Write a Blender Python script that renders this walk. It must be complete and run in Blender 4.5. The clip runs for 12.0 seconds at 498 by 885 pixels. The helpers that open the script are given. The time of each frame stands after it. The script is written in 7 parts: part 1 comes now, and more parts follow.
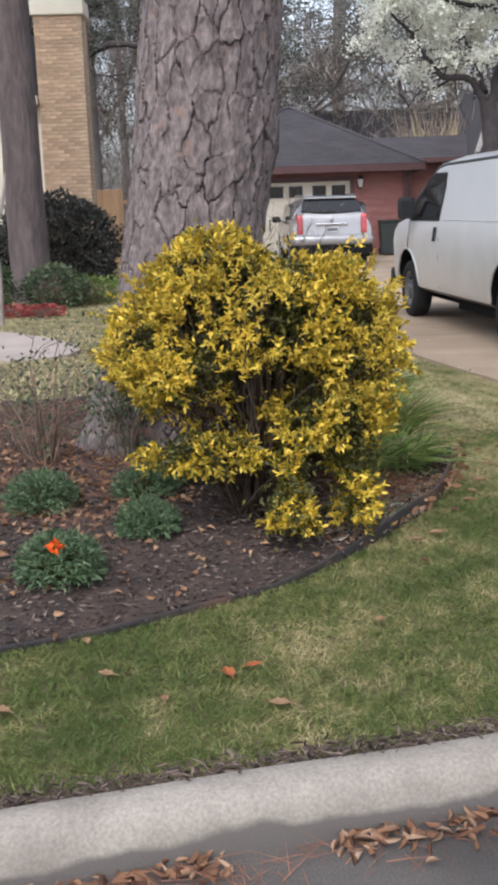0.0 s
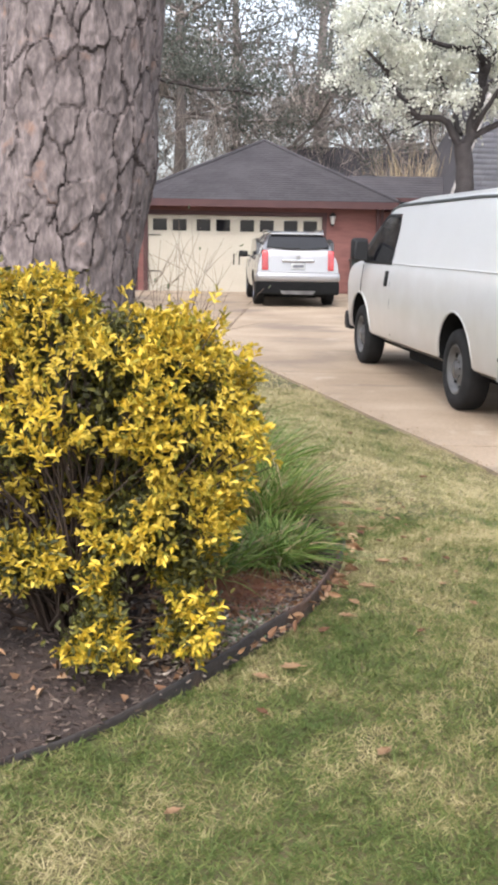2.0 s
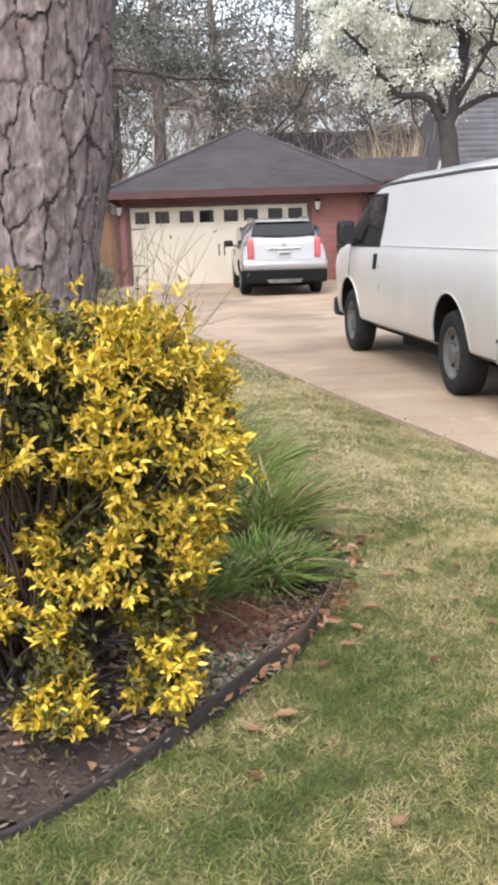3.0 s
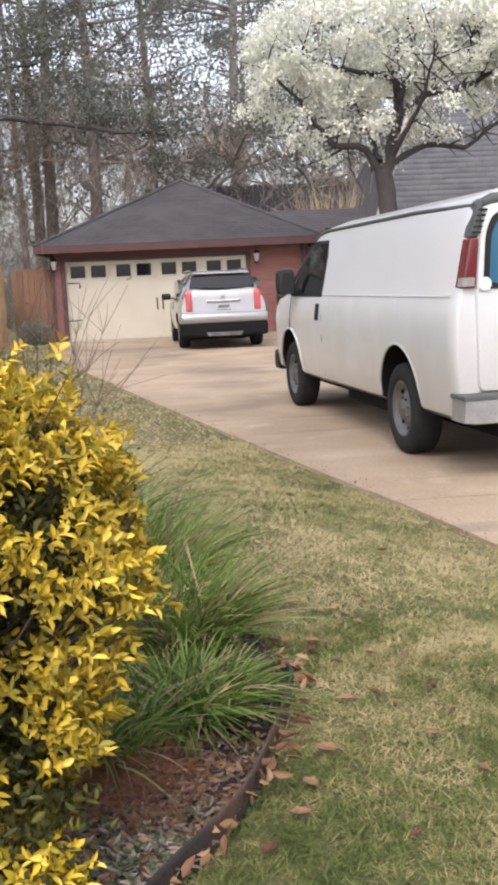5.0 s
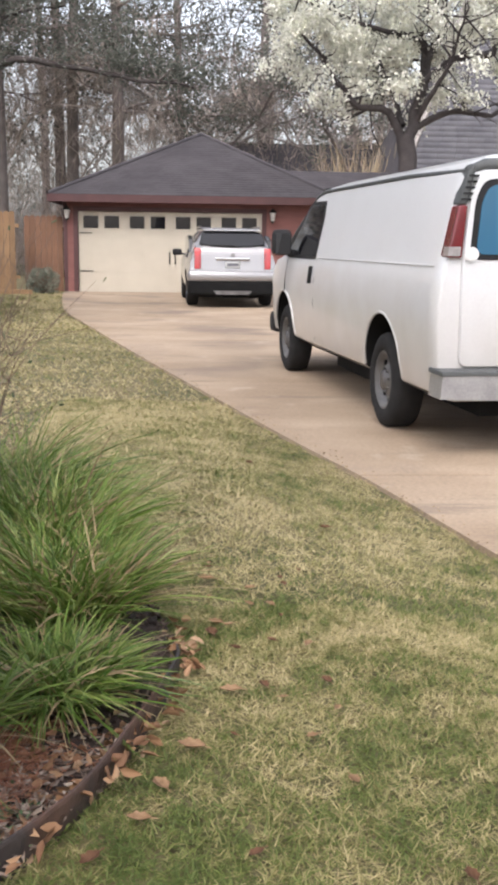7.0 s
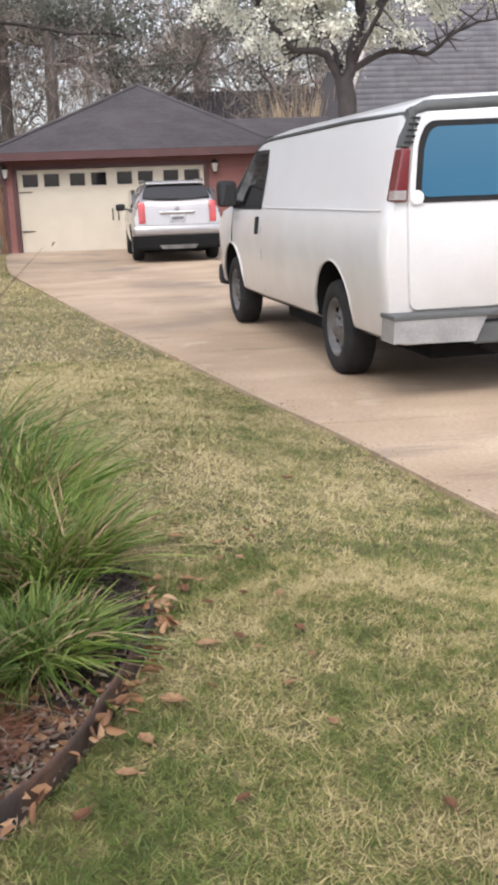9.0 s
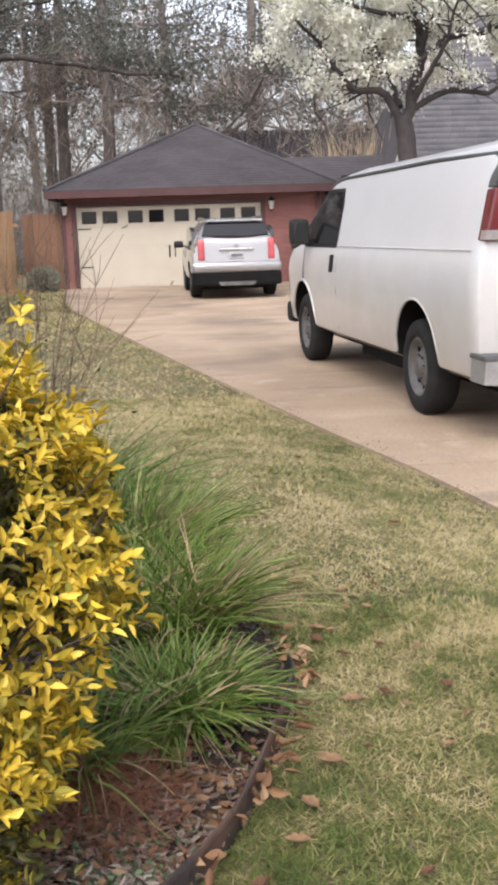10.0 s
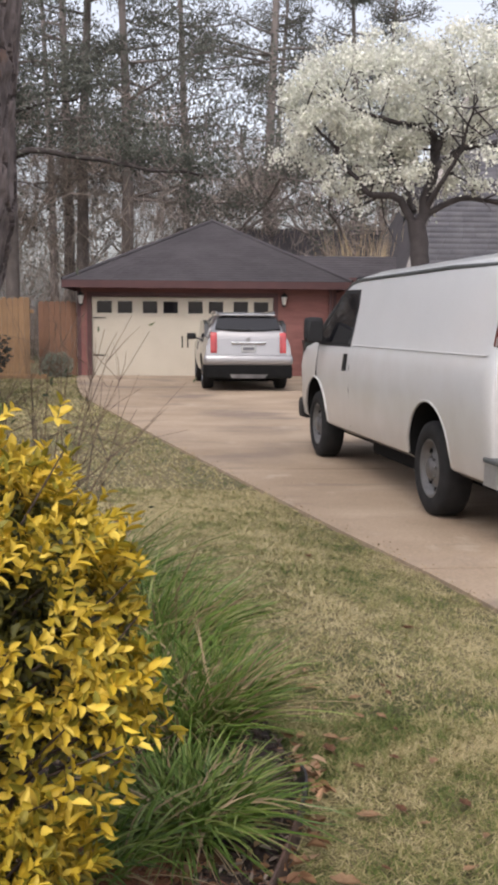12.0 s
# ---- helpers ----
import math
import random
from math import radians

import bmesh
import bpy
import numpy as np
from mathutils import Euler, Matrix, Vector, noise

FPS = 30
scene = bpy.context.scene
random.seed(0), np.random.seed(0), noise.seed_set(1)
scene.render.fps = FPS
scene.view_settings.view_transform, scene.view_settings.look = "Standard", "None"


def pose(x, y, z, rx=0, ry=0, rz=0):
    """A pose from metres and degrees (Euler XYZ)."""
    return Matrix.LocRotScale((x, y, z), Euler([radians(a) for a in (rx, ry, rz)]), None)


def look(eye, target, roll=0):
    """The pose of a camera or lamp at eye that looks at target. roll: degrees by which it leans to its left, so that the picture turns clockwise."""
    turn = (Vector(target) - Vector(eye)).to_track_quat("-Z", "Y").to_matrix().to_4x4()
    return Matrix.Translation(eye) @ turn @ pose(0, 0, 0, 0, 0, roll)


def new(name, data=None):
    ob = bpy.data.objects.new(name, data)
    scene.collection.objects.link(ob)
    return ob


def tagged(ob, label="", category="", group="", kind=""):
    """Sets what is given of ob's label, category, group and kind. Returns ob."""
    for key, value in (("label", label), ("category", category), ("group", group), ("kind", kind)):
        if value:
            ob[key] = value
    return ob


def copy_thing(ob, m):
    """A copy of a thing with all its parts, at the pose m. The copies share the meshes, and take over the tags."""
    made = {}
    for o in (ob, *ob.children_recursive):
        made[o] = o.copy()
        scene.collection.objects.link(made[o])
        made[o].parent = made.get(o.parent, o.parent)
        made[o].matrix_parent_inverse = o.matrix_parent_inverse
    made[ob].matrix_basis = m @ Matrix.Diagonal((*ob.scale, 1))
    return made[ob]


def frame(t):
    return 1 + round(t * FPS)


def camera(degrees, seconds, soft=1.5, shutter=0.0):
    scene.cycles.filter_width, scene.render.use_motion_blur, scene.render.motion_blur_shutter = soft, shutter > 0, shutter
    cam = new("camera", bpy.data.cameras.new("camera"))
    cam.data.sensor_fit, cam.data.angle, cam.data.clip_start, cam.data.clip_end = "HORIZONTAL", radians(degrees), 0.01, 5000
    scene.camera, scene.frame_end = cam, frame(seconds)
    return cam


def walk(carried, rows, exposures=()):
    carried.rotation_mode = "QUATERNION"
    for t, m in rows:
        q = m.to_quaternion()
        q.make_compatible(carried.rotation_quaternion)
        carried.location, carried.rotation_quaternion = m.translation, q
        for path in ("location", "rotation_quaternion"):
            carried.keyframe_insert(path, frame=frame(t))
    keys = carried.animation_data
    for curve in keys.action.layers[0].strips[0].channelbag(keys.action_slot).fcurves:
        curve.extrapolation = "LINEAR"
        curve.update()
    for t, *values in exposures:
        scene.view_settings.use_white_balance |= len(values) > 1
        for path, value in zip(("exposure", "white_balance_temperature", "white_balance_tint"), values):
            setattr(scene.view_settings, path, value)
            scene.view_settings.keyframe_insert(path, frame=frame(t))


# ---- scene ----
cam = camera(27.6, 12.0, 3.7)
PATH = [
    (0, (0.225, 1.096, 1.204), (0.221, 3.045, 0.755), -1.7),
    (0.5, (0.268, 1.37, 1.209), (0.354, 3.303, 0.7), -1.2),
    (1, (0.517, 1.574, 1.215), (0.604, 3.524, 0.778), -0.1),
    (1.5, (0.643, 1.766, 1.227), (0.759, 3.725, 0.839), -0.5),
    (2, (0.716, 1.908, 1.238), (0.757, 3.869, 0.847), 1.0),
    (2.5, (0.763, 2.101, 1.219), (0.743, 4.055, 0.797), -0.6),
    (3, (0.778, 2.329, 1.212), (0.825, 4.286, 0.803), -1.8),
    (3.2, (0.775, 2.387, 1.206), (0.811, 4.343, 0.792), -2.3),
    (4.8, (0.845, 3.008, 1.179), (0.978, 4.973, 0.833), -2.6),
    (5, (0.872, 3.036, 1.182), (1.031, 5.004, 0.869), -2.6),
    (5.5, (0.905, 3.148, 1.182), (1.14, 5.11, 0.868), -1.9),
    (6, (0.908, 3.238, 1.181), (1.087, 5.193, 0.799), -1.1),
    (6.5, (1.017, 3.248, 1.185), (1.05, 5.206, 0.779), -1.4),
    (7, (1.211, 3.256, 1.152), (1.338, 5.214, 0.765), 0.8),
    (7.5, (1.293, 3.288, 1.165), (1.476, 5.23, 0.72), 2.5),
    (7.7, (1.303, 3.294, 1.172), (1.47, 5.235, 0.717), 1.9),
    (9.3, (1.135, 3.222, 1.172), (1.352, 5.151, 0.69), -2.3),
    (9.5, (1.085, 3.248, 1.175), (1.291, 5.184, 0.716), -0.9),
    (10, (0.928, 3.338, 1.19), (1.058, 5.292, 0.78), -1.8),
    (10.5, (0.889, 3.338, 1.21), (1.077, 5.295, 0.842), 0.3),
    (11, (0.896, 3.327, 1.219), (1.081, 5.29, 0.885), -0.0),
    (11.5, (0.881, 3.308, 1.235), (0.965, 5.287, 0.952), -0.5),
    (12, (0.879, 3.357, 1.218), (1.005, 5.339, 0.985), 0.4),
]
EXPOSURE = [(0, 0.40, 6000, 11), (1.0, 0.92, 6130, 10), (2.5, 0.95, 6280, 11), (4.8, 0.74, 6420, 13), (5.5, 0.55, 6450, 14), (6.5, 0.72, 6450, 14), (7.5, 0.72, 6400, 13), (9.5, 0.76, 6400, 13), (10.0, 0.74, 6450, 14), (10.5, 0.70, 6450, 14), (11.0, 0.58, 6480, 14), (12, 0.26, 6520, 15)]
walk(cam, [(t, look(eye, target, roll)) for t, eye, target, roll in PATH], EXPOSURE)


# ---- world, sun ----
world = bpy.data.worlds.new("overcast_sky")
scene.world = world
world.use_nodes = True
wn, wl = world.node_tree.nodes, world.node_tree.links
sky = wn.new("ShaderNodeTexSky")
sky.sky_type = "NISHITA"
sky.sun_disc = False
sky.sun_elevation = radians(52)
sky.sun_rotation = radians(200)
sky.dust_density = 4.0
sky.ozone_density = 1.0
hsv = wn.new("ShaderNodeHueSaturation")
hsv.inputs["Saturation"].default_value = 0.38
hsv.inputs["Value"].default_value = 1.6
bg = wn["Background"]
bg.inputs["Strength"].default_value = 0.15
wl.new(sky.outputs[0], hsv.inputs["Color"])
wl.new(hsv.outputs[0], bg.inputs["Color"])
sun = new("sun", bpy.data.lights.new("sun", "SUN"))
sun.data.energy = 0.8
sun.data.angle = radians(25)
sun.data.color = (1.0, 0.97, 0.94)
sun.matrix_world = look((-8, -14, 30), (0, 6, 0))


# ---- materials ----
def mat(name, c1, c2=None, scale=8.0, rough=0.7, metal=0.0, bump=0.0, bscale=60.0, vary=0.0, fine=0.25, island=False, spec=0.5, coat=0.0, stretch=None, stain=None):
    """Two-tone surface: broad patches, fine grain, bump; vary shifts each object or island in value."""
    m = bpy.data.materials.new(name)
    m.use_nodes = True
    n, l = m.node_tree.nodes, m.node_tree.links
    b = n["Principled BSDF"]
    b.inputs["Roughness"].default_value = rough
    b.inputs["Metallic"].default_value = metal
    b.inputs["Specular IOR Level"].default_value = spec
    b.inputs["Coat Weight"].default_value = coat
    c2 = c2 or tuple(v * 0.75 for v in c1)
    tc = n.new("ShaderNodeTexCoord")
    mp = n.new("ShaderNodeMapping")
    if stretch:
        mp.inputs["Scale"].default_value = stretch
    l.new(tc.outputs["Object"], mp.inputs["Vector"])
    n1 = n.new("ShaderNodeTexNoise")
    n1.inputs["Scale"].default_value = scale
    n1.inputs["Detail"].default_value = 5
    l.new(mp.outputs[0], n1.inputs["Vector"])
    r1 = n.new("ShaderNodeValToRGB")
    r1.color_ramp.elements[0].position, r1.color_ramp.elements[1].position = 0.32, 0.68
    r1.color_ramp.elements[0].color, r1.color_ramp.elements[1].color = (*c2, 1), (*c1, 1)
    l.new(n1.outputs["Fac"], r1.inputs["Fac"])
    n2 = n.new("ShaderNodeTexNoise")
    n2.inputs["Scale"].default_value = bscale
    n2.inputs["Detail"].default_value = 4
    l.new(mp.outputs[0], n2.inputs["Vector"])
    mx = n.new("ShaderNodeMix")
    mx.data_type, mx.blend_type = "RGBA", "OVERLAY"
    mx.inputs[0].default_value = fine
    l.new(r1.outputs[0], mx.inputs[6])
    l.new(n2.outputs["Fac"], mx.inputs[7])
    col = mx.outputs[2]
    if stain:
        n3 = n.new("ShaderNodeTexNoise")
        n3.inputs["Scale"].default_value, n3.inputs["Detail"].default_value = stain[1], 6
        l.new(tc.outputs["Object"], n3.inputs["Vector"])
        r3 = n.new("ShaderNodeValToRGB")
        r3.color_ramp.elements[0].position, r3.color_ramp.elements[1].position = stain[2], stain[2] + 0.14
        l.new(n3.outputs["Fac"], r3.inputs["Fac"])
        m3 = n.new("ShaderNodeMix")
        m3.data_type = "RGBA"
        l.new(r3.outputs[0], m3.inputs[0])
        l.new(col, m3.inputs[6])
        m3.inputs[7].default_value = (*stain[0], 1)
        col = m3.outputs[2]
    if vary:
        if island:
            src = n.new("ShaderNodeNewGeometry").outputs["Random Per Island"]
        else:
            src = n.new("ShaderNodeObjectInfo").outputs["Random"]
        mr = n.new("ShaderNodeMapRange")
        mr.inputs[3].default_value, mr.inputs[4].default_value = 1 - vary, 1 + vary
        l.new(src, mr.inputs[0])
        hs = n.new("ShaderNodeHueSaturation")
        l.new(mr.outputs[0], hs.inputs["Value"])
        l.new(col, hs.inputs["Color"])
        col = hs.outputs[0]
    l.new(col, b.inputs["Base Color"])
    if bump:
        bp = n.new("ShaderNodeBump")
        bp.inputs["Strength"].default_value = min(1.0, bump)
        bp.inputs["Distance"].default_value = 0.6 / bscale
        l.new(n2.outputs["Fac"], bp.inputs["Height"])
        l.new(bp.outputs[0], b.inputs["Normal"])
    return m


def leaf_mat(name, c1, c2, c3=None, rough=0.55, trans=0.25):
    """Leaves: each island takes its own tone between two or three colours, a little light passes through."""
    m = bpy.data.materials.new(name)
    m.use_nodes = True
    n, l = m.node_tree.nodes, m.node_tree.links
    b = n["Principled BSDF"]
    b.inputs["Roughness"].default_value = rough
    b.inputs["Specular IOR Level"].default_value = 0.35
    g = n.new("ShaderNodeNewGeometry")
    r = n.new("ShaderNodeValToRGB")
    e = r.color_ramp.elements
    e[0].color, e[1].color = (*c1, 1), (*c2, 1)
    if c3:
        x = e.new(0.55)
        x.color = (*c2, 1)
        e[2].color = (*c3, 1)
    l.new(g.outputs["Random Per Island"], r.inputs["Fac"])
    tc = n.new("ShaderNodeTexCoord")
    nz = n.new("ShaderNodeTexNoise")
    nz.inputs["Scale"].default_value = 3.0
    l.new(tc.outputs["Object"], nz.inputs["Vector"])
    mr = n.new("ShaderNodeMapRange")
    mr.inputs[1].default_value, mr.inputs[2].default_value, mr.inputs[3].default_value, mr.inputs[4].default_value = 0.3, 0.7, 0.75, 1.2
    l.new(nz.outputs["Fac"], mr.inputs[0])
    hs = n.new("ShaderNodeHueSaturation")
    l.new(mr.outputs[0], hs.inputs["Value"])
    l.new(r.outputs[0], hs.inputs["Color"])
    l.new(hs.outputs[0], b.inputs["Base Color"])
    if trans:
        t = n.new("ShaderNodeBsdfTranslucent")
        l.new(hs.outputs[0], t.inputs["Color"])
        ms = n.new("ShaderNodeMixShader")
        ms.inputs[0].default_value = trans
        l.new(b.outputs[0], ms.inputs[1])
        l.new(t.outputs[0], ms.inputs[2])
        l.new(ms.outputs[0], n["Material Output"].inputs["Surface"])
    return m


def glass_mat(name, tint, rough=0.03):
    m = bpy.data.materials.new(name)
    m.use_nodes = True
    b = m.node_tree.nodes["Principled BSDF"]
    b.inputs["Base Color"].default_value = (*tint, 1)
    b.inputs["Roughness"].default_value = rough
    b.inputs["Specular IOR Level"].default_value = 0.5
    b.inputs["Coat Weight"].default_value = 0.0
    return m


ASPHALT = mat("asphalt", (0.088, 0.078, 0.070), (0.046, 0.040, 0.036), 3, 0.85, bump=0.9, bscale=160, fine=0.6)
KERB = mat("kerb_concrete", (0.27, 0.24, 0.203), (0.195, 0.17, 0.143), 7, 0.9, bump=0.5, bscale=110, fine=0.45)
SLAB = mat("driveway_concrete", (0.375, 0.288, 0.205), (0.26, 0.19, 0.128), 1.1, 0.75, bump=0.3, bscale=55, fine=0.45, stretch=(0.7, 1.1, 1), stain=((0.20, 0.15, 0.115), 0.6, 0.52))
dn, dl = SLAB.node_tree.nodes, SLAB.node_tree.links      # weathered streaks and speckled wear
db = dn["Principled BSDF"]
dtc = dn.new("ShaderNodeTexCoord")
for stretch_, scale_, lo_, tint_, most_ in (((0.5, 2.6, 1), 1.3, 0.56, (0.13, 0.10, 0.08, 1), 0.55), ((1, 1, 1), 2.3, 0.58, (0.44, 0.365, 0.28, 1), 0.5), ((1, 1, 1), 34, 0.62, (0.16, 0.12, 0.09, 1), 0.5)):
    dmp, dnz, dmr, dmx = dn.new("ShaderNodeMapping"), dn.new("ShaderNodeTexNoise"), dn.new("ShaderNodeMapRange"), dn.new("ShaderNodeMix")
    dmp.inputs["Scale"].default_value = stretch_
    dnz.inputs["Scale"].default_value, dnz.inputs["Detail"].default_value, dnz.inputs["Roughness"].default_value = scale_, 8, 0.62
    dl.new(dtc.outputs["Object"], dmp.inputs["Vector"])
    dl.new(dmp.outputs[0], dnz.inputs["Vector"])
    dmr.inputs[1].default_value, dmr.inputs[2].default_value, dmr.inputs[4].default_value = lo_, lo_ + 0.12, most_
    dl.new(dnz.outputs["Fac"], dmr.inputs[0])
    dmx.data_type = "RGBA"
    dl.new(dmr.outputs[0], dmx.inputs[0])
    dl.new(db.inputs["Base Color"].links[0].from_socket, dmx.inputs[6])
    dmx.inputs[7].default_value = tint_
    dl.new(dmx.outputs[2], db.inputs["Base Color"])
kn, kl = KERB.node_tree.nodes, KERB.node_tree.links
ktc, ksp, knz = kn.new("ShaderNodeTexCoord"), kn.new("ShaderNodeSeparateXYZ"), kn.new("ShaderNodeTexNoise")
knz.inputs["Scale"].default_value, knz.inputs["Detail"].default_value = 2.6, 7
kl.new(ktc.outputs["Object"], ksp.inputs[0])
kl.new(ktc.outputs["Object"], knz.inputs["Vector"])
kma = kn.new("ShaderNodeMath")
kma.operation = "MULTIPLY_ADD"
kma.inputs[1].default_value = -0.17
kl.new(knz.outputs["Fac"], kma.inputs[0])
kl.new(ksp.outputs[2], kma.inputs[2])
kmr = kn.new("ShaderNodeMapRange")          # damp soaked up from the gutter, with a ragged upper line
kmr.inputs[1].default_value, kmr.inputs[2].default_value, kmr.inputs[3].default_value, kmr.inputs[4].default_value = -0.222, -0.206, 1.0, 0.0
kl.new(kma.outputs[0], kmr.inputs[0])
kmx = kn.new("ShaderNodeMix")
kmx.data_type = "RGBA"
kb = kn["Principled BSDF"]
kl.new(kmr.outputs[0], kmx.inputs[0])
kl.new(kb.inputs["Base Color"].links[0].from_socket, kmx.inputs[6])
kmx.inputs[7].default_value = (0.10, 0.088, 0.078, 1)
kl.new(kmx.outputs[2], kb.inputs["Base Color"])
WALKWAY = mat("walkway_concrete", (0.33, 0.275, 0.24), (0.25, 0.205, 0.18), 2, 0.85, bump=0.2, bscale=70)
TURF = mat("turf_thatch", (0.14, 0.115, 0.058), (0.075, 0.072, 0.03), 2.2, 0.95, bump=0.8, bscale=90, fine=0.6, stain=((0.15, 0.12, 0.06), 1.1, 0.5))
MULCH = mat("mulch_soil", (0.051, 0.033, 0.025), (0.020, 0.013, 0.011), 9, 0.95, bump=1.0, bscale=34, fine=0.6)
SIDING = mat("red_siding", (0.225, 0.092, 0.078), (0.175, 0.07, 0.06), 3, 0.75, bump=0.1, bscale=40, vary=0.08, stretch=(1, 1, 5))
TRIM_RED = mat("red_trim", (0.082, 0.035, 0.034), (0.065, 0.028, 0.028), 3, 0.7)
DOOR_TAN = mat("garage_door_tan", (0.50, 0.455, 0.37), (0.455, 0.41, 0.33), 1.6, 0.6)
BLACK_IRON = mat("black_iron", (0.02, 0.02, 0.02), rough=0.5, metal=0.4)
DARK_GLASS = glass_mat("dark_glass", (0.012, 0.012, 0.014))
SHINGLE = mat("grey_shingle", (0.056, 0.050, 0.055), (0.040, 0.036, 0.040), 1.2, 0.9, bump=0.4, bscale=90, fine=0.4, vary=0.09, island=True)


# ---- mesh helpers ----
def part(name, bm, material, parent=None, label="", smooth=False, kind=""):
    """One bmesh becomes one mesh object, under a thing or a part."""
    me = bpy.data.meshes.new(name)
    bm.to_mesh(me)
    bm.free()
    for m in (material if isinstance(material, (list, tuple)) else [material]):
        me.materials.append(m)
    if smooth:
        me.polygons.foreach_set("use_smooth", [True] * len(me.polygons))
    ob = new(name, me)
    if parent:
        ob.parent = parent
    return tagged(ob, label=label, kind=kind)


def mesh(name, verts, faces, material, parent=None, label="", smooth=False, kind=""):
    me = bpy.data.meshes.new(name)
    me.from_pydata([tuple(v) for v in verts], [], [tuple(f) for f in faces])
    for m in (material if isinstance(material, (list, tuple)) else [material]):
        me.materials.append(m)
    if smooth:
        me.polygons.foreach_set("use_smooth", [True] * len(me.polygons))
    me.update()
    ob = new(name, me)
    if parent:
        ob.parent = parent
    return tagged(ob, label=label, kind=kind)


def tris(name, V, F, material, parent=None, label="", kind="", smooth=False, mats=None):
    """Fast mesh from numpy arrays: V (n, 3), F (m, 3 or 4)."""
    V, F = np.asarray(V, np.float32), np.asarray(F, np.int32)
    me = bpy.data.meshes.new(name)
    k = F.shape[1]
    me.vertices.add(len(V))
    me.vertices.foreach_set("co", V.ravel())
    me.loops.add(F.size)
    me.loops.foreach_set("vertex_index", F.ravel())
    me.polygons.add(len(F))
    me.polygons.foreach_set("loop_start", np.arange(0, F.size, k, dtype=np.int32))
    for m in (material if isinstance(material, (list, tuple)) else [material]):
        me.materials.append(m)
    if mats is not None:
        me.polygons.foreach_set("material_index", np.asarray(mats, np.int32))
    if smooth:
        me.polygons.foreach_set("use_smooth", np.ones(len(F), bool))
    me.update(calc_edges=True)
    ob = new(name, me)
    if parent:
        ob.parent = parent
    return tagged(ob, label=label, kind=kind)


def thing(name, m, label, category, group="", kind=""):
    ob = new(name)
    ob.empty_display_size = 0.1
    ob.matrix_world = m
    return tagged(ob, label, category, group, kind)


def add_box(bm, x0, x1, y0, y1, z0, z1, m=None, bevel=0.0):
    r = bmesh.ops.create_cube(bm, size=1.0)
    bmesh.ops.scale(bm, vec=(x1 - x0, y1 - y0, z1 - z0), verts=r["verts"])
    bmesh.ops.translate(bm, vec=((x0 + x1) / 2, (y0 + y1) / 2, (z0 + z1) / 2), verts=r["verts"])
    if bevel:
        edges = list({e for v in r["verts"] for e in v.link_edges})
        q = bmesh.ops.bevel(bm, geom=edges, offset=bevel, segments=2, affect="EDGES", profile=0.6)
        vs = list({v for f in q["faces"] for v in f.verts} | {v for v in r["verts"] if v.is_valid})
    else:
        vs = r["verts"]
    if m is not None:
        bmesh.ops.transform(bm, matrix=m, verts=vs)
    return bm


def box(x0, x1, y0, y1, z0, z1, m=None, bevel=0.0):
    return add_box(bmesh.new(), x0, x1, y0, y1, z0, z1, m, bevel)


def add_cyl(bm, r0, r1, h, m, seg=24, caps=True):
    q = bmesh.ops.create_cone(bm, cap_ends=caps, cap_tris=False, segments=seg, radius1=r0, radius2=r1, depth=h)
    bmesh.ops.transform(bm, matrix=m, verts=q["verts"])
    return bm


def cyl(r0, r1, h, m, seg=24, caps=True):
    return add_cyl(bmesh.new(), r0, r1, h, m, seg, caps)


def lathe(profile, m, seg=32):
    """A ring of (radius, height) pairs turned round z."""
    bm = bmesh.new()
    rings = []
    for r, z in profile:
        rings.append([bm.verts.new((r * math.cos(2 * math.pi * k / seg), r * math.sin(2 * math.pi * k / seg), z)) for k in range(seg)])
    for a, b in zip(rings, rings[1:]):
        for k in range(seg):
            bm.faces.new((a[k], a[(k + 1) % seg], b[(k + 1) % seg], b[k]))
    bmesh.ops.transform(bm, matrix=m, verts=bm.verts)
    bmesh.ops.recalc_face_normals(bm, faces=bm.faces)
    return bm


def tube(points, radii, seg=8):
    """Tapered limb along points, as arrays V, F (quads)."""
    P = np.array(points, float)
    V, F = [], []
    for i, p in enumerate(P):
        d = P[min(i + 1, len(P) - 1)] - P[max(i - 1, 0)]
        d = d / (np.linalg.norm(d) + 1e-9)
        a = np.cross(d, (0.31, 0.87, 0.38))
        a /= np.linalg.norm(a) + 1e-9
        b = np.cross(d, a)
        for k in range(seg):
            t = 2 * math.pi * k / seg
            V.append(p + radii[i] * (math.cos(t) * a + math.sin(t) * b))
    for i in range(len(P) - 1):
        for k in range(seg):
            F.append((i * seg + k, i * seg + (k + 1) % seg, (i + 1) * seg + (k + 1) % seg, (i + 1) * seg + k))
    return np.array(V), np.array(F)


def gather(pieces):
    V, F, o = [], [], 0
    for v, f in pieces:
        V.append(v)
        F.append(np.asarray(f) + o)
        o += len(v)
    return np.concatenate(V), np.concatenate(F)


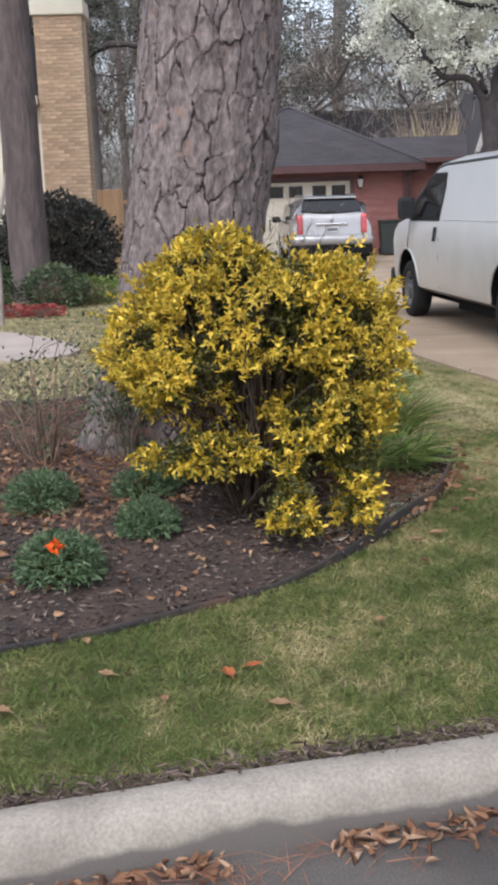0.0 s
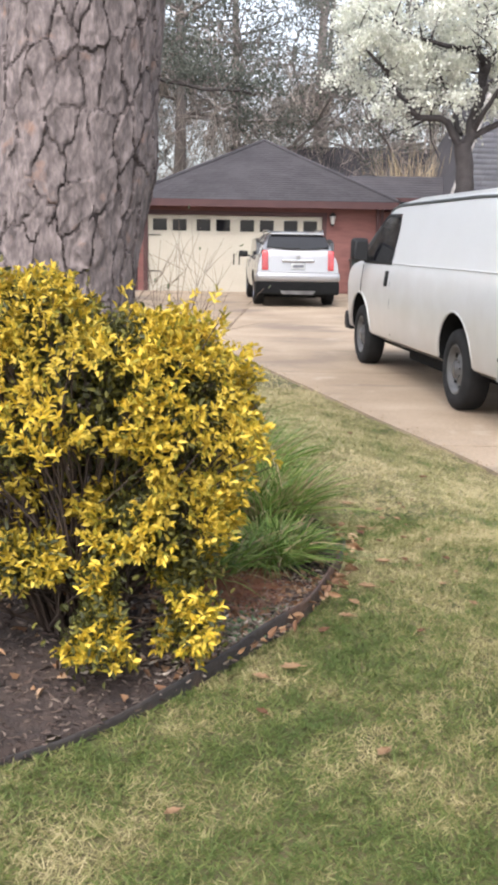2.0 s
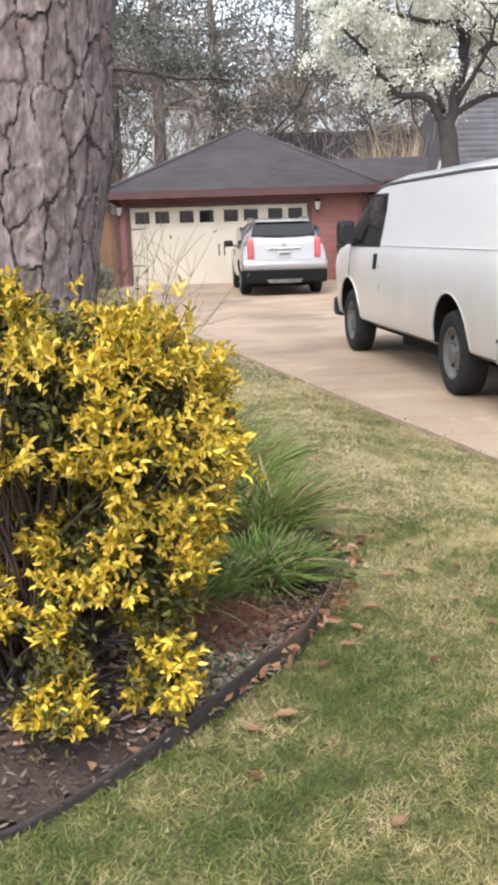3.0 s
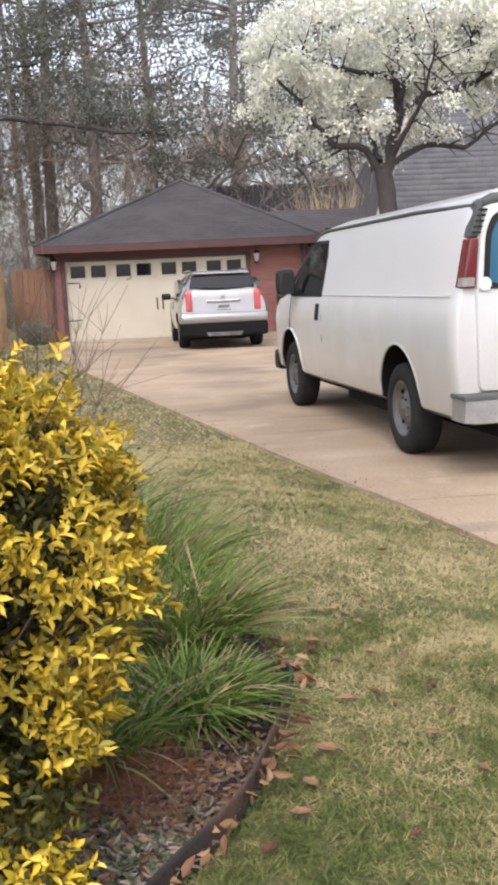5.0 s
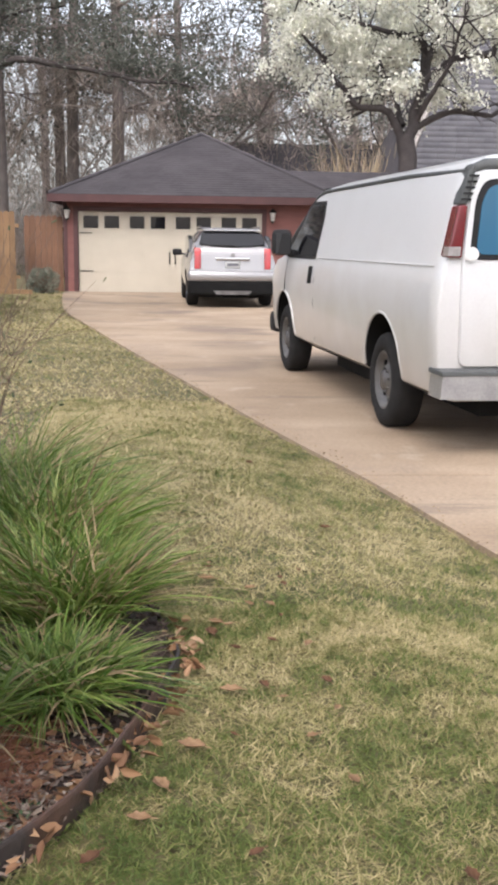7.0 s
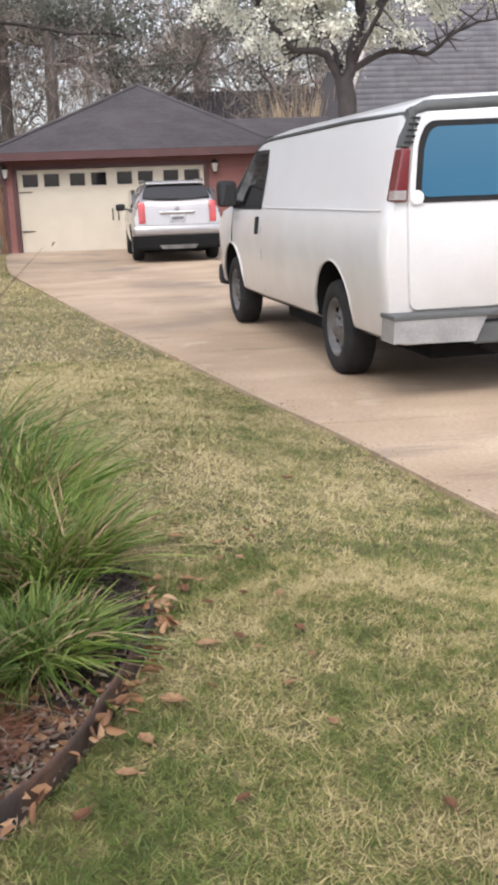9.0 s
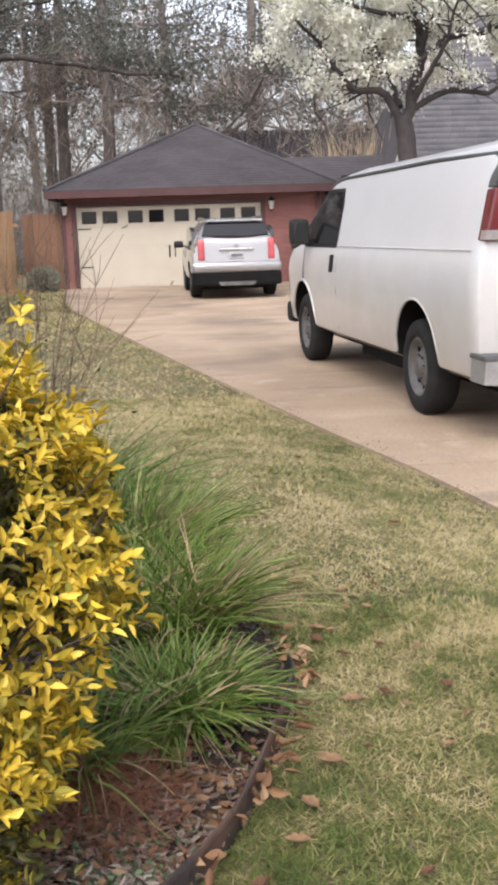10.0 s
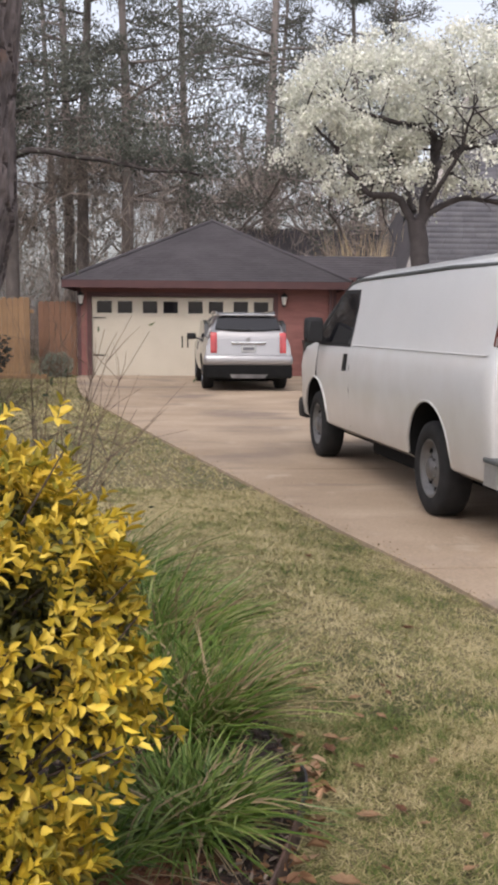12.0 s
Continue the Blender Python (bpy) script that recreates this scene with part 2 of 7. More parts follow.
def prism(points, axis, a, b, m=None):
    """A flat outline in the plane across an axis ('x', 'y' or 'z'), pushed from a to b."""
    bm = bmesh.new()
    def at(p, h):
        return {"x": (h, p[0], p[1]), "y": (p[0], h, p[1]), "z": (p[0], p[1], h)}[axis]
    lo = [bm.verts.new(at(p, a)) for p in points]
    hi = [bm.verts.new(at(p, b)) for p in points]
    bm.faces.new(lo)
    bm.faces.new(hi)
    for i in range(len(points)):
        j = (i + 1) % len(points)
        bm.faces.new((lo[i], lo[j], hi[j], hi[i]))
    bmesh.ops.recalc_face_normals(bm, faces=bm.faces)
    if m is not None:
        bmesh.ops.transform(bm, matrix=m, verts=bm.verts)
    return bm


def round_poly(points, r, n=4):
    """The outline with its corners rounded off."""
    out = []
    P = [Vector(p) for p in points]
    for i, p in enumerate(P):
        a, b = P[i - 1] - p, P[(i + 1) % len(P)] - p
        k = min(r, a.length * 0.45, b.length * 0.45)
        q0, q1 = p + a.normalized() * k, p + b.normalized() * k
        for t in range(n + 1):
            t = t / n
            q = q0 * (1 - t) ** 2 + p * 2 * t * (1 - t) + q1 * t * t
            out.append((q.x, q.y))
    return out


def smoothstep(a, b, x):
    t = np.clip((np.asarray(x, float) - a) / (b - a), 0, 1)
    return t * t * (3 - 2 * t)


# ---- lie of the land ----
KERB_SLOPE = 0.235
KC, KS = math.cos(math.atan(KERB_SLOPE)), math.sin(math.atan(KERB_SLOPE))


def kerb_uv(x, y):
    """Along the kerb and away from its back edge, towards the houses."""
    dx, dy = np.asarray(x, float), np.asarray(y, float) - 3.16
    return dx * KC + dy * KS, -dx * KS + dy * KC


def kerb_xy(u, v):
    return u * KC - v * KS, 3.16 + u * KS + v * KC


def land(x, y):
    """Height of the ground behind the kerb."""
    u, v = kerb_uv(x, y)
    x, y = np.asarray(x, float), np.asarray(y, float)
    z = -0.07 * (1 - smoothstep(0.0, 1.3, v))
    low = -0.19 * smoothstep(7.5, 13, y)
    d = np.interp(y, [p[1] for p in DRIVE_LEFT], [p[0] for p in DRIVE_LEFT]) - x
    w = 1 - smoothstep(0.0, 1.25, d)
    z = np.where(y > 7.5, low, z)
    return z * (1 - w) - 0.205 * w


DRIVE_LEFT = [(4.6, 4.1), (3.5, 5.2), (2.98, 6.2), (2.66, 7.3), (2.31, 8.88), (1.97, 10.16), (1.55, 11.88), (0.75, 15.15), (-0.28, 19.6), (-1.14, 23.5), (-1.83, 29.0), (-2.0, 31.0)]
BED_EDGE = [(-2.6, 3.5), (-1.5, 3.52), (-0.49, 3.86), (0.01, 4.09), (0.32, 4.29), (0.58, 4.55), (0.80, 4.87), (0.95, 5.1), (1.085, 5.42), (1.175, 5.76), (1.19, 5.95), (1.15, 6.25), (1.04, 6.65), (0.86, 7.1), (0.55, 7.5), (0.05, 7.8), (-0.8, 7.9), (-1.8, 7.6), (-2.8, 7.0)]


def spline(points, n):
    """Even points on a smooth curve through the given ones."""
    P = np.array(points, float)
    Q = np.vstack([2 * P[0] - P[1], P, 2 * P[-1] - P[-2]])
    out = []
    for i in range(1, len(Q) - 2):
        for t in np.linspace(0, 1, 12, endpoint=False):
            a, b, c, d = Q[i - 1], Q[i], Q[i + 1], Q[i + 2]
            out.append(0.5 * (2 * b + (c - a) * t + (2 * a - 5 * b + 4 * c - d) * t * t + (3 * b - a - 3 * c + d) * t ** 3))
    out.append(P[-1])
    out = np.array(out)
    s = np.concatenate([[0], np.cumsum(np.linalg.norm(np.diff(out, axis=0), axis=1))])
    e = np.linspace(0, s[-1], n)
    return np.stack([np.interp(e, s, out[:, k]) for k in range(P.shape[1])], 1)


def inside(poly, x, y):
    """Which points lie in a polygon."""
    x, y = np.asarray(x, float), np.asarray(y, float)
    c = np.zeros(x.shape, bool)
    for (x0, y0), (x1, y1) in zip(poly, np.roll(poly, -1, axis=0)):
        hit = ((y0 > y) != (y1 > y)) & (x < (x1 - x0) * (y - y0) / (y1 - y0 + 1e-12) + x0)
        c ^= hit
    return c


DL = spline(DRIVE_LEFT, 90)
BED = spline(BED_EDGE, 120)
BED_POLY = np.vstack([BED, [(-3.4, 6.0), (-3.2, 4.2)]])


def drive_x(y):
    return np.interp(y, DL[:, 1], DL[:, 0])


# ground: one sheet behind the kerb, out to the horizon
us = np.concatenate([-np.geomspace(600, 9, 26), np.linspace(-8.5, 14, 120), np.geomspace(15, 600, 26)])
vs = np.concatenate([np.linspace(0, 12, 90), np.linspace(12.4, 34, 50), np.geomspace(35, 700, 24)])
U, W = np.meshgrid(us, vs)
GX, GY = kerb_xy(U, W)
GZ = land(GX, GY) - 0.027 + 0.004 * np.sin(GX * 3.1) * np.sin(GY * 2.3)
nu, nv = len(us), len(vs)
idx = np.arange(nu * nv).reshape(nv, nu)
F = np.stack([idx[:-1, :-1], idx[:-1, 1:], idx[1:, 1:], idx[1:, :-1]], -1).reshape(-1, 4)
ground = tris("ground", np.stack([GX, GY, GZ], -1).reshape(-1, 3), F, TURF, label="dormant patchy lawn of green and straw-coloured grass", kind="structure", smooth=True)
ground["category"] = "lawn"

# road: out to the horizon on the street side
vr = np.concatenate([[-0.10, -0.3, -0.8, -1.6, -3, -5], -np.geomspace(9, 600, 12)])
U, W = np.meshgrid(us, vr)
RX, RY = kerb_xy(U, W)
RZ = -0.175 + 0.05 * smoothstep(0, 4, -W)
idx = np.arange(nu * len(vr)).reshape(len(vr), nu)
F = np.stack([idx[:-1, :-1], idx[1:, :-1], idx[1:, 1:], idx[:-1, 1:]], -1).reshape(-1, 4)
road = tris("road", np.stack([RX, RY, RZ], -1).reshape(-1, 3), F, ASPHALT, label="dark grey asphalt road beside the kerb", kind="structure")
road["category"] = "road"

# kerb: rounded concrete
prof = [(0.0, -0.30), (0.0, -0.062), (-0.012, -0.052), (-0.05, -0.05), (-0.085, -0.054), (-0.108, -0.066), (-0.124, -0.088), (-0.134, -0.12), (-0.142, -0.175), (-0.145, -0.30)]
ku = np.concatenate([np.linspace(-60, -4, 12), np.linspace(-3.5, 6, 96), np.linspace(7, 60, 12)])
V, F = [], []
for i, u in enumerate(ku):
    for k, (v, z) in enumerate(prof):
        w = 0.004 * noise.noise(Vector((u * 2.2, k * 0.6, 0))) if 0 < k < 9 else 0
        x, y = kerb_xy(u, v + w)
        V.append((x, y, z + w))
n = len(prof)
for i in range(len(ku) - 1):
    for k in range(n - 1):
        F.append((i * n + k, i * n + k + 1, (i + 1) * n + k + 1, (i + 1) * n + k))
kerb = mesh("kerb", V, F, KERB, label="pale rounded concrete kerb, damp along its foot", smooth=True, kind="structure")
kerb["category"] = "kerb"

# driveway slab with saw-cut joints
JOINTS = [9.1, 13.2, 17.5, 22.0, 26.4]
DRIVE = thing("driveway", Matrix.Identity(4), "wide tan concrete driveway with joints and damp stains", "driveway", kind="structure")
stops = [4.3] + JOINTS + [31.0]
for y0, y1 in zip(stops, stops[1:]):
    ys = np.linspace(y0 + 0.008, y1 - 0.008, 24)
    V, F = [], []
    cols = np.linspace(0, 1, 16)
    for y in ys:
        xl = float(drive_x(y))
        for c in cols:
            x = xl + (7.6 - xl) * c
            V.append((x, y, float(land(x, y)) + 0.004))
    top = len(V)
    k = len(cols)
    for i in range(len(ys) - 1):
        for j in range(k - 1):
            F.append((i * k + j, i * k + j + 1, (i + 1) * k + j + 1, (i + 1) * k + j))
    rim = [i * k for i in range(len(ys))] + [(len(ys) - 1) * k + j for j in range(1, k)] + [i * k + k - 1 for i in range(len(ys) - 2, -1, -1)] + [j for j in range(k - 2, 0, -1)]
    low = {}
    for r in rim:
        low[r] = len(V)
        V.append((V[r][0], V[r][1], V[r][2] - 0.1))
    for a, b in zip(rim, rim[1:] + rim[:1]):
        F.append((a, low[a], low[b], b))
    mesh("slab", V, F, SLAB, DRIVE)

# planting bed: a mound of mulch
gx, gy = np.meshgrid(np.linspace(-3.4, 1.35, 150), np.linspace(3.3, 8.1, 150))
keep = inside(BED_POLY, gx, gy)
hz = np.array([[noise.noise(Vector((a * 6, b * 6, 0))) * 0.014 + noise.noise(Vector((a * 22, b * 22, 3))) * 0.007 for a, b in zip(ra, rb)] for ra, rb in zip(gx, gy)])


def edge_gap(x, y):
    d = np.full(np.shape(x), 9.0)
    for p in BED[::2]:
        d = np.minimum(d, np.hypot(x - p[0], y - p[1]))
    return d


gap = edge_gap(gx, gy)
BEDZ = land(gx, gy) - 0.004 + 0.065 * smoothstep(0, 0.6, gap) + hz


def bed_z(x, y):
    j = int(np.clip(round((x + 3.4) / 4.75 * 149), 0, 149))
    i = int(np.clip(round((y - 3.3) / 4.8 * 149), 0, 149))
    return float(BEDZ[i, j])


idx = np.arange(150 * 150).reshape(150, 150)
F = np.stack([idx[:-1, :-1], idx[:-1, 1:], idx[1:, 1:], idx[1:, :-1]], -1).reshape(-1, 4)
ok = keep | (gap < 0.06)
F = F[ok.ravel()[F].all(1)]
bed = tris("planting_bed", np.stack([gx, gy, np.where(keep & (gap > 0.018), BEDZ, land(gx, gy) - 0.05)], -1).reshape(-1, 3), F, MULCH, label="dark mulched planting bed with bare soil", kind="structure", smooth=True)
bed["category"] = "planting bed"

# ---- detached garage ----
GAR = (1.48, 31.0)          # middle of its front, on the ground
GZ0 = -0.215
garage = thing("garage", pose(GAR[0], GAR[1], GZ0), "red-sided garage with a dark hipped shingle roof", "garage")
DX0, DX1, DTOP = -3.10, 1.80, 2.13      # garage door opening, from the middle
WX0, WX1, WTOP = -3.46, 3.50, 2.50


def siding(x0, x1, z0, z1, y=0.0):
    """Lapped boards, each a piece of its own."""
    h = 0.2
    z = z0
    while z < z1 - 0.02:
        t = min(z + h, z1)
        bm = prism([(y - 0.022, z), (y - 0.004, t), (y + 0.02, t), (y + 0.02, z)], "x", x0, x1)
        part("siding_board", bm, SIDING, garage)
        z = t


part("wall", box(WX0, DX0 - 0.06, 0.02, 0.18, 0, WTOP), SIDING, garage)
part("wall", box(DX1 + 0.06, WX1, 0.02, 0.18, 0, WTOP), SIDING, garage)
part("wall", box(DX0 - 0.06, DX1 + 0.06, 0.02, 0.18, DTOP + 0.06, WTOP), SIDING, garage)
part("wall", box(WX0, WX0 + 0.16, 0.18, 7.2, 0, WTOP), SIDING, garage)
part("wall", box(WX1 - 0.16, WX1, 0.18, 7.2, 0, WTOP), SIDING, garage)
part("wall", box(WX0, WX1, 7.2, 7.36, 0, WTOP), SIDING, garage)
part("slab", box(WX0, WX1, 0.0, 7.3, -0.3, -0.004), KERB, garage)
siding(WX0 + 0.08, DX0 - 0.12, 0.02, WTOP)
siding(DX1 + 0.12, WX1 - 0.08, 0.02, WTOP)
siding(DX0 - 0.12, DX1 + 0.12, DTOP + 0.12, WTOP)
for x0, x1 in ((WX0 - 0.02, WX0 + 0.08), (WX1 - 0.08, WX1 + 0.02)):
    part("corner_board", box(x0, x1, -0.03, 0.02, 0, WTOP, bevel=0.004), TRIM_RED, garage)
for x0, x1 in ((DX0 - 0.12, DX0), (DX1, DX1 + 0.12)):
    part("door_casing", box(x0, x1, -0.035, 0.06, 0, DTOP, bevel=0.004), TRIM_RED, garage)
part("door_casing", box(DX0 - 0.12, DX1 + 0.12, -0.035, 0.06, DTOP, DTOP + 0.12, bevel=0.004), TRIM_RED, garage)
# sectional door with eight lights in the top row
door = part("garage_door", box(DX0, DX1, 0.075, 0.1, 0.01, DTOP), DOOR_TAN, garage, "tan sectional garage door with a top row of windows")
rows = [(0.012, 0.538), (0.541, 1.068), (1.071, 1.60)]
for z0, z1 in rows:
    part("door_panel", box(DX0 + 0.01, DX1 - 0.01, 0.05, 0.075, z0, z1, bevel=0.002), DOOR_TAN, door)
W = (DX1 - DX0) / 8
for k in range(8):
    cx = DX0 + W * (k + 0.5) + (0.03 if k % 2 == 0 else -0.03)
    part("window_pane", box(cx - 0.195, cx + 0.195, 0.062, 0.07, 1.69, 2.01), DARK_GLASS, door)
z0, z1 = 1.605, DTOP - 0.01
part("top_rail", box(DX0 + 0.01, DX1 - 0.01, 0.048, 0.075, 2.015, z1, bevel=0.005), DOOR_TAN, door)
part("top_rail", box(DX0 + 0.01, DX1 - 0.01, 0.048, 0.075, z0, 1.685, bevel=0.005), DOOR_TAN, door)
edges = [DX0 + 0.01] + [DX0 + W * (k + 0.5) + (0.03 if k % 2 == 0 else -0.03) for k in range(8)] + [DX1 - 0.01]
for k in range(9):
    a = edges[k] + (0 if k == 0 else 0.2)
    b = edges[k + 1] - (0 if k == 8 else 0.2)
    part("mullion", box(a, b, 0.048, 0.075, 1.685, 2.015, bevel=0.005), DOOR_TAN, door)
for z in (0.56, 1.56):
    for sx, d in ((DX0 + 0.03, 1), (DX1 - 0.03, -1)):
        bm = prism([(0, -0.018), (0.33, -0.012), (0.36, 0), (0.33, 0.012), (0, 0.018)], "y", 0.036, 0.048, pose(sx, 0, z) @ Matrix.Diagonal((d, 1, 1, 1)))
        part("strap_hinge", bm, BLACK_IRON, door)
for dx in (-0.075, 0.075):
    bm = box(-0.016, 0.016, 0.02, 0.036, 0.78, 1.07, pose((DX0 + DX1) / 2 + 0.05 + dx, 0, 0), bevel=0.005)
    add_box(bm, -0.02, 0.02, 0.02, 0.05, 0.77, 0.81, pose((DX0 + DX1) / 2 + 0.05 + dx, 0, 0))
    add_box(bm, -0.02, 0.02, 0.02, 0.05, 1.04, 1.08, pose((DX0 + DX1) / 2 + 0.05 + dx, 0, 0))
    part("pull_handle", bm, BLACK_IRON, door)
# hipped roof
OV = 0.36
EX0, EX1, EY0, EY1, EZ = WX0 - OV, WX1 + OV, -OV - 0.1, 7.7, WTOP - 0.02
RIDGE_Z = 4.46
RX0, RY0, RY1 = 0.22, EY0 + 3.8, 4.6
part("soffit", box(EX0 + 0.02, EX1 - 0.02, EY0 + 0.02, EY1 - 0.02, EZ - 0.03, EZ), TRIM_RED, garage)
for a in ((EX0, EX1, EY0 - 0.025, EY0, EZ - 0.13, EZ + 0.06), (EX0 - 0.025, EX0, EY0, EY1, EZ - 0.13, EZ + 0.06), (EX1, EX1 + 0.025, EY0, EY1, EZ - 0.13, EZ + 0.06)):
    part("fascia", box(*a), TRIM_RED, garage)


def shingled(name, quad, parent, course=0.145, width=0.3, mat_=SHINGLE, lift=0.012, tab=True):
    """Courses of shingles laid over a four- or three-sided plane: corners low left, low right, high right, high left."""
    a, b, c, d = [np.array(p, float) for p in quad]
    up = (d + c) / 2 - (a + b) / 2
    nrm = np.cross(b - a, up)
    nrm /= np.linalg.norm(nrm)
    rows_ = max(2, int(np.linalg.norm(up) / course))
    V, F = [], []
    rng = random.Random(5)
    for i in range(rows_):
        f0, f1 = i / rows_, min(1.0, (i + 1.15) / rows_)
        l0, r0 = a + (d - a) * f0, b + (c - b) * f0
        l1, r1 = a + (d - a) * f1, b + (c - b) * f1
        m_ = max(1, int(np.linalg.norm(r0 - l0) / width)) if tab else 1
        cut = [0.0] + sorted((k + rng.uniform(0.2, 0.8)) / m_ for k in range(m_ - 1)) + [1.0] if m_ > 1 else [0.0, 1.0]
        for s0, s1 in zip(cut, cut[1:]):
            h = lift * rng.uniform(0.75, 1.15)
            g = 0.004 / max(0.3, np.linalg.norm(r0 - l0))
            p = [l0 + (r0 - l0) * (s0 + g) + nrm * h, l0 + (r0 - l0) * (s1 - g) + nrm * h, l1 + (r1 - l1) * (s1 - g) + nrm * 0.003, l1 + (r1 - l1) * (s0 + g) + nrm * 0.003,
                 l0 + (r0 - l0) * (s0 + g), l0 + (r0 - l0) * (s1 - g)]
            o = len(V)
            V += p
            F += [(o, o + 1, o + 2, o + 3), (o + 4, o + 5, o + 1, o)]
    base = mesh(name + "_deck", [a, b, c, d], [(0, 1, 2, 3)], SHINGLE, parent)
    tris("shingles", V, F, mat_, base, kind="stuff")
    return base


c = {"fl": (EX0, EY0, EZ + 0.06), "fr": (EX1, EY0, EZ + 0.06), "bl": (EX0, EY1, EZ + 0.06), "br": (EX1, EY1, EZ + 0.06), "f": (RX0, RY0, RIDGE_Z), "b": (RX0, RY1, RIDGE_Z)}
g2 = lambda p, dx: (p[0] + dx, p[1], p[2])
shingled("roof_front", [c["fl"], c["fr"], g2(c["f"], 0.02), g2(c["f"], -0.02)], garage)
shingled("roof_left", [c["bl"], c["fl"], c["f"], c["b"]], garage)
shingled("roof_right", [c["fr"], c["br"], c["b"], c["f"]], garage)
shingled("roof_back", [c["br"], c["bl"], g2(c["b"], -0.02), g2(c["b"], 0.02)], garage)
for p, q in (("fl", "f"), ("fr", "f"), ("f", "b"), ("bl", "b"), ("br", "b")):
    A, B = np.array(c[p]), np.array(c[q])
    V, F = tube([A + (0, 0, 0.015), B + (0, 0, 0.015)], [0.06, 0.06], 6)
    tris("ridge_cap", V, F, SHINGLE, garage)
# downspout and its head at the corner
part("downspout", box(WX1 - 0.2, WX1 - 0.11, -0.12, -0.04, 0.05, WTOP - 0.1, bevel=0.01), TRIM_RED, garage)
part("downspout_head", prism([(-0.1, 0.2), (0.1, 0.2), (0.06, 0), (-0.06, 0)], "y", -0.3, -0.06, pose(WX1 - 0.155, 0, WTOP - 0.16)), TRIM_RED, garage)


def wall_lamp(x, parent):
    """Coach lantern on a bracket."""
    lamp = thing("wall_lantern", pose(GAR[0] + x, GAR[1] - 0.025, GZ0 + 2.05), "black coach lantern with frosted panes on the garage wall", "lamp", "garage lanterns")
    part("back_plate", box(-0.05, 0.05, -0.015, 0.0, -0.14, 0.14, bevel=0.006), BLACK_IRON, lamp)
    V, F = tube([(0, -0.01, 0.0), (0, -0.07, 0.16), (0, -0.14, 0.2)], [0.012] * 3, 6)
    tris("bracket", V, F, BLACK_IRON, lamp)
    part("glass", lathe([(0.0, -0.12), (0.045, -0.12), (0.085, 0.1), (0.0, 0.1)], pose(0, -0.14, 0), 8), LAMP_GLASS, lamp)
    part("cap", lathe([(0.1, 0.1), (0.1, 0.115), (0.05, 0.18), (0.015, 0.2), (0.0, 0.24)], pose(0, -0.14, 0), 8), BLACK_IRON, lamp)
    part("base", lathe([(0.0, -0.2), (0.02, -0.17), (0.05, -0.13), (0.05, -0.115), (0.0, -0.115)], pose(0, -0.14, 0), 8), BLACK_IRON, lamp)


LAMP_GLASS = mat("lantern_glass", (0.55, 0.53, 0.5), rough=0.3)
wall_lamp(DX1 + 0.27, garage)
wall_lamp(DX0 - 0.27, garage)

# ---- van ----
VAN_WHITE = mat("van_white_paint", (0.59, 0.597, 0.605), (0.555, 0.56, 0.562), 1.2, 0.28, coat=0.5, fine=0.08)


def road_dirt(m, low, high, tint, most):
    """A film of splashed dirt on the lower panels, thinning upwards."""
    n, l = m.node_tree.nodes, m.node_tree.links
    b = n["Principled BSDF"]
    src = b.inputs["Base Color"].links[0].from_socket
    tc = n.new("ShaderNodeTexCoord")
    sp = n.new("ShaderNodeSeparateXYZ")
    l.new(tc.outputs["Object"], sp.inputs[0])
    nz = n.new("ShaderNodeTexNoise")
    nz.inputs["Scale"].default_value, nz.inputs["Detail"].default_value = 3.0, 6
    l.new(tc.outputs["Object"], nz.inputs["Vector"])
    ad = n.new("ShaderNodeMath")
    ad.operation = "MULTIPLY_ADD"
    ad.inputs[1].default_value = 0.5
    l.new(nz.outputs["Fac"], ad.inputs[0])
    l.new(sp.outputs[2], ad.inputs[2])
    mr = n.new("ShaderNodeMapRange")
    mr.inputs[1].default_value, mr.inputs[2].default_value, mr.inputs[3].default_value, mr.inputs[4].default_value = low + 0.25, high + 0.25, most, 0.0
    l.new(ad.outputs[0], mr.inputs[0])
    mx = n.new("ShaderNodeMix")
    mx.data_type = "RGBA"
    l.new(mr.outputs[0], mx.inputs[0])
    l.new(src, mx.inputs[6])
    mx.inputs[7].default_value = (*tint, 1)
    l.new(mx.outputs[2], b.inputs["Base Color"])


road_dirt(VAN_WHITE, 0.42, 1.22, (0.30, 0.262, 0.215), 0.75)
VAN_TRIM = mat("van_grey_plastic", (0.075, 0.08, 0.08), rough=0.6)
RUBBER = mat("tyre_rubber", (0.021, 0.02, 0.02), (0.013, 0.013, 0.013), 9, 0.9, bump=0.3, bscale=90, spec=0.2)
STEEL = mat("painted_steel_wheel", (0.17, 0.165, 0.16), (0.085, 0.08, 0.078), 6, 0.5, metal=0.5)
CHROME = mat("chrome", (0.75, 0.75, 0.75), rough=0.12, metal=1.0)
TAIL_RED = mat("tail_lens_red", (0.16, 0.014, 0.018), (0.11, 0.010, 0.012), 5, 0.22, coat=0.3)
LENS_CLEAR = mat("lens_clear", (0.30, 0.28, 0.275), rough=0.15, coat=0.5)
BLACK_PLASTIC = mat("black_plastic", (0.018, 0.018, 0.019), rough=0.65, spec=0.25)
BLUE_GLASS = glass_mat("blue_tinted_glass", (0.035, 0.115, 0.19))
WELL_DARK = mat("wheel_well_dark", (0.012, 0.012, 0.012), rough=0.95, spec=0.1)
BUMPER_GREY = mat("bumper_worn_chrome", (0.42, 0.42, 0.425), (0.30, 0.30, 0.305), 5, 0.35, metal=0.6)


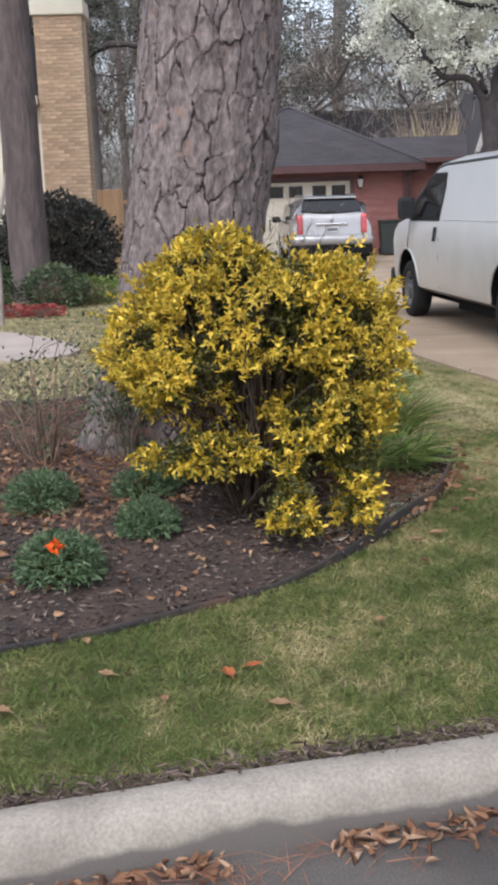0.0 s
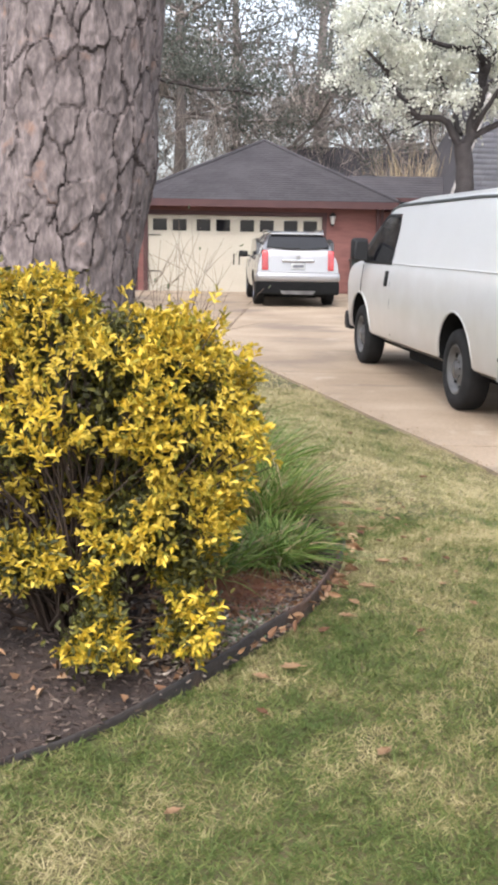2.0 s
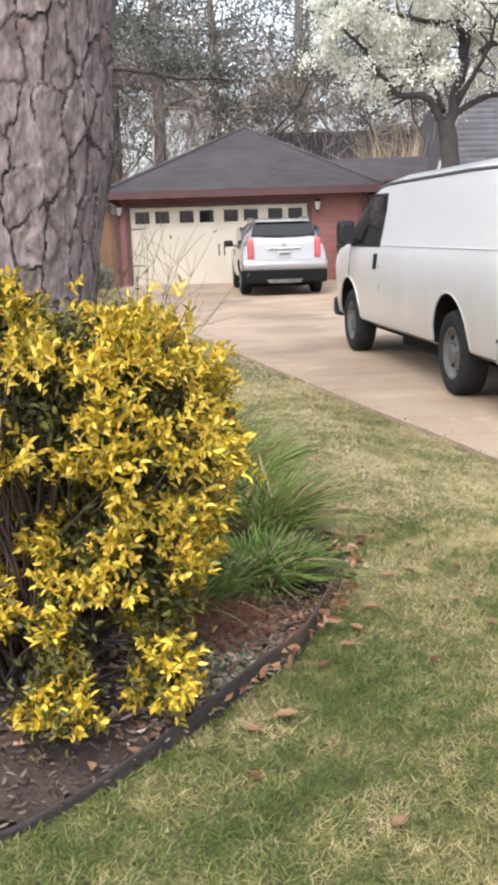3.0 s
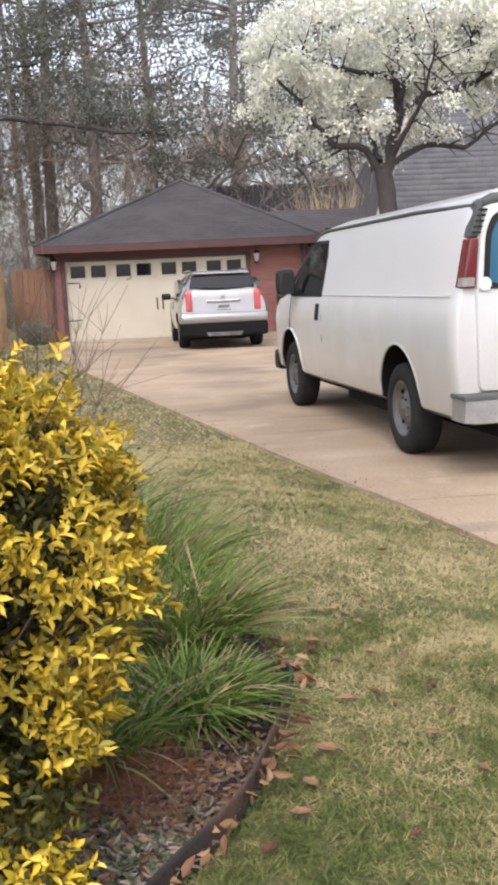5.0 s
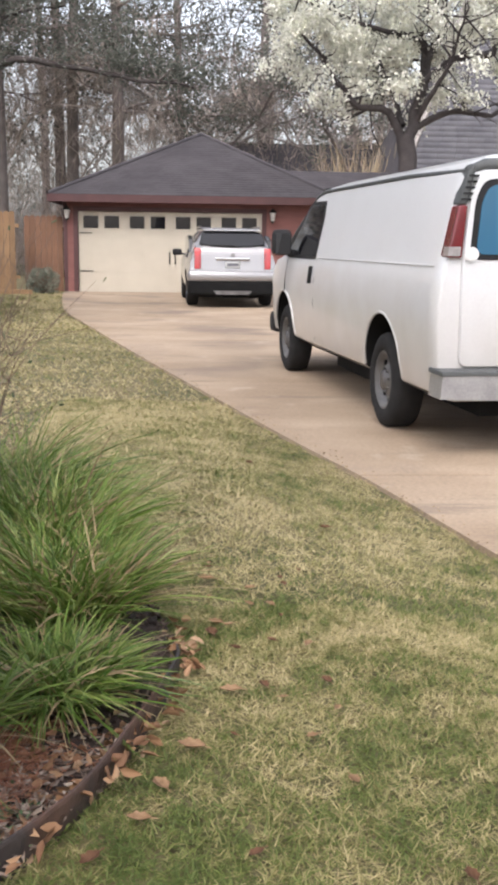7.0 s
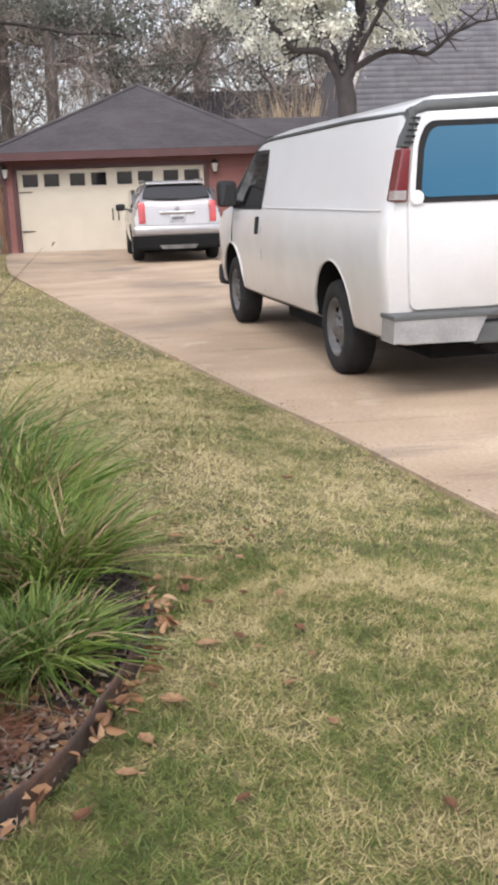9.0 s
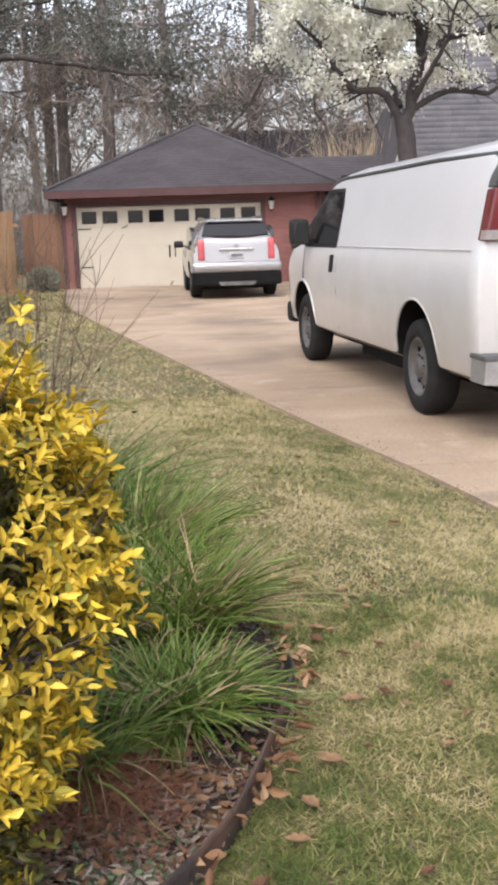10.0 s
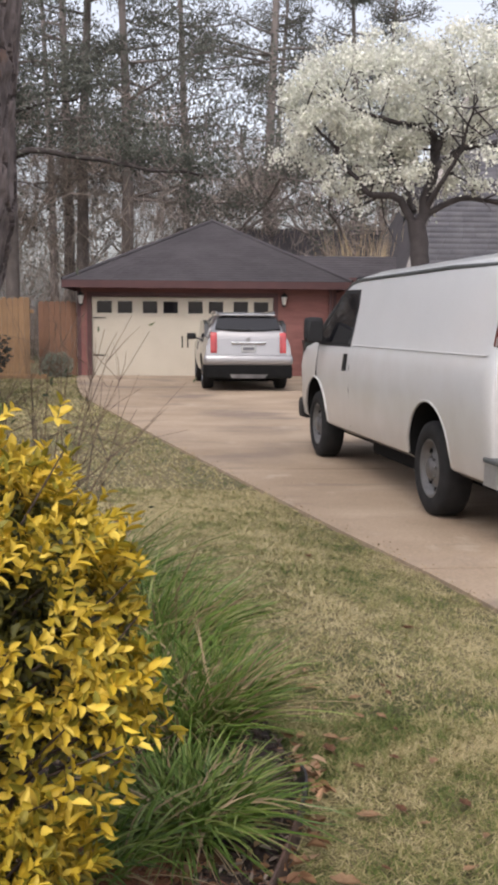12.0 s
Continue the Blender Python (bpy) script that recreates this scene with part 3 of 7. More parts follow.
def loft(sections):
    """Closed body through cross-sections: (y, [(x, z)...]) given for one side from sill to middle, mirrored."""
    bm = bmesh.new()
    rings = []
    for y, half in sections:
        full = [(-x, y, z) for x, z in half] + [(x, y, z) for x, z in reversed(half) if x > 1e-6]
        rings.append([bm.verts.new(p) for p in full])
    n = len(rings[0])
    for a, b in zip(rings, rings[1:]):
        for k in range(n):
            bm.faces.new((a[k], a[(k + 1) % n], b[(k + 1) % n], b[k]))
    bm.faces.new(rings[0])
    bm.faces.new(rings[-1])
    bmesh.ops.recalc_face_normals(bm, faces=bm.faces)
    return bm


def with_arches(bm, wheels, r, half_w, material):
    """Cuts wheel wells into a body; the wells take the second material."""
    a = bpy.data.meshes.new("body")
    bm.to_mesh(a)
    bm.free()
    a.materials.append(material)
    a.materials.append(WELL_DARK)
    body = new("body", a)
    cb = bmesh.new()
    for y, z in wheels:
        for s in (-1, 1):
            add_cyl(cb, r, r, 0.5, pose(s * half_w, y, z, 0, 90, 0), 40)
    cm = bpy.data.meshes.new("cutter")
    cb.to_mesh(cm)
    cb.free()
    cm.materials.append(material)
    cm.materials.append(WELL_DARK)
    cm.polygons.foreach_set("material_index", [1] * len(cm.polygons))
    cut = new("cutter", cm)
    mod = body.modifiers.new("cut", "BOOLEAN")
    mod.object, mod.operation, mod.solver = cut, "DIFFERENCE", "EXACT"
    bpy.context.view_layer.update()
    res = bpy.data.meshes.new_from_object(body.evaluated_get(bpy.context.evaluated_depsgraph_get()))
    bpy.data.objects.remove(body)
    bpy.data.objects.remove(cut)
    out = bmesh.new()
    out.from_mesh(res)
    bpy.data.meshes.remove(res)
    return out


def soften(ob, width, angle=35, segments=2):
    b = ob.modifiers.new("bevel", "BEVEL")
    b.width, b.segments, b.limit_method, b.angle_limit = width, segments, "ANGLE", radians(angle)
    w = ob.modifiers.new("normals", "WEIGHTED_NORMAL")
    w.keep_sharp = True
    ob.data.polygons.foreach_set("use_smooth", [True] * len(ob.data.polygons))


def wheel(parent, x, y, z, R, width, rim_r, side, label="", alloy=False):
    """Tyre, rim with painted holes or spokes, hub; side -1 faces left."""
    w = thing("wheel", pose(x, y, z), "", "")
    w.parent = parent
    q = pose(0, 0, 0, 0, 90 * side, 0)
    h = width / 2
    part("tyre", lathe([(rim_r, -h * 0.8), (rim_r + 0.02, -h), (R - 0.06, -h), (R - 0.012, -h * 0.82), (R, -h * 0.6), (R, h * 0.6), (R - 0.012, h * 0.82), (R - 0.06, h), (rim_r + 0.02, h), (rim_r, h * 0.8)], q, 40), RUBBER, w, smooth=True)
    rim = part("rim", lathe([(rim_r + 0.006, h * 0.86), (rim_r - 0.012, h * 0.9), (rim_r - 0.02, h * 0.5), (rim_r - 0.05, h * 0.35), (rim_r * 0.62, h * 0.45), (rim_r * 0.45, h * 0.7), (0.075, h * 0.68), (0.07, h * 0.92), (0.0, h * 0.94)], q, 32), STEEL if not alloy else CHROME, w, smooth=True)
    if not alloy:
        for k in range(8):
            a = 2 * math.pi * k / 8
            # near-black discs: the shade inside each hole is coloured on, nothing is cut
            part("vent_hole_disc", cyl(0.02, 0.02, 0.012, q @ pose(rim_r * 0.76 * math.cos(a), rim_r * 0.76 * math.sin(a), h * 0.43), 10), WELL_DARK, rim)
        for k in range(8):
            a = 2 * math.pi * k / 8 + 0.2
            part("lug_nut", cyl(0.011, 0.009, 0.03, q @ pose(rim_r * 0.4 * math.cos(a), rim_r * 0.4 * math.sin(a), h * 0.72), 6), STEEL, rim)
    return w


van = thing("cargo_van", pose(3.64, 10.867, -0.201, 0, 0, 6.66), "white cargo van with dirty lower panels and blue rear glass", "van")
def van_section(y, wide=1.0, top=1.78, edge=1.87, crown=1.925, sill=0.36, cut=None):
    half = [(0.86 * wide, sill), (0.95 * wide, sill + 0.05), (0.972 * wide, 0.55), (0.985 * wide, 0.78), (0.992 * wide, 0.95), (0.976 * wide, 1.10), (0.966 * wide, 1.17), (0.955 * wide, 1.20), (0.90 * wide, 1.45), (0.835 * wide, top), (0.765 * wide, edge), (0.60 * wide, crown), (0.0, crown + 0.022)]
    if cut is not None:       # in front of the windscreen: flatten to the bonnet
        half = [(x, min(z, cut + (0.0 if z < cut else 0.012 * (z - cut)))) for x, z in half]
    return (y, half)


secs = [van_section(-1.13, 0.97, 1.75, 1.83, 1.875), van_section(-1.09, 0.99, 1.77, 1.855, 1.91), van_section(-1.0), van_section(-0.5), van_section(0.5), van_section(1.5), van_section(2.3), van_section(2.62, 1.0, 1.77, 1.855, 1.905),
        van_section(2.78, 0.995, 1.74, 1.81, 1.855), van_section(3.72, 0.985, cut=1.24), van_section(3.95, 0.98, cut=1.17), van_section(4.2, 0.955, cut=1.06), van_section(4.32, 0.92, cut=0.96), van_section(4.37, 0.86, cut=0.84)]
bm = with_arches(loft(secs), [(0, 0.40), (3.43, 0.40)], 0.455, 0.90, VAN_WHITE)
body = part("body", bm, [VAN_WHITE, WELL_DARK], van, "white painted steel body")
soften(body, 0.012, 30)
for y in (0, 3.43):
    for s in (-1, 1):
        pts = [(s * (float(np.interp(0.40 + 0.462 * math.sin(a), [0.41, 0.55, 0.78, 0.95], [0.95, 0.972, 0.985, 0.992])) - 0.006), y + 0.462 * math.cos(a), 0.40 + 0.462 * math.sin(a)) for a in np.linspace(0.05, math.pi - 0.05, 22)]
        V, F = tube(pts, [0.012] * 22, 8)
        tris("arch_lip", V, F, VAN_WHITE, van, smooth=True)
        wheel(van, s * 0.84, y, 0.355, 0.355, 0.235, 0.215, s)


def side_panel(poly, out, material, name, parent, side=-1, thick=0.006, label=""):
    """A flat outline (y, z) laid on the leaning upper side of the van."""
    def sx(z):
        return np.interp(z, [0.41, 0.55, 0.78, 0.95, 1.10, 1.17, 1.20, 1.45, 1.78], [0.95, 0.972, 0.985, 0.992, 0.976, 0.966, 0.955, 0.90, 0.835])
    b = bmesh.new()
    lo = [b.verts.new((side * (float(sx(z)) + out), y, z)) for y, z in poly]
    hi = [b.verts.new((side * (float(sx(z)) + out + thick), y, z)) for y, z in poly]
    b.faces.new(lo)
    b.faces.new(hi)
    for i in range(len(poly)):
        j = (i + 1) % len(poly)
        b.faces.new((lo[i], lo[j], hi[j], hi[i]))
    bmesh.ops.recalc_face_normals(b, faces=b.faces)
    return part(name, b, material, parent, label)


for s in (-1, 1):
    win = [(2.20, 1.235), (2.20, 1.58), (2.24, 1.71), (2.70, 1.72), (2.84, 1.66), (3.32, 1.30), (3.30, 1.235)]
    side_panel([(2.165, 1.205), (2.165, 1.60), (2.21, 1.745), (2.72, 1.755), (2.88, 1.69), (3.40, 1.29), (3.38, 1.205)], 0.0, BLACK_PLASTIC, "window_seal", van, s, 0.004)
    side_panel(win, 0.002, DARK_GLASS, "door_window", van, s, 0.005, "dark glass of the front door")
    # waist crease from the door to the rear corner
    V, F = tube([(s * 0.953, y_, 1.222) for y_ in (-1.0, 0.0, 1.0, 2.08)], [0.007] * 4, 6)
    tris("panel_crease", V, F, VAN_WHITE, van, smooth=True)
    # door gap and handle
    for y0, zs in ((2.10, (0.45, 1.20)), (3.36, (0.9, 1.2))):
        side_panel([(y0, zs[0]), (y0, 0.8), (y0, 1.0), (y0, zs[1]), (y0 + 0.008, zs[1]), (y0 + 0.008, 1.0), (y0 + 0.008, 0.8), (y0 + 0.008, zs[0])], -0.001, WELL_DARK, "door_gap", van, s, 0.003)
    side_panel([(2.20, 0.98), (2.20, 1.14), (2.245, 1.14), (2.245, 0.98)], 0.0, BLACK_PLASTIC, "door_handle", van, s, 0.03, "black door handle")
    m_ = thing("side_mirror", Matrix.Identity(4), "", "")
    m_.parent = van
    part("mirror_housing", box(s * 1.08 - 0.10, s * 1.08 + 0.10, 3.05, 3.19, 1.23, 1.49, bevel=0.055), BLACK_PLASTIC, m_, smooth=True)
    part("mirror_arm", box(min(s * 0.92, s * 1.02), max(s * 0.92, s * 1.02), 3.09, 3.15, 1.22, 1.29, bevel=0.012), BLACK_PLASTIC, m_)
    # dark colour stands in for the dark surroundings this mirror would reflect
    part("mirror_glass", box(s * 1.08 - 0.08, s * 1.08 + 0.08, 3.042, 3.052, 1.245, 1.45, bevel=0.003), DARK_GLASS, m_)
    # tail lamp, louvred vent above it
    tl = part("tail_lamp", prism([(s * 0.934, 1.275), (s * 0.835, 1.275), (s * 0.812, 1.60), (s * 0.872, 1.60)], "y", -1.166, -1.03), TAIL_RED, van, "tall red tail lamp")
    soften(tl, 0.014)
    part("reverse_lens", prism([(s * 0.934, 1.287), (s * 0.85, 1.287), (s * 0.846, 1.345), (s * 0.926, 1.345)], "y", -1.170, -1.08), LENS_CLEAR, tl)
    vent = part("corner_vent", prism([(s * 0.872, 1.603), (s * 0.812, 1.603), (s * 0.772, 1.80), (s * 0.77, 1.86), (s * 0.806, 1.83)], "y", -1.156, -1.03), VAN_TRIM, van, "grey louvred corner vent")
    soften(vent, 0.014)
    for k in range(5):
        xo, zo = 0.858 - 0.0112 * k, 1.628 + 0.036 * k
        part("louvre", prism([(s * (xo + 0.003), zo), (s * (xo - 0.062), zo), (s * (xo - 0.065), zo + 0.013), (s * (xo - 0.001), zo + 0.013)], "y", -1.161, -1.027), BLACK_PLASTIC, vent)
    # rear doors
    rd = part("rear_door", prism(round_poly([(s * 0.012, 0.585), (s * 0.815, 0.585), (s * 0.828, 1.25), (s * 0.79, 1.70), (s * 0.72, 1.815), (s * 0.012, 1.845)], 0.06), "y", -1.155, -1.11), VAN_WHITE, van)
    soften(rd, 0.012)
    part("window_seal", prism(round_poly([(s * 0.10, 1.265), (s * 0.785, 1.265), (s * 0.762, 1.64), (s * 0.705, 1.762), (s * 0.10, 1.77)], 0.07), "y", -1.161, -1.154), BLACK_PLASTIC, rd)
    part("rear_window", prism(round_poly([(s * 0.135, 1.30), (s * 0.745, 1.30), (s * 0.725, 1.62), (s * 0.675, 1.725), (s * 0.135, 1.733)], 0.06), "y", -1.168, -1.160), BLUE_GLASS, rd, "rear window with blue reflective tint")
part("window_sticker", cyl(0.045, 0.045, 0.004, pose(-0.775, -1.172, 1.30, 90, 0, 0), 20), mat("sticker_white", (0.7, 0.7, 0.68), rough=0.5), van, "round white sticker on the rear window")
for s in (-1, 1):
    part("rear_bumper", prism([(s * 0.985, 0.40), (s * 0.975, 0.55), (s * 0.34, 0.55), (s * 0.42, 0.385)], "y", -1.30, -1.08), BUMPER_GREY, van, "worn grey steel bumper corner")
part("bumper_bar", box(-0.42, 0.42, -1.27, -1.08, 0.36, 0.50, bevel=0.02), VAN_TRIM, van)
part("bumper_pad", box(-0.985, 0.985, -1.31, -1.06, 0.547, 0.578, bevel=0.008), VAN_TRIM, van)
part("front_bumper", box(-0.93, 0.93, 4.20, 4.45, 0.34, 0.58, bevel=0.06), BLACK_PLASTIC, van)
for s in (-1, 1):
    V, F = tube([(s * 0.80, -1.08, 1.81), (s * 0.80, 0.0, 1.84), (s * 0.80, 2.4, 1.84), (s * 0.80, 2.66, 1.81), (s * 0.85, 3.05, 1.60), (s * 0.93, 3.62, 1.27)], [0.016] * 6, 8)
    tris("drip_rail", V, F, VAN_TRIM, van, smooth=True)
V, F = tube([(-0.80, -1.09, 1.80), (-0.70, -1.11, 1.85), (0.0, -1.115, 1.88), (0.70, -1.11, 1.85), (0.80, -1.09, 1.80)], [0.04] * 5, 8)
tris("rear_header", V, F, VAN_TRIM, van, "dark grey trim over the rear doors", smooth=True)
part("windscreen", prism([(-0.80, 0), (0.80, 0), (0.70, 1.0), (-0.70, 1.0)], "z", 0.0, 0.006, Matrix(((1, 0, 0, 0), (0, -0.83, -0.5, 3.66), (0, 0.62, -0.8, 1.275), (0, 0, 0, 1)))), DARK_GLASS, van)
# unseen underside parts in near-black, added to deepen the shade beneath the van
part("chassis", box(-0.55, 0.55, -0.9, 4.0, 0.22, 0.40), WELL_DARK, van)
part("unseen_fuel_tank", box(-0.74, -0.30, 0.75, 2.1, 0.20, 0.40, bevel=0.04), WELL_DARK, van)
part("unseen_spare_tyre", lathe([(0.10, -0.09), (0.28, -0.10), (0.345, -0.06), (0.345, 0.06), (0.28, 0.10), (0.10, 0.09)], pose(0.1, -0.72, 0.33), 24), RUBBER, van, smooth=True)
part("rear_axle", cyl(0.06, 0.06, 1.5, pose(0, 0, 0.36, 0, 90, 0), 12), WELL_DARK, van)

# ---- sport utility car ----
SILVER = mat("silver_paint", (0.30, 0.295, 0.297), (0.27, 0.266, 0.27), 1.5, 0.27, metal=0.4, coat=0.7, fine=0.05)
CAR_LAMP_RED = mat("car_lamp_red", (0.42, 0.022, 0.024), (0.30, 0.016, 0.018), 5, 0.18, coat=0.6)
suv = thing("suv_car", pose(2.17, 25.65, -0.20, 0, 0, 2.2), "silver sport utility car parked before the garage door", "car")


def suv_section(y, cap=9.0, wide=1.0, low=0.32, top=1.60):
    half = [(0.78 * wide, low), (0.90 * wide, low + 0.06), (0.945 * wide, 0.62), (0.95 * wide, 0.80), (0.93 * wide, 0.98), (0.895 * wide, 1.08), (0.81 * wide, 1.30), (0.705 * wide, top - 0.10), (0.62 * wide, top - 0.02), (0.36 * wide, top + 0.035), (0.0, top + 0.05)]
    return (y, [(x, min(z, cap + 0.01 * max(0.0, z - cap))) for x, z in half])


secs = [suv_section(-1.03, 0.60, 0.93, 0.44), suv_section(-1.01, 0.76, 0.955, 0.40), suv_section(-0.985, 0.96, 0.95, 0.36), suv_section(-0.95, 1.14, 0.94), suv_section(-0.90, 1.235, 0.93), suv_section(-0.60, wide=0.955, top=1.54), suv_section(-0.40, wide=0.98, top=1.585), suv_section(0.2, top=1.61), suv_section(1.2, top=1.61), suv_section(1.75, top=1.57),
        suv_section(2.55, 1.10), suv_section(3.4, 0.98, 0.97), suv_section(3.75, 0.80, 0.88), suv_section(3.82, 0.68, 0.8)]
body = part("body", with_arches(loft(secs), [(0, 0.37), (2.81, 0.37)], 0.42, 0.86, SILVER), [SILVER, WELL_DARK], suv, "silver painted body")
soften(body, 0.03, 22, 3)
for y in (0, 2.81):
    for s in (-1, 1):
        wheel(suv, s * 0.80, y, 0.365, 0.365, 0.25, 0.25, s, alloy=True)
slope_m = Matrix(((1, 0, 0, 0), (0, 0.656, -0.755, -0.905), (0, 0.755, 0.656, 1.245), (0, 0, 0, 1)))
glass_line = [(-0.685, 0.085), (-0.40, 0.03), (0.0, 0.01), (0.40, 0.03), (0.685, 0.085), (0.61, 0.385), (0.30, 0.40), (-0.30, 0.40), (-0.61, 0.385)]
part("window_seal", prism(round_poly([(x * 1.025, (y - 0.2) * 1.05 + 0.2) for x, y in glass_line], 0.05), "z", -0.06, 0.012, slope_m), BLACK_PLASTIC, suv)
part("rear_window", prism(round_poly(glass_line, 0.05), "z", -0.06, 0.02, slope_m), DARK_GLASS, suv, "dark tinted rear window")
spoiler = part("roof_spoiler", prism([(-0.70, 1.582), (-0.69, 1.612), (-0.52, 1.652), (-0.30, 1.655), (-0.30, 1.60), (-0.55, 1.585)], "x", -0.60, 0.60), SILVER, suv)
soften(spoiler, 0.012)
V, F = tube([(0.04, -0.895, 1.285), (-0.16, -0.905, 1.275), (-0.40, -0.885, 1.30)], [0.02, 0.02, 0.012], 6)
tris("rear_wiper", V, F, BLACK_PLASTIC, suv)
hatch = part("tailgate", prism(round_poly([(-0.645, 0.775), (0.645, 0.775), (0.64, 1.0), (0.625, 1.125), (-0.625, 1.125), (-0.64, 1.0)], 0.05), "z", -0.03, 0.0, Matrix(((1, 0, 0, 0), (0, 0.165, -0.986, -1.155), (0, 0.986, 0.165, 0.0), (0, 0, 0, 1)))), SILVER, suv, "silver tailgate")
soften(hatch, 0.008)
for s in (-1, 1):
    lamp_ = part("tail_lamp", prism([(-1.025, 0.80), (-1.012, 0.98), (-0.978, 1.15), (-0.935, 1.235), (-0.80, 1.22), (-0.80, 0.82)], "x", s * 0.66, s * 0.80), CAR_LAMP_RED, suv, "tall upright red tail lamp")
    soften(lamp_, 0.02)
    part("lens_strip", prism([(-1.029, 0.83), (-1.017, 0.98), (-0.984, 1.14), (-0.97, 1.14), (-1.0, 0.83)], "x", s * 0.69, s * 0.70), TAIL_RED, lamp_)
    V, F = tube([(s * 0.60, -0.3, 1.62), (s * 0.63, -0.2, 1.67), (s * 0.63, 1.2, 1.68), (s * 0.59, 1.6, 1.60)], [0.02] * 4, 6)
    tris("roof_rail", V, F, CHROME, suv)
    m_ = thing("side_mirror", Matrix.Identity(4), "", "")
    m_.parent = suv
    part("mirror_housing", box(s * 1.06 - 0.11, s * 1.06 + 0.11, 1.95, 2.07, 1.04, 1.19, bevel=0.045), BLACK_PLASTIC, m_, smooth=True)
    part("mirror_arm", box(min(s * 0.90, s * 1.02), max(s * 0.90, s * 1.02), 1.98, 2.03, 1.05, 1.09), BLACK_PLASTIC, m_)
    part("side_glass", prism([(-0.35, 1.13), (0.2, 1.12), (1.9, 1.11), (1.3, 1.47), (0.2, 1.49), (-0.25, 1.40)], "x", s * 0.80, s * 0.888), DARK_GLASS, suv)
part("lower_bumper", box(-0.93, 0.93, -1.09, -0.62, 0.27, 0.56, bevel=0.06), WELL_DARK, suv, "black lower rear bumper")
part("skid_plate", prism([(-0.40, 0.36), (0.40, 0.36), (0.34, 0.28), (-0.34, 0.28)], "y", -1.10, -1.0), STEEL, suv, "dull silver skid plate")
part("bumper_lip", box(-0.945, 0.945, -1.105, -0.86, 0.545, 0.77, bevel=0.085), SILVER, suv, smooth=True)
# unseen near-black slab, added to darken the ground beneath the car
part("underbody", box(-0.70, 0.70, -0.70, 3.4, 0.20, 0.36), WELL_DARK, suv)
part("chrome_bar", box(-0.36, 0.36, -1.04, -0.985, 0.985, 1.035, bevel=0.014), CHROME, suv, "chrome bar over the number plate")
plate = part("number_plate", box(-0.155, 0.155, -1.045, -1.02, 0.83, 0.955, bevel=0.004), mat("plate_white", (0.42, 0.43, 0.42), rough=0.5), suv)
part("plate_marks", box(-0.12, 0.12, -1.049, -1.045, 0.865, 0.925), mat("plate_grey", (0.12, 0.12, 0.14), rough=0.6), plate)
part("emblem", cyl(0.045, 0.045, 0.012, pose(0, -0.985, 1.085, 80, 0, 0), 16), STEEL, suv)

# ---- foliage tools ----

def unit(v):
    return v / (np.linalg.norm(v, axis=-1, keepdims=True) + 1e-9)


def leaves(P, A, length, width, rng, fold=0.25, curl=0.2, face=None):
    """Pointed folded leaves at P along A: arrays of vertices and quads."""
    n = len(P)
    A = unit(A)
    S_ = unit(np.cross(A, rng.normal(size=(n, 3)) if face is None else face))
    N = np.cross(S_, A)
    L = (length * rng.uniform(0.7, 1.25, n))[:, None]
    Wd = (width * rng.uniform(0.75, 1.2, n))[:, None]
    up = N * Wd * fold
    base, tip = P, P + A * L - N * L * curl
    l1, r1 = P + A * L * 0.32 + S_ * Wd * 0.48 + up, P + A * L * 0.32 - S_ * Wd * 0.48 + up
    l2, r2 = P + A * L * 0.68 + S_ * Wd * 0.40 + up - N * L * curl * 0.35, P + A * L * 0.68 - S_ * Wd * 0.40 + up - N * L * curl * 0.35
    V = np.stack([base, l1, l2, tip, r2, r1], 1).reshape(-1, 3)
    o = np.arange(n)[:, None] * 6
    F = np.concatenate([o + np.array([[0, 3, 2, 1]]), o + np.array([[0, 5, 4, 3]])])
    return V, F


def blades(P, A, length, width, rng, bend=0.6, segs=3):
    """Grass blades that rise along A and bow over: vertices and quads."""
    n = len(P)
    A = unit(A)
    L = (length * rng.uniform(0.6, 1.3, n))[:, None]
    flat = A.copy()
    flat[:, 2] = 0
    flat = unit(flat + rng.normal(size=(n, 3)) * 0.05)
    S_ = unit(np.cross(A, (0, 0, 1)) + rng.normal(size=(n, 3)) * 0.35)
    b = (bend * rng.uniform(0.5, 1.4, n))[:, None]
    W_ = (width * rng.uniform(0.7, 1.3, n))[:, None]
    rows_ = []
    for i in range(segs + 1):
        t = i / segs
        c = P + A * L * t + (flat * 0.55 - np.array([0, 0, 0.55])) * L * b * t * t
        w = W_ * (1 - t) ** 0.7 * 0.5 if i < segs else W_ * 0.06
        rows_ += [c + S_ * w, c - S_ * w]
    V = np.stack(rows_, 1).reshape(-1, 3)
    k = 2 * (segs + 1)
    o = np.arange(n)[:, None] * k
    F = np.concatenate([o + np.array([[2 * i, 2 * i + 1, 2 * i + 3, 2 * i + 2]]) for i in range(segs)])
    return V, F


def shell(rng, n, c, r, inner=0.75):
    d = unit(rng.normal(size=(n, 3)))
    return np.array(c) + d * np.array(r) * (inner + (1 - inner) * rng.random((n, 1)) ** 0.5), d


# ---- golden shrub ----
GOLD = leaf_mat("golden_leaves", (0.17, 0.16, 0.018), (0.54, 0.37, 0.026), (0.75, 0.56, 0.095), trans=0.25)
# near-black green: the shade of the shrub's hollows is put into this colour
BUSH_SHADE_GREEN = leaf_mat("shrub_shaded_green", (0.03, 0.032, 0.009), (0.065, 0.065, 0.016), (0.17, 0.15, 0.025))
TWIG = mat("shrub_twig", (0.075, 0.05, 0.036), (0.045, 0.03, 0.022), 12, 0.85)
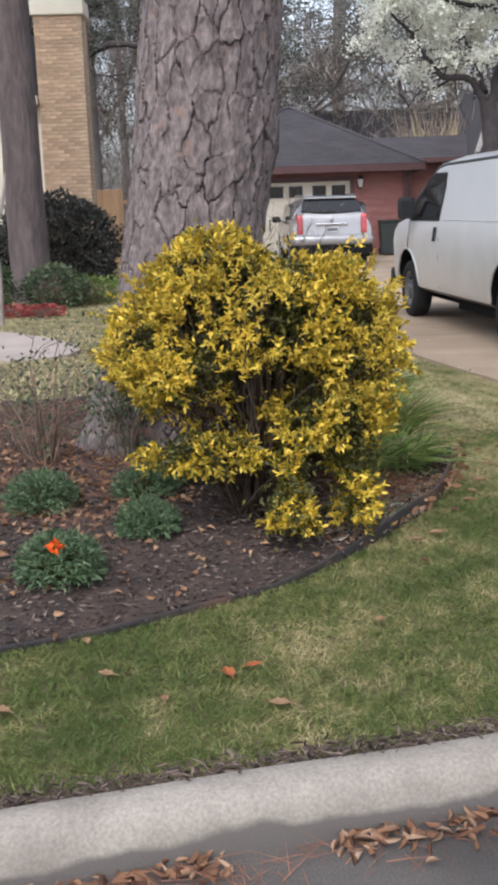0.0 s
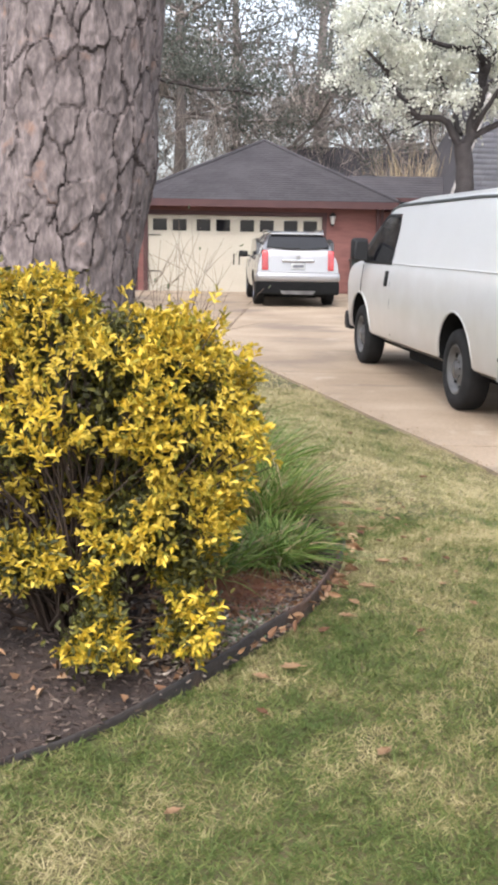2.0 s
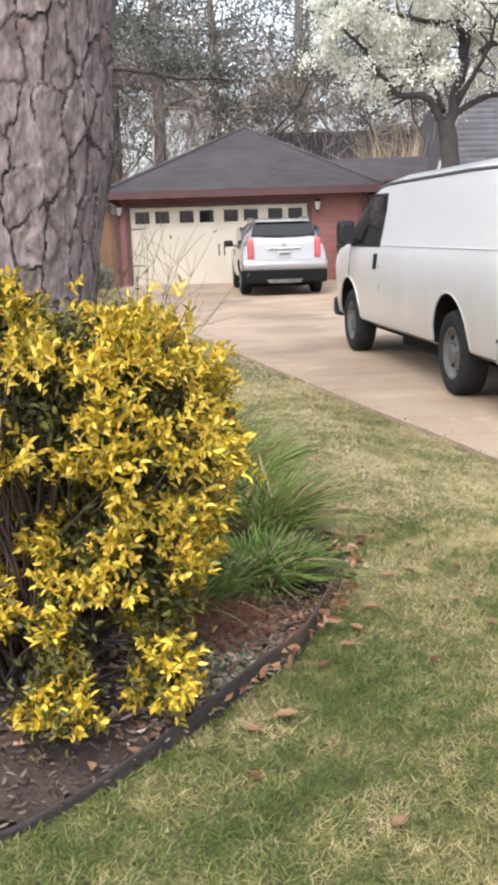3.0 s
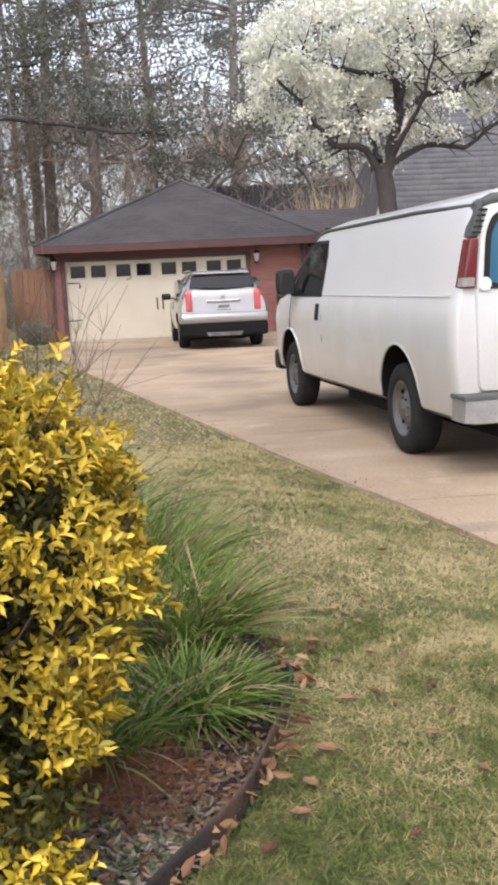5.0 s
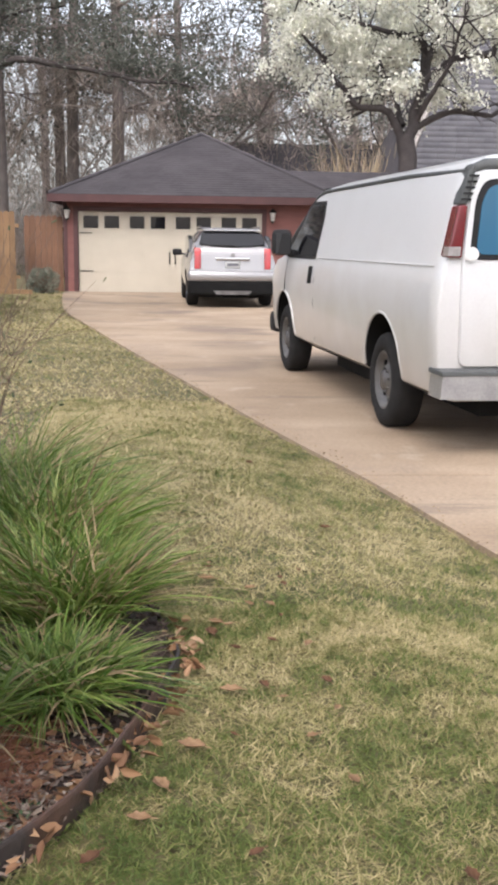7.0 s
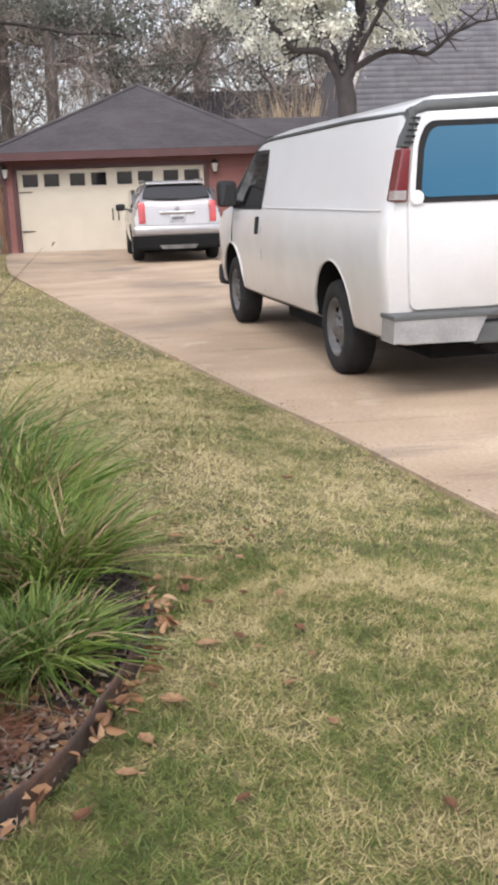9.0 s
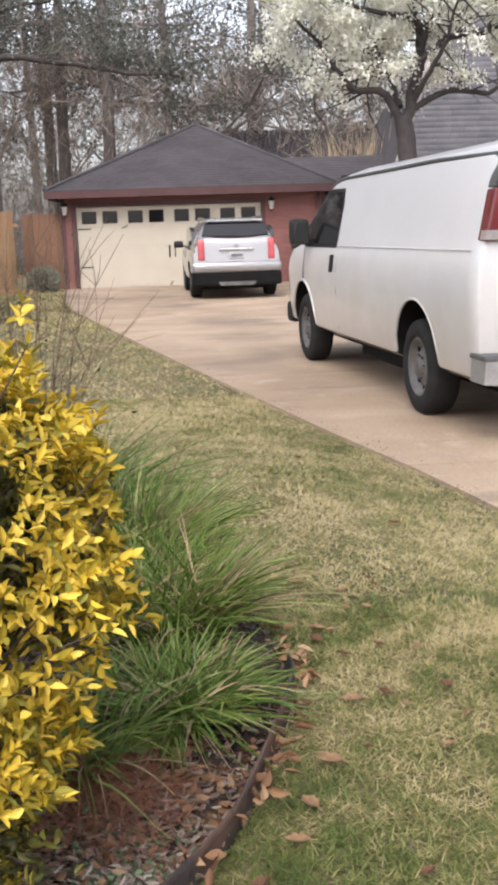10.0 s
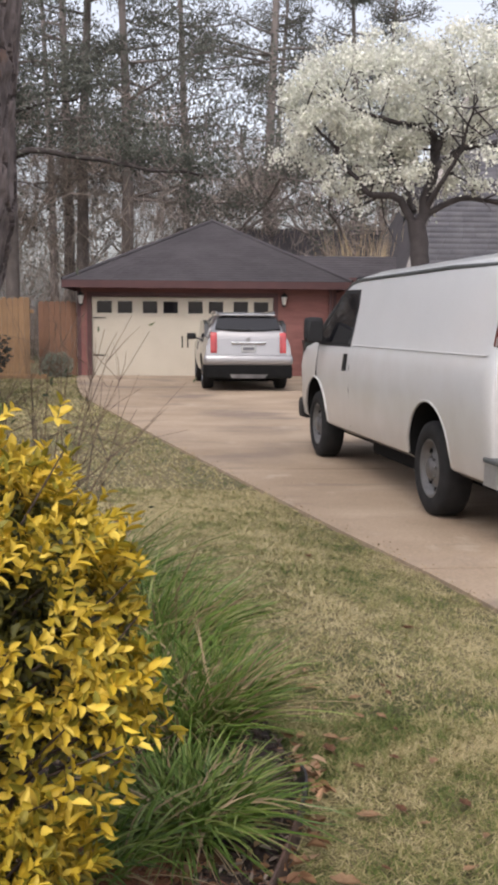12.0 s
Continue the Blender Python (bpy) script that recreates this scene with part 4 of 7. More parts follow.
# leafy masses: centre, half-axes, number of shoots; and the open hollows between them
LOBES = [((0.26, 5.02, 0.74), (0.54, 0.46, 0.38), 330), ((0.12, 4.98, 0.95), (0.27, 0.28, 0.22), 130), ((0.54, 4.98, 0.72), (0.31, 0.40, 0.32), 200), ((0.50, 4.77, 0.42), (0.23, 0.24, 0.19), 105),
         ((0.36, 4.55, 0.14), (0.12, 0.10, 0.11), 26), ((-0.10, 5.0, 0.68), (0.24, 0.34, 0.24), 110), ((0.06, 4.66, 0.34), (0.24, 0.12, 0.07), 44), ((0.60, 4.67, 0.14), (0.10, 0.11, 0.09), 20), ((0.10, 4.75, 0.62), (0.30, 0.22, 0.12), 70), ((0.375, 4.60, 0.27), (0.07, 0.10, 0.11), 28), ((0.61, 4.73, 0.28), (0.09, 0.12, 0.11), 20), ((0.37, 5.0, 0.88), (0.22, 0.27, 0.17), 75)]
HOLLOWS = [((0.26, 4.62, 0.58), (0.25, 0.26, 0.085)), ((0.46, 4.58, 0.27), (0.085, 0.26, 0.085)), ((-0.02, 4.62, 0.47), (0.16, 0.2, 0.06)), ((0.34, 4.62, 0.86), (0.10, 0.14, 0.04)), ((0.62, 4.66, 0.62), (0.06, 0.16, 0.05))]
bush = thing("golden_shrub", pose(0.25, 4.95, bed_z(0.25, 4.95)), "bushy shrub with bright yellow leaf tips over green", "shrub")
BO = np.array(bush.matrix_world.translation)
rng = np.random.default_rng(3)
tipP, tipA, inP = [], [], []
for c_, r_, n_ in LOBES:
    p, d = shell(rng, int(n_ * 5.2), c_, r_, 0.76)
    swell = np.array([noise.noise(Vector(q) * 3.3) for q in p])
    p = np.array(c_) + (p - np.array(c_)) * (1 + 0.28 * swell + 0.20 * (rng.random(len(p)) > 0.92) * rng.random(len(p)))[:, None]
    dens = np.array([noise.noise(Vector(q) * Vector((1, 1, 1.7)) * 6.5) for q in p])
    keep_ = (dens > -0.03 - 0.16 * smoothstep(0.45, 0.75, p[:, 2])) & (p[:, 2] > 0.07)
    p, d = p[keep_], d[keep_]
    tipP.append(p)
    tipA.append(unit(d * 1.0 + (0, 0, 0.22) + rng.normal(size=d.shape) * 0.38))
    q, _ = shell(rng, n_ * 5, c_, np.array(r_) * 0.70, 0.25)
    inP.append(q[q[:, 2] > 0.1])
tipP, tipA, inP = np.concatenate(tipP), np.concatenate(tipA), np.concatenate(inP)
inside_ = np.zeros(len(tipP), bool)
for c_, r_, n_ in LOBES:
    inside_ |= (((tipP - np.array(c_)) / np.array(r_)) ** 2).sum(1) < 0.5


def hollow(P):
    h = np.zeros(len(P), bool)
    for c_, r_ in HOLLOWS:
        h |= (((P - np.array(c_)) / np.array(r_)) ** 2).sum(1) < 1
    return h


inside_ |= hollow(tipP)
tipP, tipA = tipP[~inside_], tipA[~inside_]
inP = inP[~hollow(inP)]
# each shoot carries whorls of spreading leaves, smallest at its tip
k = 10
n_ = len(tipP) * k
back = np.tile(np.linspace(0, 0.062, k), len(tipP)) * rng.uniform(0.7, 1.3, n_)
AX = np.repeat(tipA, k, 0)
e1 = unit(np.cross(AX, (0.3, 0.2, 0.9)))
e2 = np.cross(AX, e1)
turn = np.tile(np.arange(k) * 2.4, len(tipP)) + np.repeat(rng.uniform(0, 6.28, len(tipP)), k) + rng.normal(size=n_) * 0.3
out = e1 * np.cos(turn)[:, None] + e2 * np.sin(turn)[:, None]
P = np.repeat(tipP, k, 0) - AX * back[:, None]
open_ = np.clip(back / 0.05, 0.25, 1.0)[:, None]
A = AX * (1.15 - 0.65 * open_) + out * (0.35 + 0.75 * open_) + rng.normal(size=P.shape) * 0.16 + (0, 0, 0.08)
V, F = leaves(P - BO, A, 0.0262, 0.0118, rng, 0.22, 0.2, AX + (0, 0, 0.5) + rng.normal(size=P.shape) * 0.25)
tris("golden_leaves", V, F, GOLD, bush, "bright yellow pointed leaves", kind="stuff")
# dense dark inner leaves, added to block light and darken the hollows
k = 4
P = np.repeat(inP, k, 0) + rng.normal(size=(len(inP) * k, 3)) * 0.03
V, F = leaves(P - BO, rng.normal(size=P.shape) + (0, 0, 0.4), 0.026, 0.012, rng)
tris("green_leaves", V, F, BUSH_SHADE_GREEN, bush, "inner leaves in dull green darkened for shade", kind="stuff")
stems = []
for j in rng.choice(len(tipP), 340, replace=False):
    e = tipP[j] - BO
    root = np.array([rng.uniform(-0.10, 0.10), rng.uniform(-0.10, 0.10), -0.02])
    mid = root * 0.5 + e * np.array([0.5, 0.5, 0.66]) + rng.normal(size=3) * 0.035
    stems.append(tube([root, (root + mid) / 2 + rng.normal(size=3) * 0.02, mid, (mid + e) / 2 + rng.normal(size=3) * 0.012, e], [0.007, 0.0052, 0.004, 0.0026, 0.0013], 5))
V, F = gather(stems)
tris("stem_mass", V, F, TWIG, bush, "thin brown woody stems", kind="stuff")

# ---- strappy grass clumps ----
STRAP = leaf_mat("strap_leaves", (0.05, 0.10, 0.016), (0.125, 0.195, 0.035), (0.27, 0.31, 0.10), rough=0.42)
STRAP_DRY = leaf_mat("strap_dry", (0.30, 0.22, 0.12), (0.36, 0.27, 0.16), (0.20, 0.13, 0.08))


def strap_clump(x, y, n, length, label, rng, spread=0.6, wide=0.12, dry=7, bow=0.8):
    z = bed_z(x, y)
    ob = thing("grass_clump", pose(x, y, z), label, "ornamental grass", "grass clumps by the edging")
    for nm, m_, cnt in (("green_tuft", STRAP, n), ("dry_tuft", STRAP_DRY, n // dry)):
        a = rng.uniform(0, 2 * math.pi, cnt)
        r = wide * np.sqrt(rng.random(cnt))
        P = np.stack([r * np.cos(a), r * np.sin(a), np.zeros(cnt)], 1)
        lean = rng.uniform(0.15, 1.0, cnt) * spread * (1.25 if nm == "dry_tuft" else 1.0)
        A = np.stack([np.cos(a) * lean, np.sin(a) * lean, np.ones(cnt)], 1) + rng.normal(size=(cnt, 3)) * 0.27
        V, F = blades(P, A, length, 0.0115, rng, bow, 6)
        V[:, 2] = np.maximum(V[:, 2], 0.012)
        tris(nm, V, F, m_, ob, kind="stuff")
    return ob


rng = np.random.default_rng(11)
strap_clump(0.88, 5.66, 900, 0.205, "low dense clump of arching green strap leaves", rng, 0.85, 0.13)
strap_clump(0.86, 6.2, 1200, 0.325, "taller clump of green strap leaves with dry tips", rng, 0.5, 0.17, 4, 0.58)
strap_clump(0.72, 6.75, 1000, 0.41, "taller clump of green strap leaves with dry tips", rng, 0.48, 0.18, 5, 0.55)
strap_clump(0.48, 7.3, 900, 0.52, "wispy tall clump of grey-green strap leaves", rng, 0.5, 0.18)
strap_clump(0.66, 5.42, 160, 0.20, "low clump of arching green strap leaves", rng, 0.8)

# ---- bare stems behind the shrub ----
BARE = mat("bare_stems", (0.22, 0.15, 0.10), (0.11, 0.08, 0.065), 14, 0.85)


def bare_shrub(x, y, n, height, spread, rng, label, leafy=0, leafmat=None, twigs=4, thick=0.006):
    z = bed_z(x, y) if y < 8 else float(land(x, y))
    ob = thing("bare_shrub", pose(x, y, z), label, "shrub")
    ps, tips = [], []
    for i in range(n):
        a, r = rng.uniform(0, 2 * math.pi), rng.uniform(0.3, 1) * spread
        h = height * rng.uniform(0.6, 1.05)
        e = np.array([math.cos(a) * r, math.sin(a) * r, h])
        root = e * np.array([0.12, 0.12, 0]) - (0, 0, 0.02)
        pts = [root, root * 0.7 + e * np.array([0.2, 0.2, 0.35]), e * np.array([0.55, 0.55, 0.72]), e]
        pts = spline(np.array(pts) + np.vstack([np.zeros(3), rng.normal(size=(3, 3)) * 0.02]), 7)
        ps.append(tube(pts, np.linspace(thick, thick * 0.25, 7), 5))
        for k in range(twigs):
            s = pts[rng.integers(2, 6)]
            d = unit(rng.normal(size=3) + (0, 0, 0.7)) * height * rng.uniform(0.12, 0.32)
            ps.append(tube([s, s + d * 0.5 + rng.normal(size=3) * 0.01, s + d + (0, 0, -0.02)], [thick * 0.4, thick * 0.3, thick * 0.15], 4))
            tips.append(s + d)
    V, F = gather(ps)
    tris("stem_mass", V, F, BARE, ob, kind="stuff")
    if leafy:
        T = np.array(tips)[rng.integers(0, len(tips), leafy)] + rng.normal(size=(leafy, 3)) * 0.045
        V, F = leaves(T, rng.normal(size=T.shape) + (0, 0, 0.3), 0.03, 0.012, rng)
        tris("leaves", V, F, leafmat, ob, kind="stuff")
    return ob


DULL_GREEN = leaf_mat("dull_green_leaves", (0.035, 0.06, 0.03), (0.08, 0.11, 0.055), (0.15, 0.17, 0.09))
rng = np.random.default_rng(21)
bare_shrub(0.40, 6.9, 26, 1.25, 0.42, rng, "leafless arching brown stems", 30, DULL_GREEN, 9, 0.0034)
bare_shrub(0.0, 6.95, 12, 1.0, 0.4, rng, "leafless arching brown stems", 20, DULL_GREEN, 7, 0.0034)
bare_shrub(-0.75, 5.75, 16, 0.62, 0.42, rng, "tangle of bare brown rose stems with few leaves", 320, DULL_GREEN, 5)
bare_shrub(-0.35, 5.75, 12, 0.55, 0.30, rng, "thin stems with dull green leaves", 900, DULL_GREEN, 6)

# ---- small bedding plants ----
BED_GREEN = leaf_mat("bedding_leaves", (0.06, 0.105, 0.05), (0.105, 0.165, 0.08), (0.18, 0.24, 0.13))
ORANGE = leaf_mat("orange_petals", (0.75, 0.10, 0.008), (0.85, 0.16, 0.015), trans=0.1)


def bedding_plant(x, y, r, n, rng, label, flower=False):
    ob = thing("bedding_plant", pose(x, y, bed_z(x, y)), label, "bedding plant", "bedding plants in the mulch")
    p, d = shell(rng, n * 3, (0, 0, r * 0.25), (r, r, r * 0.75), 0.35)
    ok_ = p[:, 2] > 0.005
    p, d = p[ok_], d[ok_]
    V, F = leaves(p, d + (0, 0, 0.2) + rng.normal(size=d.shape) * 0.7, 0.026, 0.0065, rng, 0.2, 0.4)
    tris("leaves", V, F, BED_GREEN, ob, kind="stuff")
    stems_ = [tube([(0, 0, -0.01), q * 0.5 + (0, 0, 0.01), q], [0.004, 0.003, 0.0015], 4) for q in p[::18]]
    V, F = gather(stems_)
    tris("stem_mass", V, F, BUSH_SHADE_GREEN, ob, kind="stuff")
    if flower:
        c_ = np.array([0.01, -0.08, r * 0.85])
        V, F = leaves(c_ + rng.normal(size=(26, 3)) * 0.008, rng.normal(size=(26, 3)) + (0, -0.3, 0.4), 0.026, 0.02, rng)
        tris("flower", V, F, ORANGE, ob, "ruffled orange flower")
    return ob


rng = np.random.default_rng(31)
bedding_plant(-0.62, 5.0, 0.15, 800, rng, "low mound of fine green leaves")
bedding_plant(-0.42, 4.27, 0.145, 800, rng, "low green mound with one orange flower", True)
bedding_plant(-0.16, 4.64, 0.115, 650, rng, "low mound of fine green leaves")
bedding_plant(-0.22, 5.12, 0.13, 500, rng, "sprawling low blue-green plant")
bedding_plant(-0.12, 5.32, 0.12, 420, rng, "sprawling low blue-green plant")

# ---- edging strip ----
EDGING = mat("edging_plastic", (0.024, 0.022, 0.023), (0.045, 0.034, 0.03), 4, 0.65, bump=0.4, bscale=40, stain=((0.125, 0.064, 0.042), 2.2, 0.53))
E_ = spline(BED_EDGE, 260)
V, F = [], []
for i, (x, y) in enumerate(E_):
    d = E_[min(i + 1, 259)] - E_[max(i - 1, 0)]
    d = d / np.linalg.norm(d)
    nx, ny = -d[1], d[0]
    z = float(land(x, y)) - 0.02
    w = 0.012 * noise.noise(Vector((x * 3, y * 3, 0)))
    h = 0.020 + (0.050 * float(smoothstep(0.3, 1.0, x)) + 0.02) * (1 - float(smoothstep(5.85, 6.2, y))) - 0.02 + 0.012 * noise.noise(Vector((x * 2.2, y * 2.2, 5)))
    for off, zz in ((0.010, -0.04), (0.005 + w, h * 0.6), (0.0035 + w, h), (0.003 + w, h + 0.007), (-0.003 + w, h + 0.007), (-0.0045 + w, h), (-0.004 + w, h * 0.6), (0.001, -0.04)):
        V.append((x + nx * off, y + ny * off, z + zz))
edging = thing("lawn_edging", Matrix.Identity(4), "black plastic edging with rust-brown dirt, along the bed", "garden edging")
stops = [0, 38, 74, 98, 122, 150, 190, 259]
for a, b in zip(stops, stops[1:]):
    F = [(i * 8 + k, i * 8 + (k + 1) % 8, (i + 1) * 8 + (k + 1) % 8, (i + 1) * 8 + k) for i in range(b - a) for k in range(8)]
    mesh("strip", V[a * 8:(b + 1) * 8], F, EDGING, edging)

# ---- pine trunk ----
BARK = mat("bark_plates", (0.20, 0.161, 0.152), (0.08, 0.063, 0.06), 26, 0.95, bump=0.9, bscale=70, fine=0.75, stretch=(1, 1, 0.45), stain=((0.25, 0.15, 0.11), 8, 0.62))
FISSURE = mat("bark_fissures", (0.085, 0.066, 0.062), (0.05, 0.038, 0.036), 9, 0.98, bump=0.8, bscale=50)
PINE = (0.085, 6.27)
pine = thing("pine_tree", pose(PINE[0], PINE[1], 0.0), "tall pine with grey-brown plated bark beside the shrub", "tree")


def pine_r(th, z):
    r = 0.335 - 0.006 * z + 0.03 * np.exp(-np.maximum(z, 0) / 0.5)
    r = r + 0.28 * np.exp(-np.maximum(z, 0) / 0.62) * np.clip(np.cos(th - math.radians(200)), 0, 1) ** 2
    side_ = np.clip(np.cos(th - 0.26), 0, 1)
    r = r - 0.045 * (1 - smoothstep(1.0, 1.55, z)) * side_ ** 2
    r = r + 0.016 * np.exp(-((z - 1.52) / 0.16) ** 2) * side_ ** 5          # a burl on one flank
    return r


NT, NZ, ZT = 330, 390, 3.7
th, zz = np.meshgrid(np.linspace(0, 2 * math.pi, NT, endpoint=False), np.linspace(-0.12, ZT, NZ))
rng = np.random.default_rng(5)
CIRC, CW, CH = 2 * math.pi * 0.345, 0.096, 0.21
ncx = int(CIRC / CW)
seeds = np.array([((i + 0.5 * (j % 2) + rng.uniform(-0.46, 0.46)) * CIRC / ncx, j * CH * 0.93 - 0.3 + rng.uniform(-0.48, 0.48) * CH) for j in range(int(ZT / CH) + 5) for i in range(ncx)])
sx = (th / (2 * math.pi) * CIRC).ravel()
sz = zz.ravel()
wob = np.array([noise.noise(Vector((math.cos(a) * 3.2, math.sin(a) * 3.2, b * 5))) for a, b in zip(th.ravel()[::1], sz)])
jag = np.array([noise.noise(Vector((math.cos(a) * 11, math.sin(a) * 11, b * 13))) for a, b in zip(th.ravel(), sz)])
sx = sx + 0.034 * wob + 0.022 * jag
sz = sz + 0.03 * np.roll(wob, 37) + 0.02 * np.roll(jag, 911)
f1, f2, who, who2 = np.full(sx.shape, 9.0), np.full(sx.shape, 9.0), np.zeros(sx.shape, int), np.zeros(sx.shape, int)
for i, (a, b) in enumerate(seeds):
    near = np.abs(sz - b) < 0.5
    dx = sx[near] - a
    dx = (dx + CIRC / 2) % CIRC - CIRC / 2
    d = np.sqrt((dx / CW) ** 2 + ((sz[near] - b) / CH) ** 2)
    p1, p2, w1, w2 = f1[near], f2[near], who[near], who2[near]
    first = d < p1
    w2 = np.where(first, w1, np.where(d < p2, i, w2))
    p2 = np.where(first, p1, np.minimum(p2, d))
    w1 = np.where(first, i, w1)
    p1 = np.where(first, d, p1)
    f1[near], f2[near], who[near], who2[near] = p1, p2, w1, w2
sdx = np.abs((seeds[who, 0] - seeds[who2, 0] + CIRC / 2) % CIRC - CIRC / 2) / CW
sdz = np.abs(seeds[who, 1] - seeds[who2, 1]) / CH
upright = sdx / (sdx + sdz + 1e-6)
gapv = ((f2 - f1) / (0.35 + 0.95 * upright)).reshape(zz.shape)
flake = np.full(sx.shape, 9.0)
flake_id = np.zeros(sx.shape, int)
small = np.stack([rng.uniform(0, CIRC, 900), rng.uniform(-0.2, ZT + 0.1, 900)], 1)
for i, (a, b) in enumerate(small):
    near = np.abs(sz - b) < 0.16
    dx = (sx[near] - a + CIRC / 2) % CIRC - CIRC / 2
    d = np.sqrt((dx / 0.04) ** 2 + ((sz[near] - b) / 0.075) ** 2)
    better = d < flake[near]
    flake[near] = np.where(better, d, flake[near])
    flake_id[near] = np.where(better, i, flake_id[near])
scale_h = rng.uniform(-0.005, 0.005, 900)[flake_id].reshape(zz.shape)
patchy = np.array([noise.noise(Vector((math.cos(a) * 4 + 9, math.sin(a) * 4, b * 3.2))) for a, b in zip(th.ravel(), sz)])
crack = (smoothstep(-0.52, -0.12, patchy) * (0.62 + 0.38 * smoothstep(0.2, 0.6, upright))).reshape(zz.shape)
lift = rng.uniform(-0.004, 0.007, len(seeds))[who].reshape(zz.shape)
rough_ = np.array([noise.noise(Vector((math.cos(a) * 9, math.sin(a) * 9, b * 14))) for a, b in zip(th.ravel(), sz)]).reshape(zz.shape)
hgt = 0.018 * np.maximum(smoothstep(0.0, 0.085, gapv), 1 - crack) - 0.006 * smoothstep(0.1, 0.9, gapv) + lift * smoothstep(0.02, 0.08, gapv) + 0.003 * rough_ + scale_h * smoothstep(0.04, 0.1, gapv) - 0.010
rad = pine_r(th, zz) + hgt
VT = np.stack([rad * np.cos(th) + 0.018 + 0.082 * (zz - 2.17), rad * np.sin(th), zz], -1).reshape(-1, 3)
idx = np.arange(NT * NZ).reshape(NZ, NT)
nxt = np.roll(idx, -1, axis=1)
F = np.stack([idx[:-1], nxt[:-1], nxt[1:], idx[1:]], -1).reshape(-1, 4)
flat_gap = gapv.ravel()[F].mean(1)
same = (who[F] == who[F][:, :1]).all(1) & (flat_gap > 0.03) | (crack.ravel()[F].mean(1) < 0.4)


def compact(V, F):
    used, inv = np.unique(F, return_inverse=True)
    return V[used], inv.reshape(F.shape)


V, Fp = compact(VT, F[same])
tris("bark", V, Fp, BARK, pine, "flaking grey-pink bark plates", smooth=True)
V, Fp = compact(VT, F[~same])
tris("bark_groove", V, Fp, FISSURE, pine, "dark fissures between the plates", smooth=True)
V, F = tube([(0.157, 0, ZT - 0.03), (0.38, 0.05, 7), (0.5, 0.2, 12), (0.5, 0.3, 18), (0.5, 0.3, 23)], [0.318, 0.27, 0.21, 0.13, 0.03], 20)
tris("upper_trunk", V, F, BARK, pine, smooth=True)
NEEDLE = leaf_mat("pine_needles", (0.035, 0.055, 0.028), (0.065, 0.09, 0.045), (0.10, 0.12, 0.065), rough=0.6, trans=0.15)
limbs, cl = [], []
for i in range(26):
    z = rng.uniform(13, 22.5)
    a = rng.uniform(0, 2 * math.pi)
    L = (23.5 - z) * 0.28 + 1.2
    e = np.array([math.cos(a) * L, math.sin(a) * L, z + L * 0.25])
    limbs.append(tube([(0.1, 0.25, z), (e + np.array([0.1, 0.25, z])) / 2 + (0, 0, -0.1), e], [0.06, 0.04, 0.015], 5))
    for k in range(9):
        cl.append(e * (1 - k * 0.06) * np.array([1, 1, 1]) + rng.normal(size=3) * np.array([0.5, 0.5, 0.3]))
V, F = gather(limbs)
tris("limbs", V, F, FISSURE, pine)
P = np.repeat(np.array(cl), 60, 0) + rng.normal(size=(len(cl) * 60, 3)) * 0.22
V, F = leaves(P, rng.normal(size=P.shape) + (0, 0, 0.4), 0.24, 0.03, rng)
tris("crown", V, F, NEEDLE, pine, kind="stuff")

# ---- wooden fence beside the garage ----
CEDAR = mat("cedar_boards", (0.31, 0.19, 0.10), (0.22, 0.13, 0.07), 4, 0.85, bump=0.3, bscale=40, vary=0.2, stretch=(6, 6, 0.6))
CEDAR_DARK = mat("darker_boards", (0.20, 0.105, 0.06), (0.14, 0.072, 0.045), 4, 0.85, bump=0.3, bscale=40, vary=0.2, stretch=(6, 6, 0.6))


def fence(x0, x1, y, z0, h, material, label):
    ob = thing("wooden_fence", pose(x0, y, z0), label, "fence")
    bm = prism([(0, 0), (0.138, 0), (0.138, h - 0.04), (0.10, h), (0.038, h), (0, h - 0.04)], "y", 0, 0.018)
    me = bpy.data.meshes.new("picket")
    bm.to_mesh(me)
    bm.free()
    me.materials.append(material)
    rr = random.Random(int(abs(x0) * 10))
    k = 0
    while k * 0.146 < x1 - x0 - 0.1:
        o = new("picket", me)
        o.parent = ob
        o.matrix_local = pose(k * 0.146, rr.uniform(-0.004, 0.004), rr.uniform(-0.012, 0.012))
        k += 1
    for z in (0.35, h - 0.4):
        part("rail", box(0, x1 - x0, 0.02, 0.06, z, z + 0.09), material, ob)
    for x in np.arange(0.05, x1 - x0, 1.9):
        part("post", box(x, x + 0.09, 0.06, 0.15, 0, h - 0.1), material, ob)
    return ob


fence(-4.6, -3.05, 30.2, -0.2, 2.05, CEDAR, "pale cedar privacy fence of upright pickets")
fence(-3.05, -2.02, 31.1, -0.2, 1.98, CEDAR_DARK, "darker privacy fence beside the garage")
kickboard = tagged(part("border_board", box(-4.6, -2.6, 29.2, 29.26, -0.2, -0.08, bevel=0.008), CEDAR), "low timber border board before the fence", "border board")

# ---- brick house on the near lot ----


